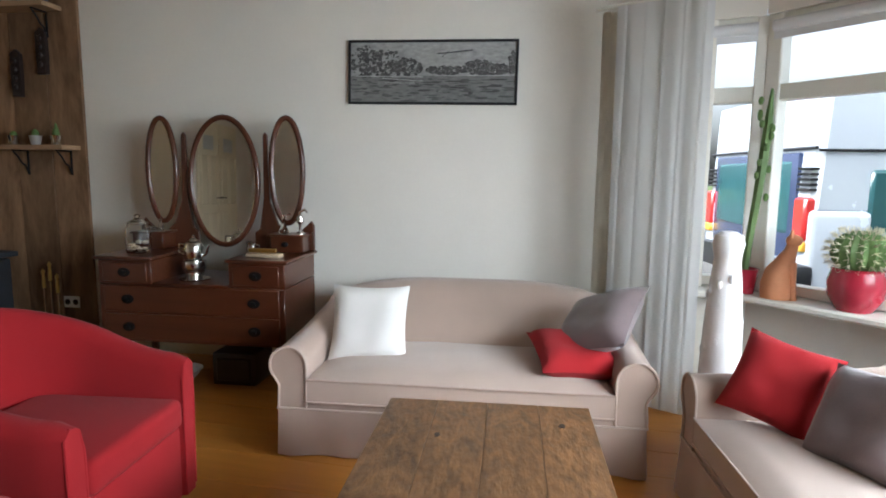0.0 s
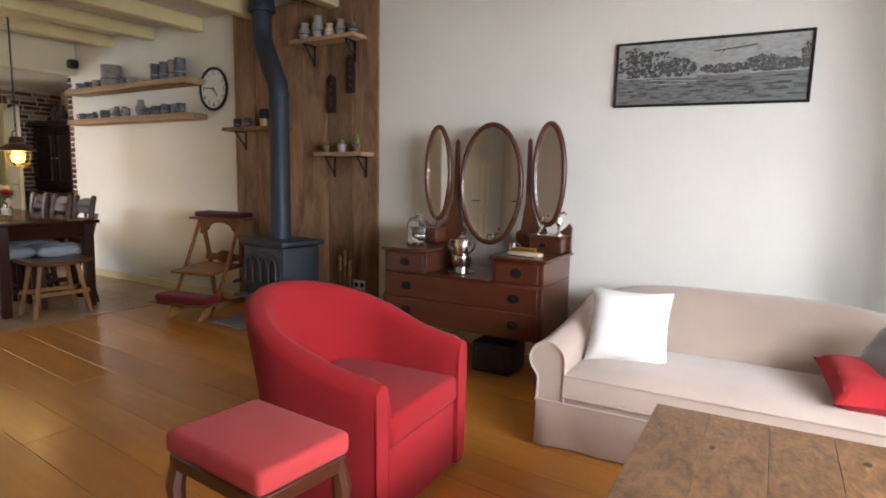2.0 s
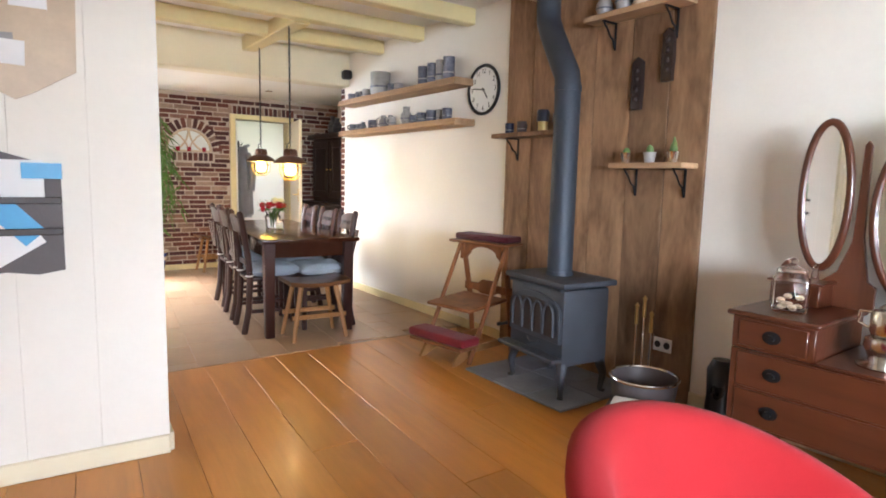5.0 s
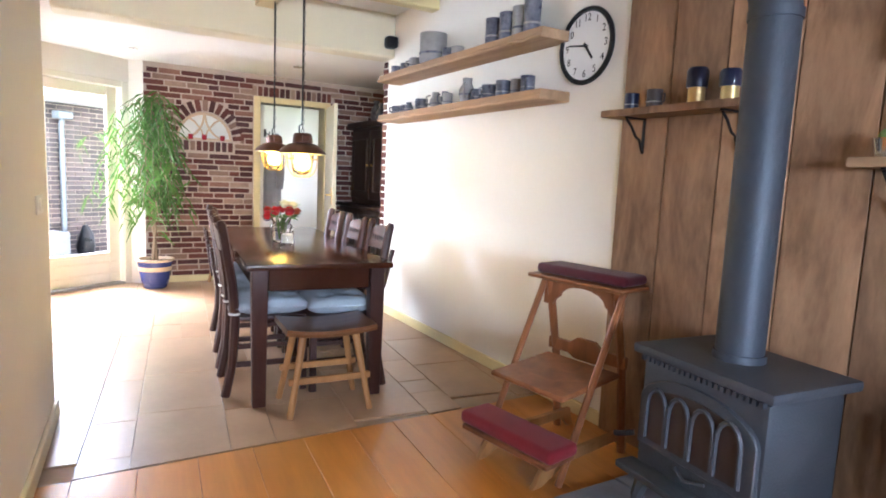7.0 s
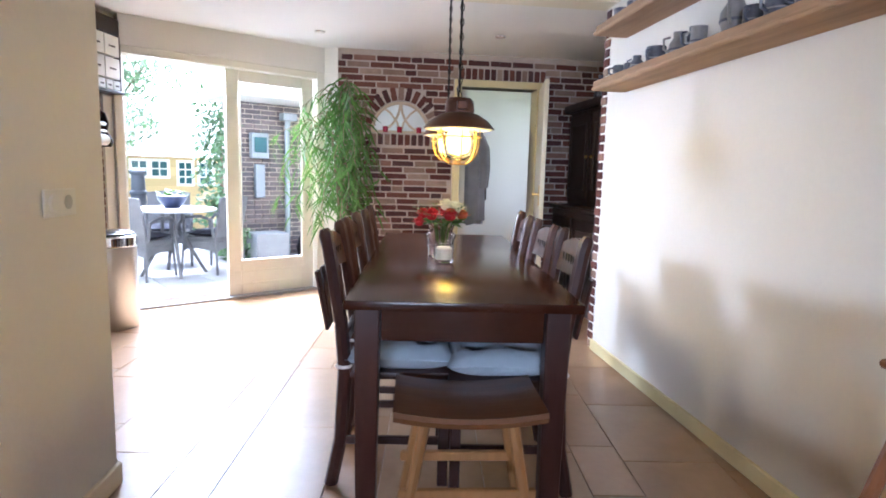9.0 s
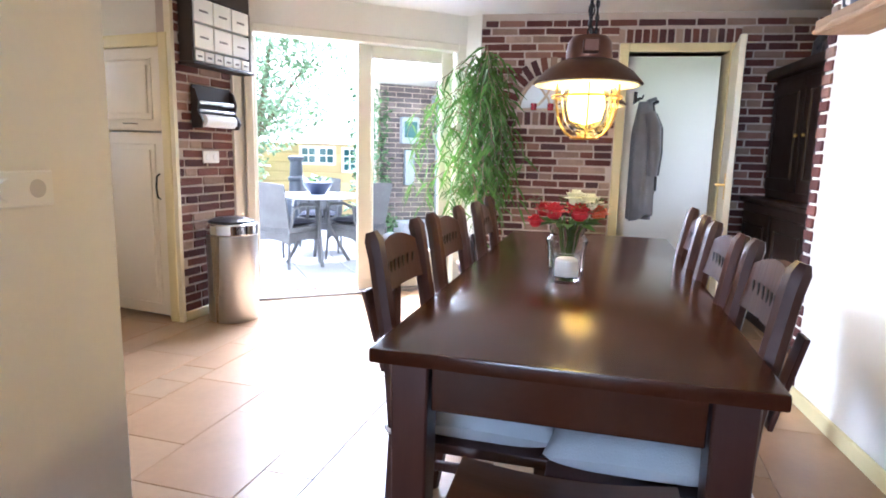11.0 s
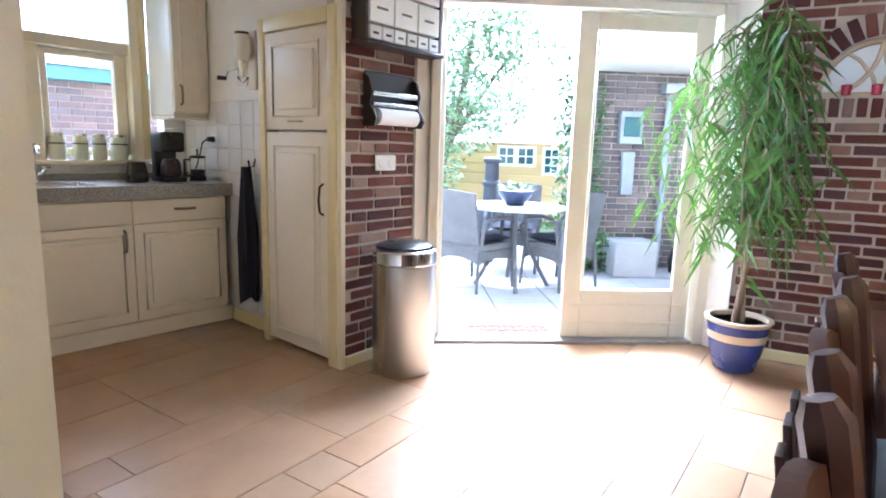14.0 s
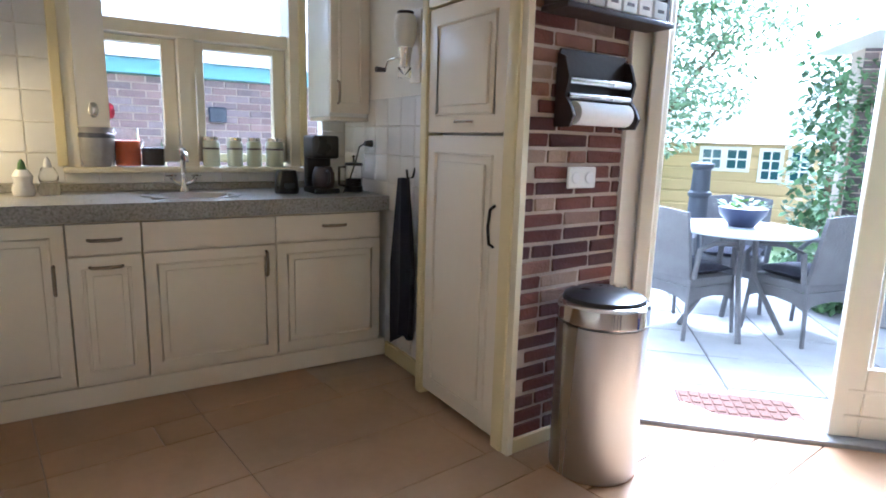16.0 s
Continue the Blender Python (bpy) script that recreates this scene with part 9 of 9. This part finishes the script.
def lay_tile(x, y, w, d):
    m = pose(-5.083, 1.80, random.uniform(-0.0012, 0.0), 0, 0, TILE_TURN) @ pose(x + w / 2, y + d / 2, 0)
    c = m @ Vector((0, 0, 0))
    if c.x < -9.5 or c.x > -4.9 or c.y > 4.75 or c.y < -2.1:
        return
    side = (c.x - DA[0]) * (DB[1] - DA[1]) - (c.y - DA[1]) * (DB[0] - DA[0])
    if (side < -0.25 and c.y < 1.9) or (c.x > -5.5 and c.y < 1.15) or (c.y > W + 0.1 and c.x > -7.3):
        return
    corners = [m @ Vector((sx * w / 2, sy * d / 2, 0)) for sx, sy in ((-1, -1), (1, -1), (1, 1), (-1, 1))]
    if max(p.x for p in corners) > -5.083:
        poly = clip_left([(p.x, p.y) for p in corners], -5.084)
        if len(poly) < 3 or max(p[0] for p in poly) - min(p[0] for p in poly) < 0.03:
            return
        mx, my = sum(p[0] for p in poly) / len(poly), sum(p[1] for p in poly) / len(poly)
        b = BM()
        prism(b, [((p[0] - mx) * 0.993, (p[1] - my) * 0.993) for p in poly], pose(0, 0, -0.014), 0.014)
        o = new("floor_tile", finish("floor_tile", b, TILE, 0))
        o.matrix_basis = pose(mx, my, m.translation.z)
    else:
        if (w, d) not in tile_store:
            tile_store[w, d] = tile_mesh(w, d)
        o = new("floor_tile", tile_store[w, d])
        o.matrix_basis = m
    o.parent = fk


# courses of 0.4 and 0.2 m, with tiles of four sizes
random.seed(41)
course_y, course = -4.36, 0
while course_y < 3.4:
    deep = (0.4, 0.4, 0.2, 0.4, 0.2)[course % 5]
    tx = -4.9 - random.choice((0.0, 0.13, 0.27, 0.4))
    while tx < 0.5:
        wide = random.choice((0.6, 0.6, 0.4, 0.8)) if deep == 0.4 else random.choice((0.4, 0.6, 0.2))
        if deep == 0.4 and wide == 0.4 and random.random() < 0.4:
            lay_tile(tx, course_y, 0.4, 0.2)
            lay_tile(tx, course_y + 0.2, 0.4, 0.2)
        else:
            lay_tile(tx, course_y, wide, deep)
        tx += wide
    course_y += deep
    course += 1

# bricks: three lengths, slightly uneven
def brick_mesh(L, H, k):
    b = BM()
    box(b, (-L / 2, -0.012, -H / 2), (L / 2, 0.006, H / 2), 0.004)
    for v in b.verts:
        if v.co.y > 0:
            v.co += Vector((random.uniform(-0.003, 0.003), random.uniform(-0.004, 0.002), random.uniform(-0.002, 0.002)))
    return finish("brick", b, BRICK, 0)


BH, BL, JT = 0.047, 0.202, 0.0135
variants = {}


def lay_brick(parent, m, L, H=BH):
    key = (round(L, 2), round(H, 3))
    if key not in variants:
        variants[key] = [brick_mesh(key[0], key[1], k) for k in range(3)]
    o = new("brick", random.choice(variants[key]))
    o.parent = parent
    o.matrix_basis = m
    return o


def lay_wall(parent, m, L, z1, blocked):
    """Courses over a face: m's x runs along it and its y points into the room."""
    z, r_ = 0.03, 0
    while z + BH / 2 < z1:
        x = -random.choice((0.0, 0.055, 0.11, 0.15))
        while x < L:
            full = BL if random.random() < 0.8 else BL / 2 - 0.005
            a, c = max(0.0, x), min(L, x + full)
            for lo, hi, f0, f1 in blocked:
                if f0 - BH / 2 < z < f1 + BH / 2:
                    if lo < a < hi:
                        a = min(hi, c)
                    if lo < c < hi:
                        c = max(lo, a)
                    if a <= lo and c >= hi:
                        c = lo
            if c - a > 0.035:
                lay_brick(parent, m @ pose((a + c) / 2, 0.0, z, random.uniform(-0.8, 0.8), random.uniform(-0.7, 0.7)), c - a)
            x += full + JT
        z += BH + JT
        r_ += 1


WB = pose(XB - 0.010, 4.62, 0, 0, 0, -90)      # x runs to -y, y into the room
LW = 4.62 - 1.945
blk = [(4.62 - 3.94, 4.62 - 3.04, -0.1, 2.155), (4.62 - 2.91, 4.62 - 2.18, 1.52, 1.70), (4.62 - 2.86, 4.62 - 2.23, 1.70, 1.82), (4.62 - 2.78, 4.62 - 2.31, 1.82, 1.89), (4.62 - 2.83, 4.62 - 2.26, 1.41, 1.52)]
lay_wall(brick_wall, WB, LW, LOW_Z, blk)
# arch of voussoirs, sill of upright bricks, soldier course over the door
for k in range(15):
    a = math.pi * (k + 0.5) / 15
    yy_, zz_ = 2.545 - 0.345 * math.cos(a), 1.53 + 0.365 * math.sin(a)
    lay_brick(brick_wall, pose(XB - 0.008, yy_, zz_, 0, 0, -90) @ pose(0, 0, 0, 0, -math.degrees(a) + 180, 0), 0.115, 0.050)
for k in range(9):
    lay_brick(brick_wall, pose(XB - 0.008, 2.29 + 0.064 * k, 1.465, 0, 0, -90) @ pose(0, 0, 0, 0, 90, 0), 0.105)
for k in range(15):
    lay_brick(brick_wall, pose(XB - 0.008, 3.06 + 0.0612 * k, 2.107, 0, 0, -90) @ pose(0, 0, 0, 0, 90, 0), 0.095)
lay_wall(brick_pier, CM @ pose(0.002, -0.012, 0), CL - 0.004, LOW_Z, [])
# toothed brick edge at the end of the long wall
we = bpy.data.objects["wall_recess_side"]
for k in range(37):
    lay_brick(we, pose(-7.411, W - 0.004, 0.03 + k * (BH + JT), 0, 0, 180), 0.085 if k % 2 else 0.07)

# white tiles round the worktop
wk = bpy.data.objects["wall_kitchen_window"]
wt_b = BM()
box(wt_b, (-0.0735, -0.0035, -0.0735), (0.0735, 0.004, 0.0735), 0.003)
wt_me = finish("wall_tile", wt_b, WALLTILE, 0)
wl_b = BM()
box(wl_b, (-0.0735, -0.0035, -0.026), (0.0735, 0.004, 0.026), 0.003)
wl_me = finish("wall_tile", wl_b, WALLTILE, 0)
for i in range(16):
    u = -0.045 + 0.075 + 0.15 * i
    for k in range(8):
        z = 1.04 + 0.15 * k
        if 0.17 < u < 1.50 or (u < 0.25 and z > 1.36) or u > 2.3:
            continue
        o = new("wall_tile", wt_me)
        o.parent = wk
        o.matrix_basis = KM @ pose(u, -0.6165, z)
    if 0.17 < u < 1.50:
        o = new("wall_tile", wl_me)
        o.parent = wk
        o.matrix_basis = KM @ pose(u, -0.6165, 0.99)
ws = wall_cup_ob
for i in range(7):
    v = -0.61 + 0.075 + 0.15 * i
    for k in range(9):
        z = 0.17 + 0.15 * k
        if v < 0.02 and z < 0.95:
            continue
        if v > 0.44 or z > 1.44:
            continue
        o = new("wall_tile", wt_me)
        o.parent = ws
        o.matrix_basis = KM @ pose(-0.0455, v, z, 0, 0, -90)
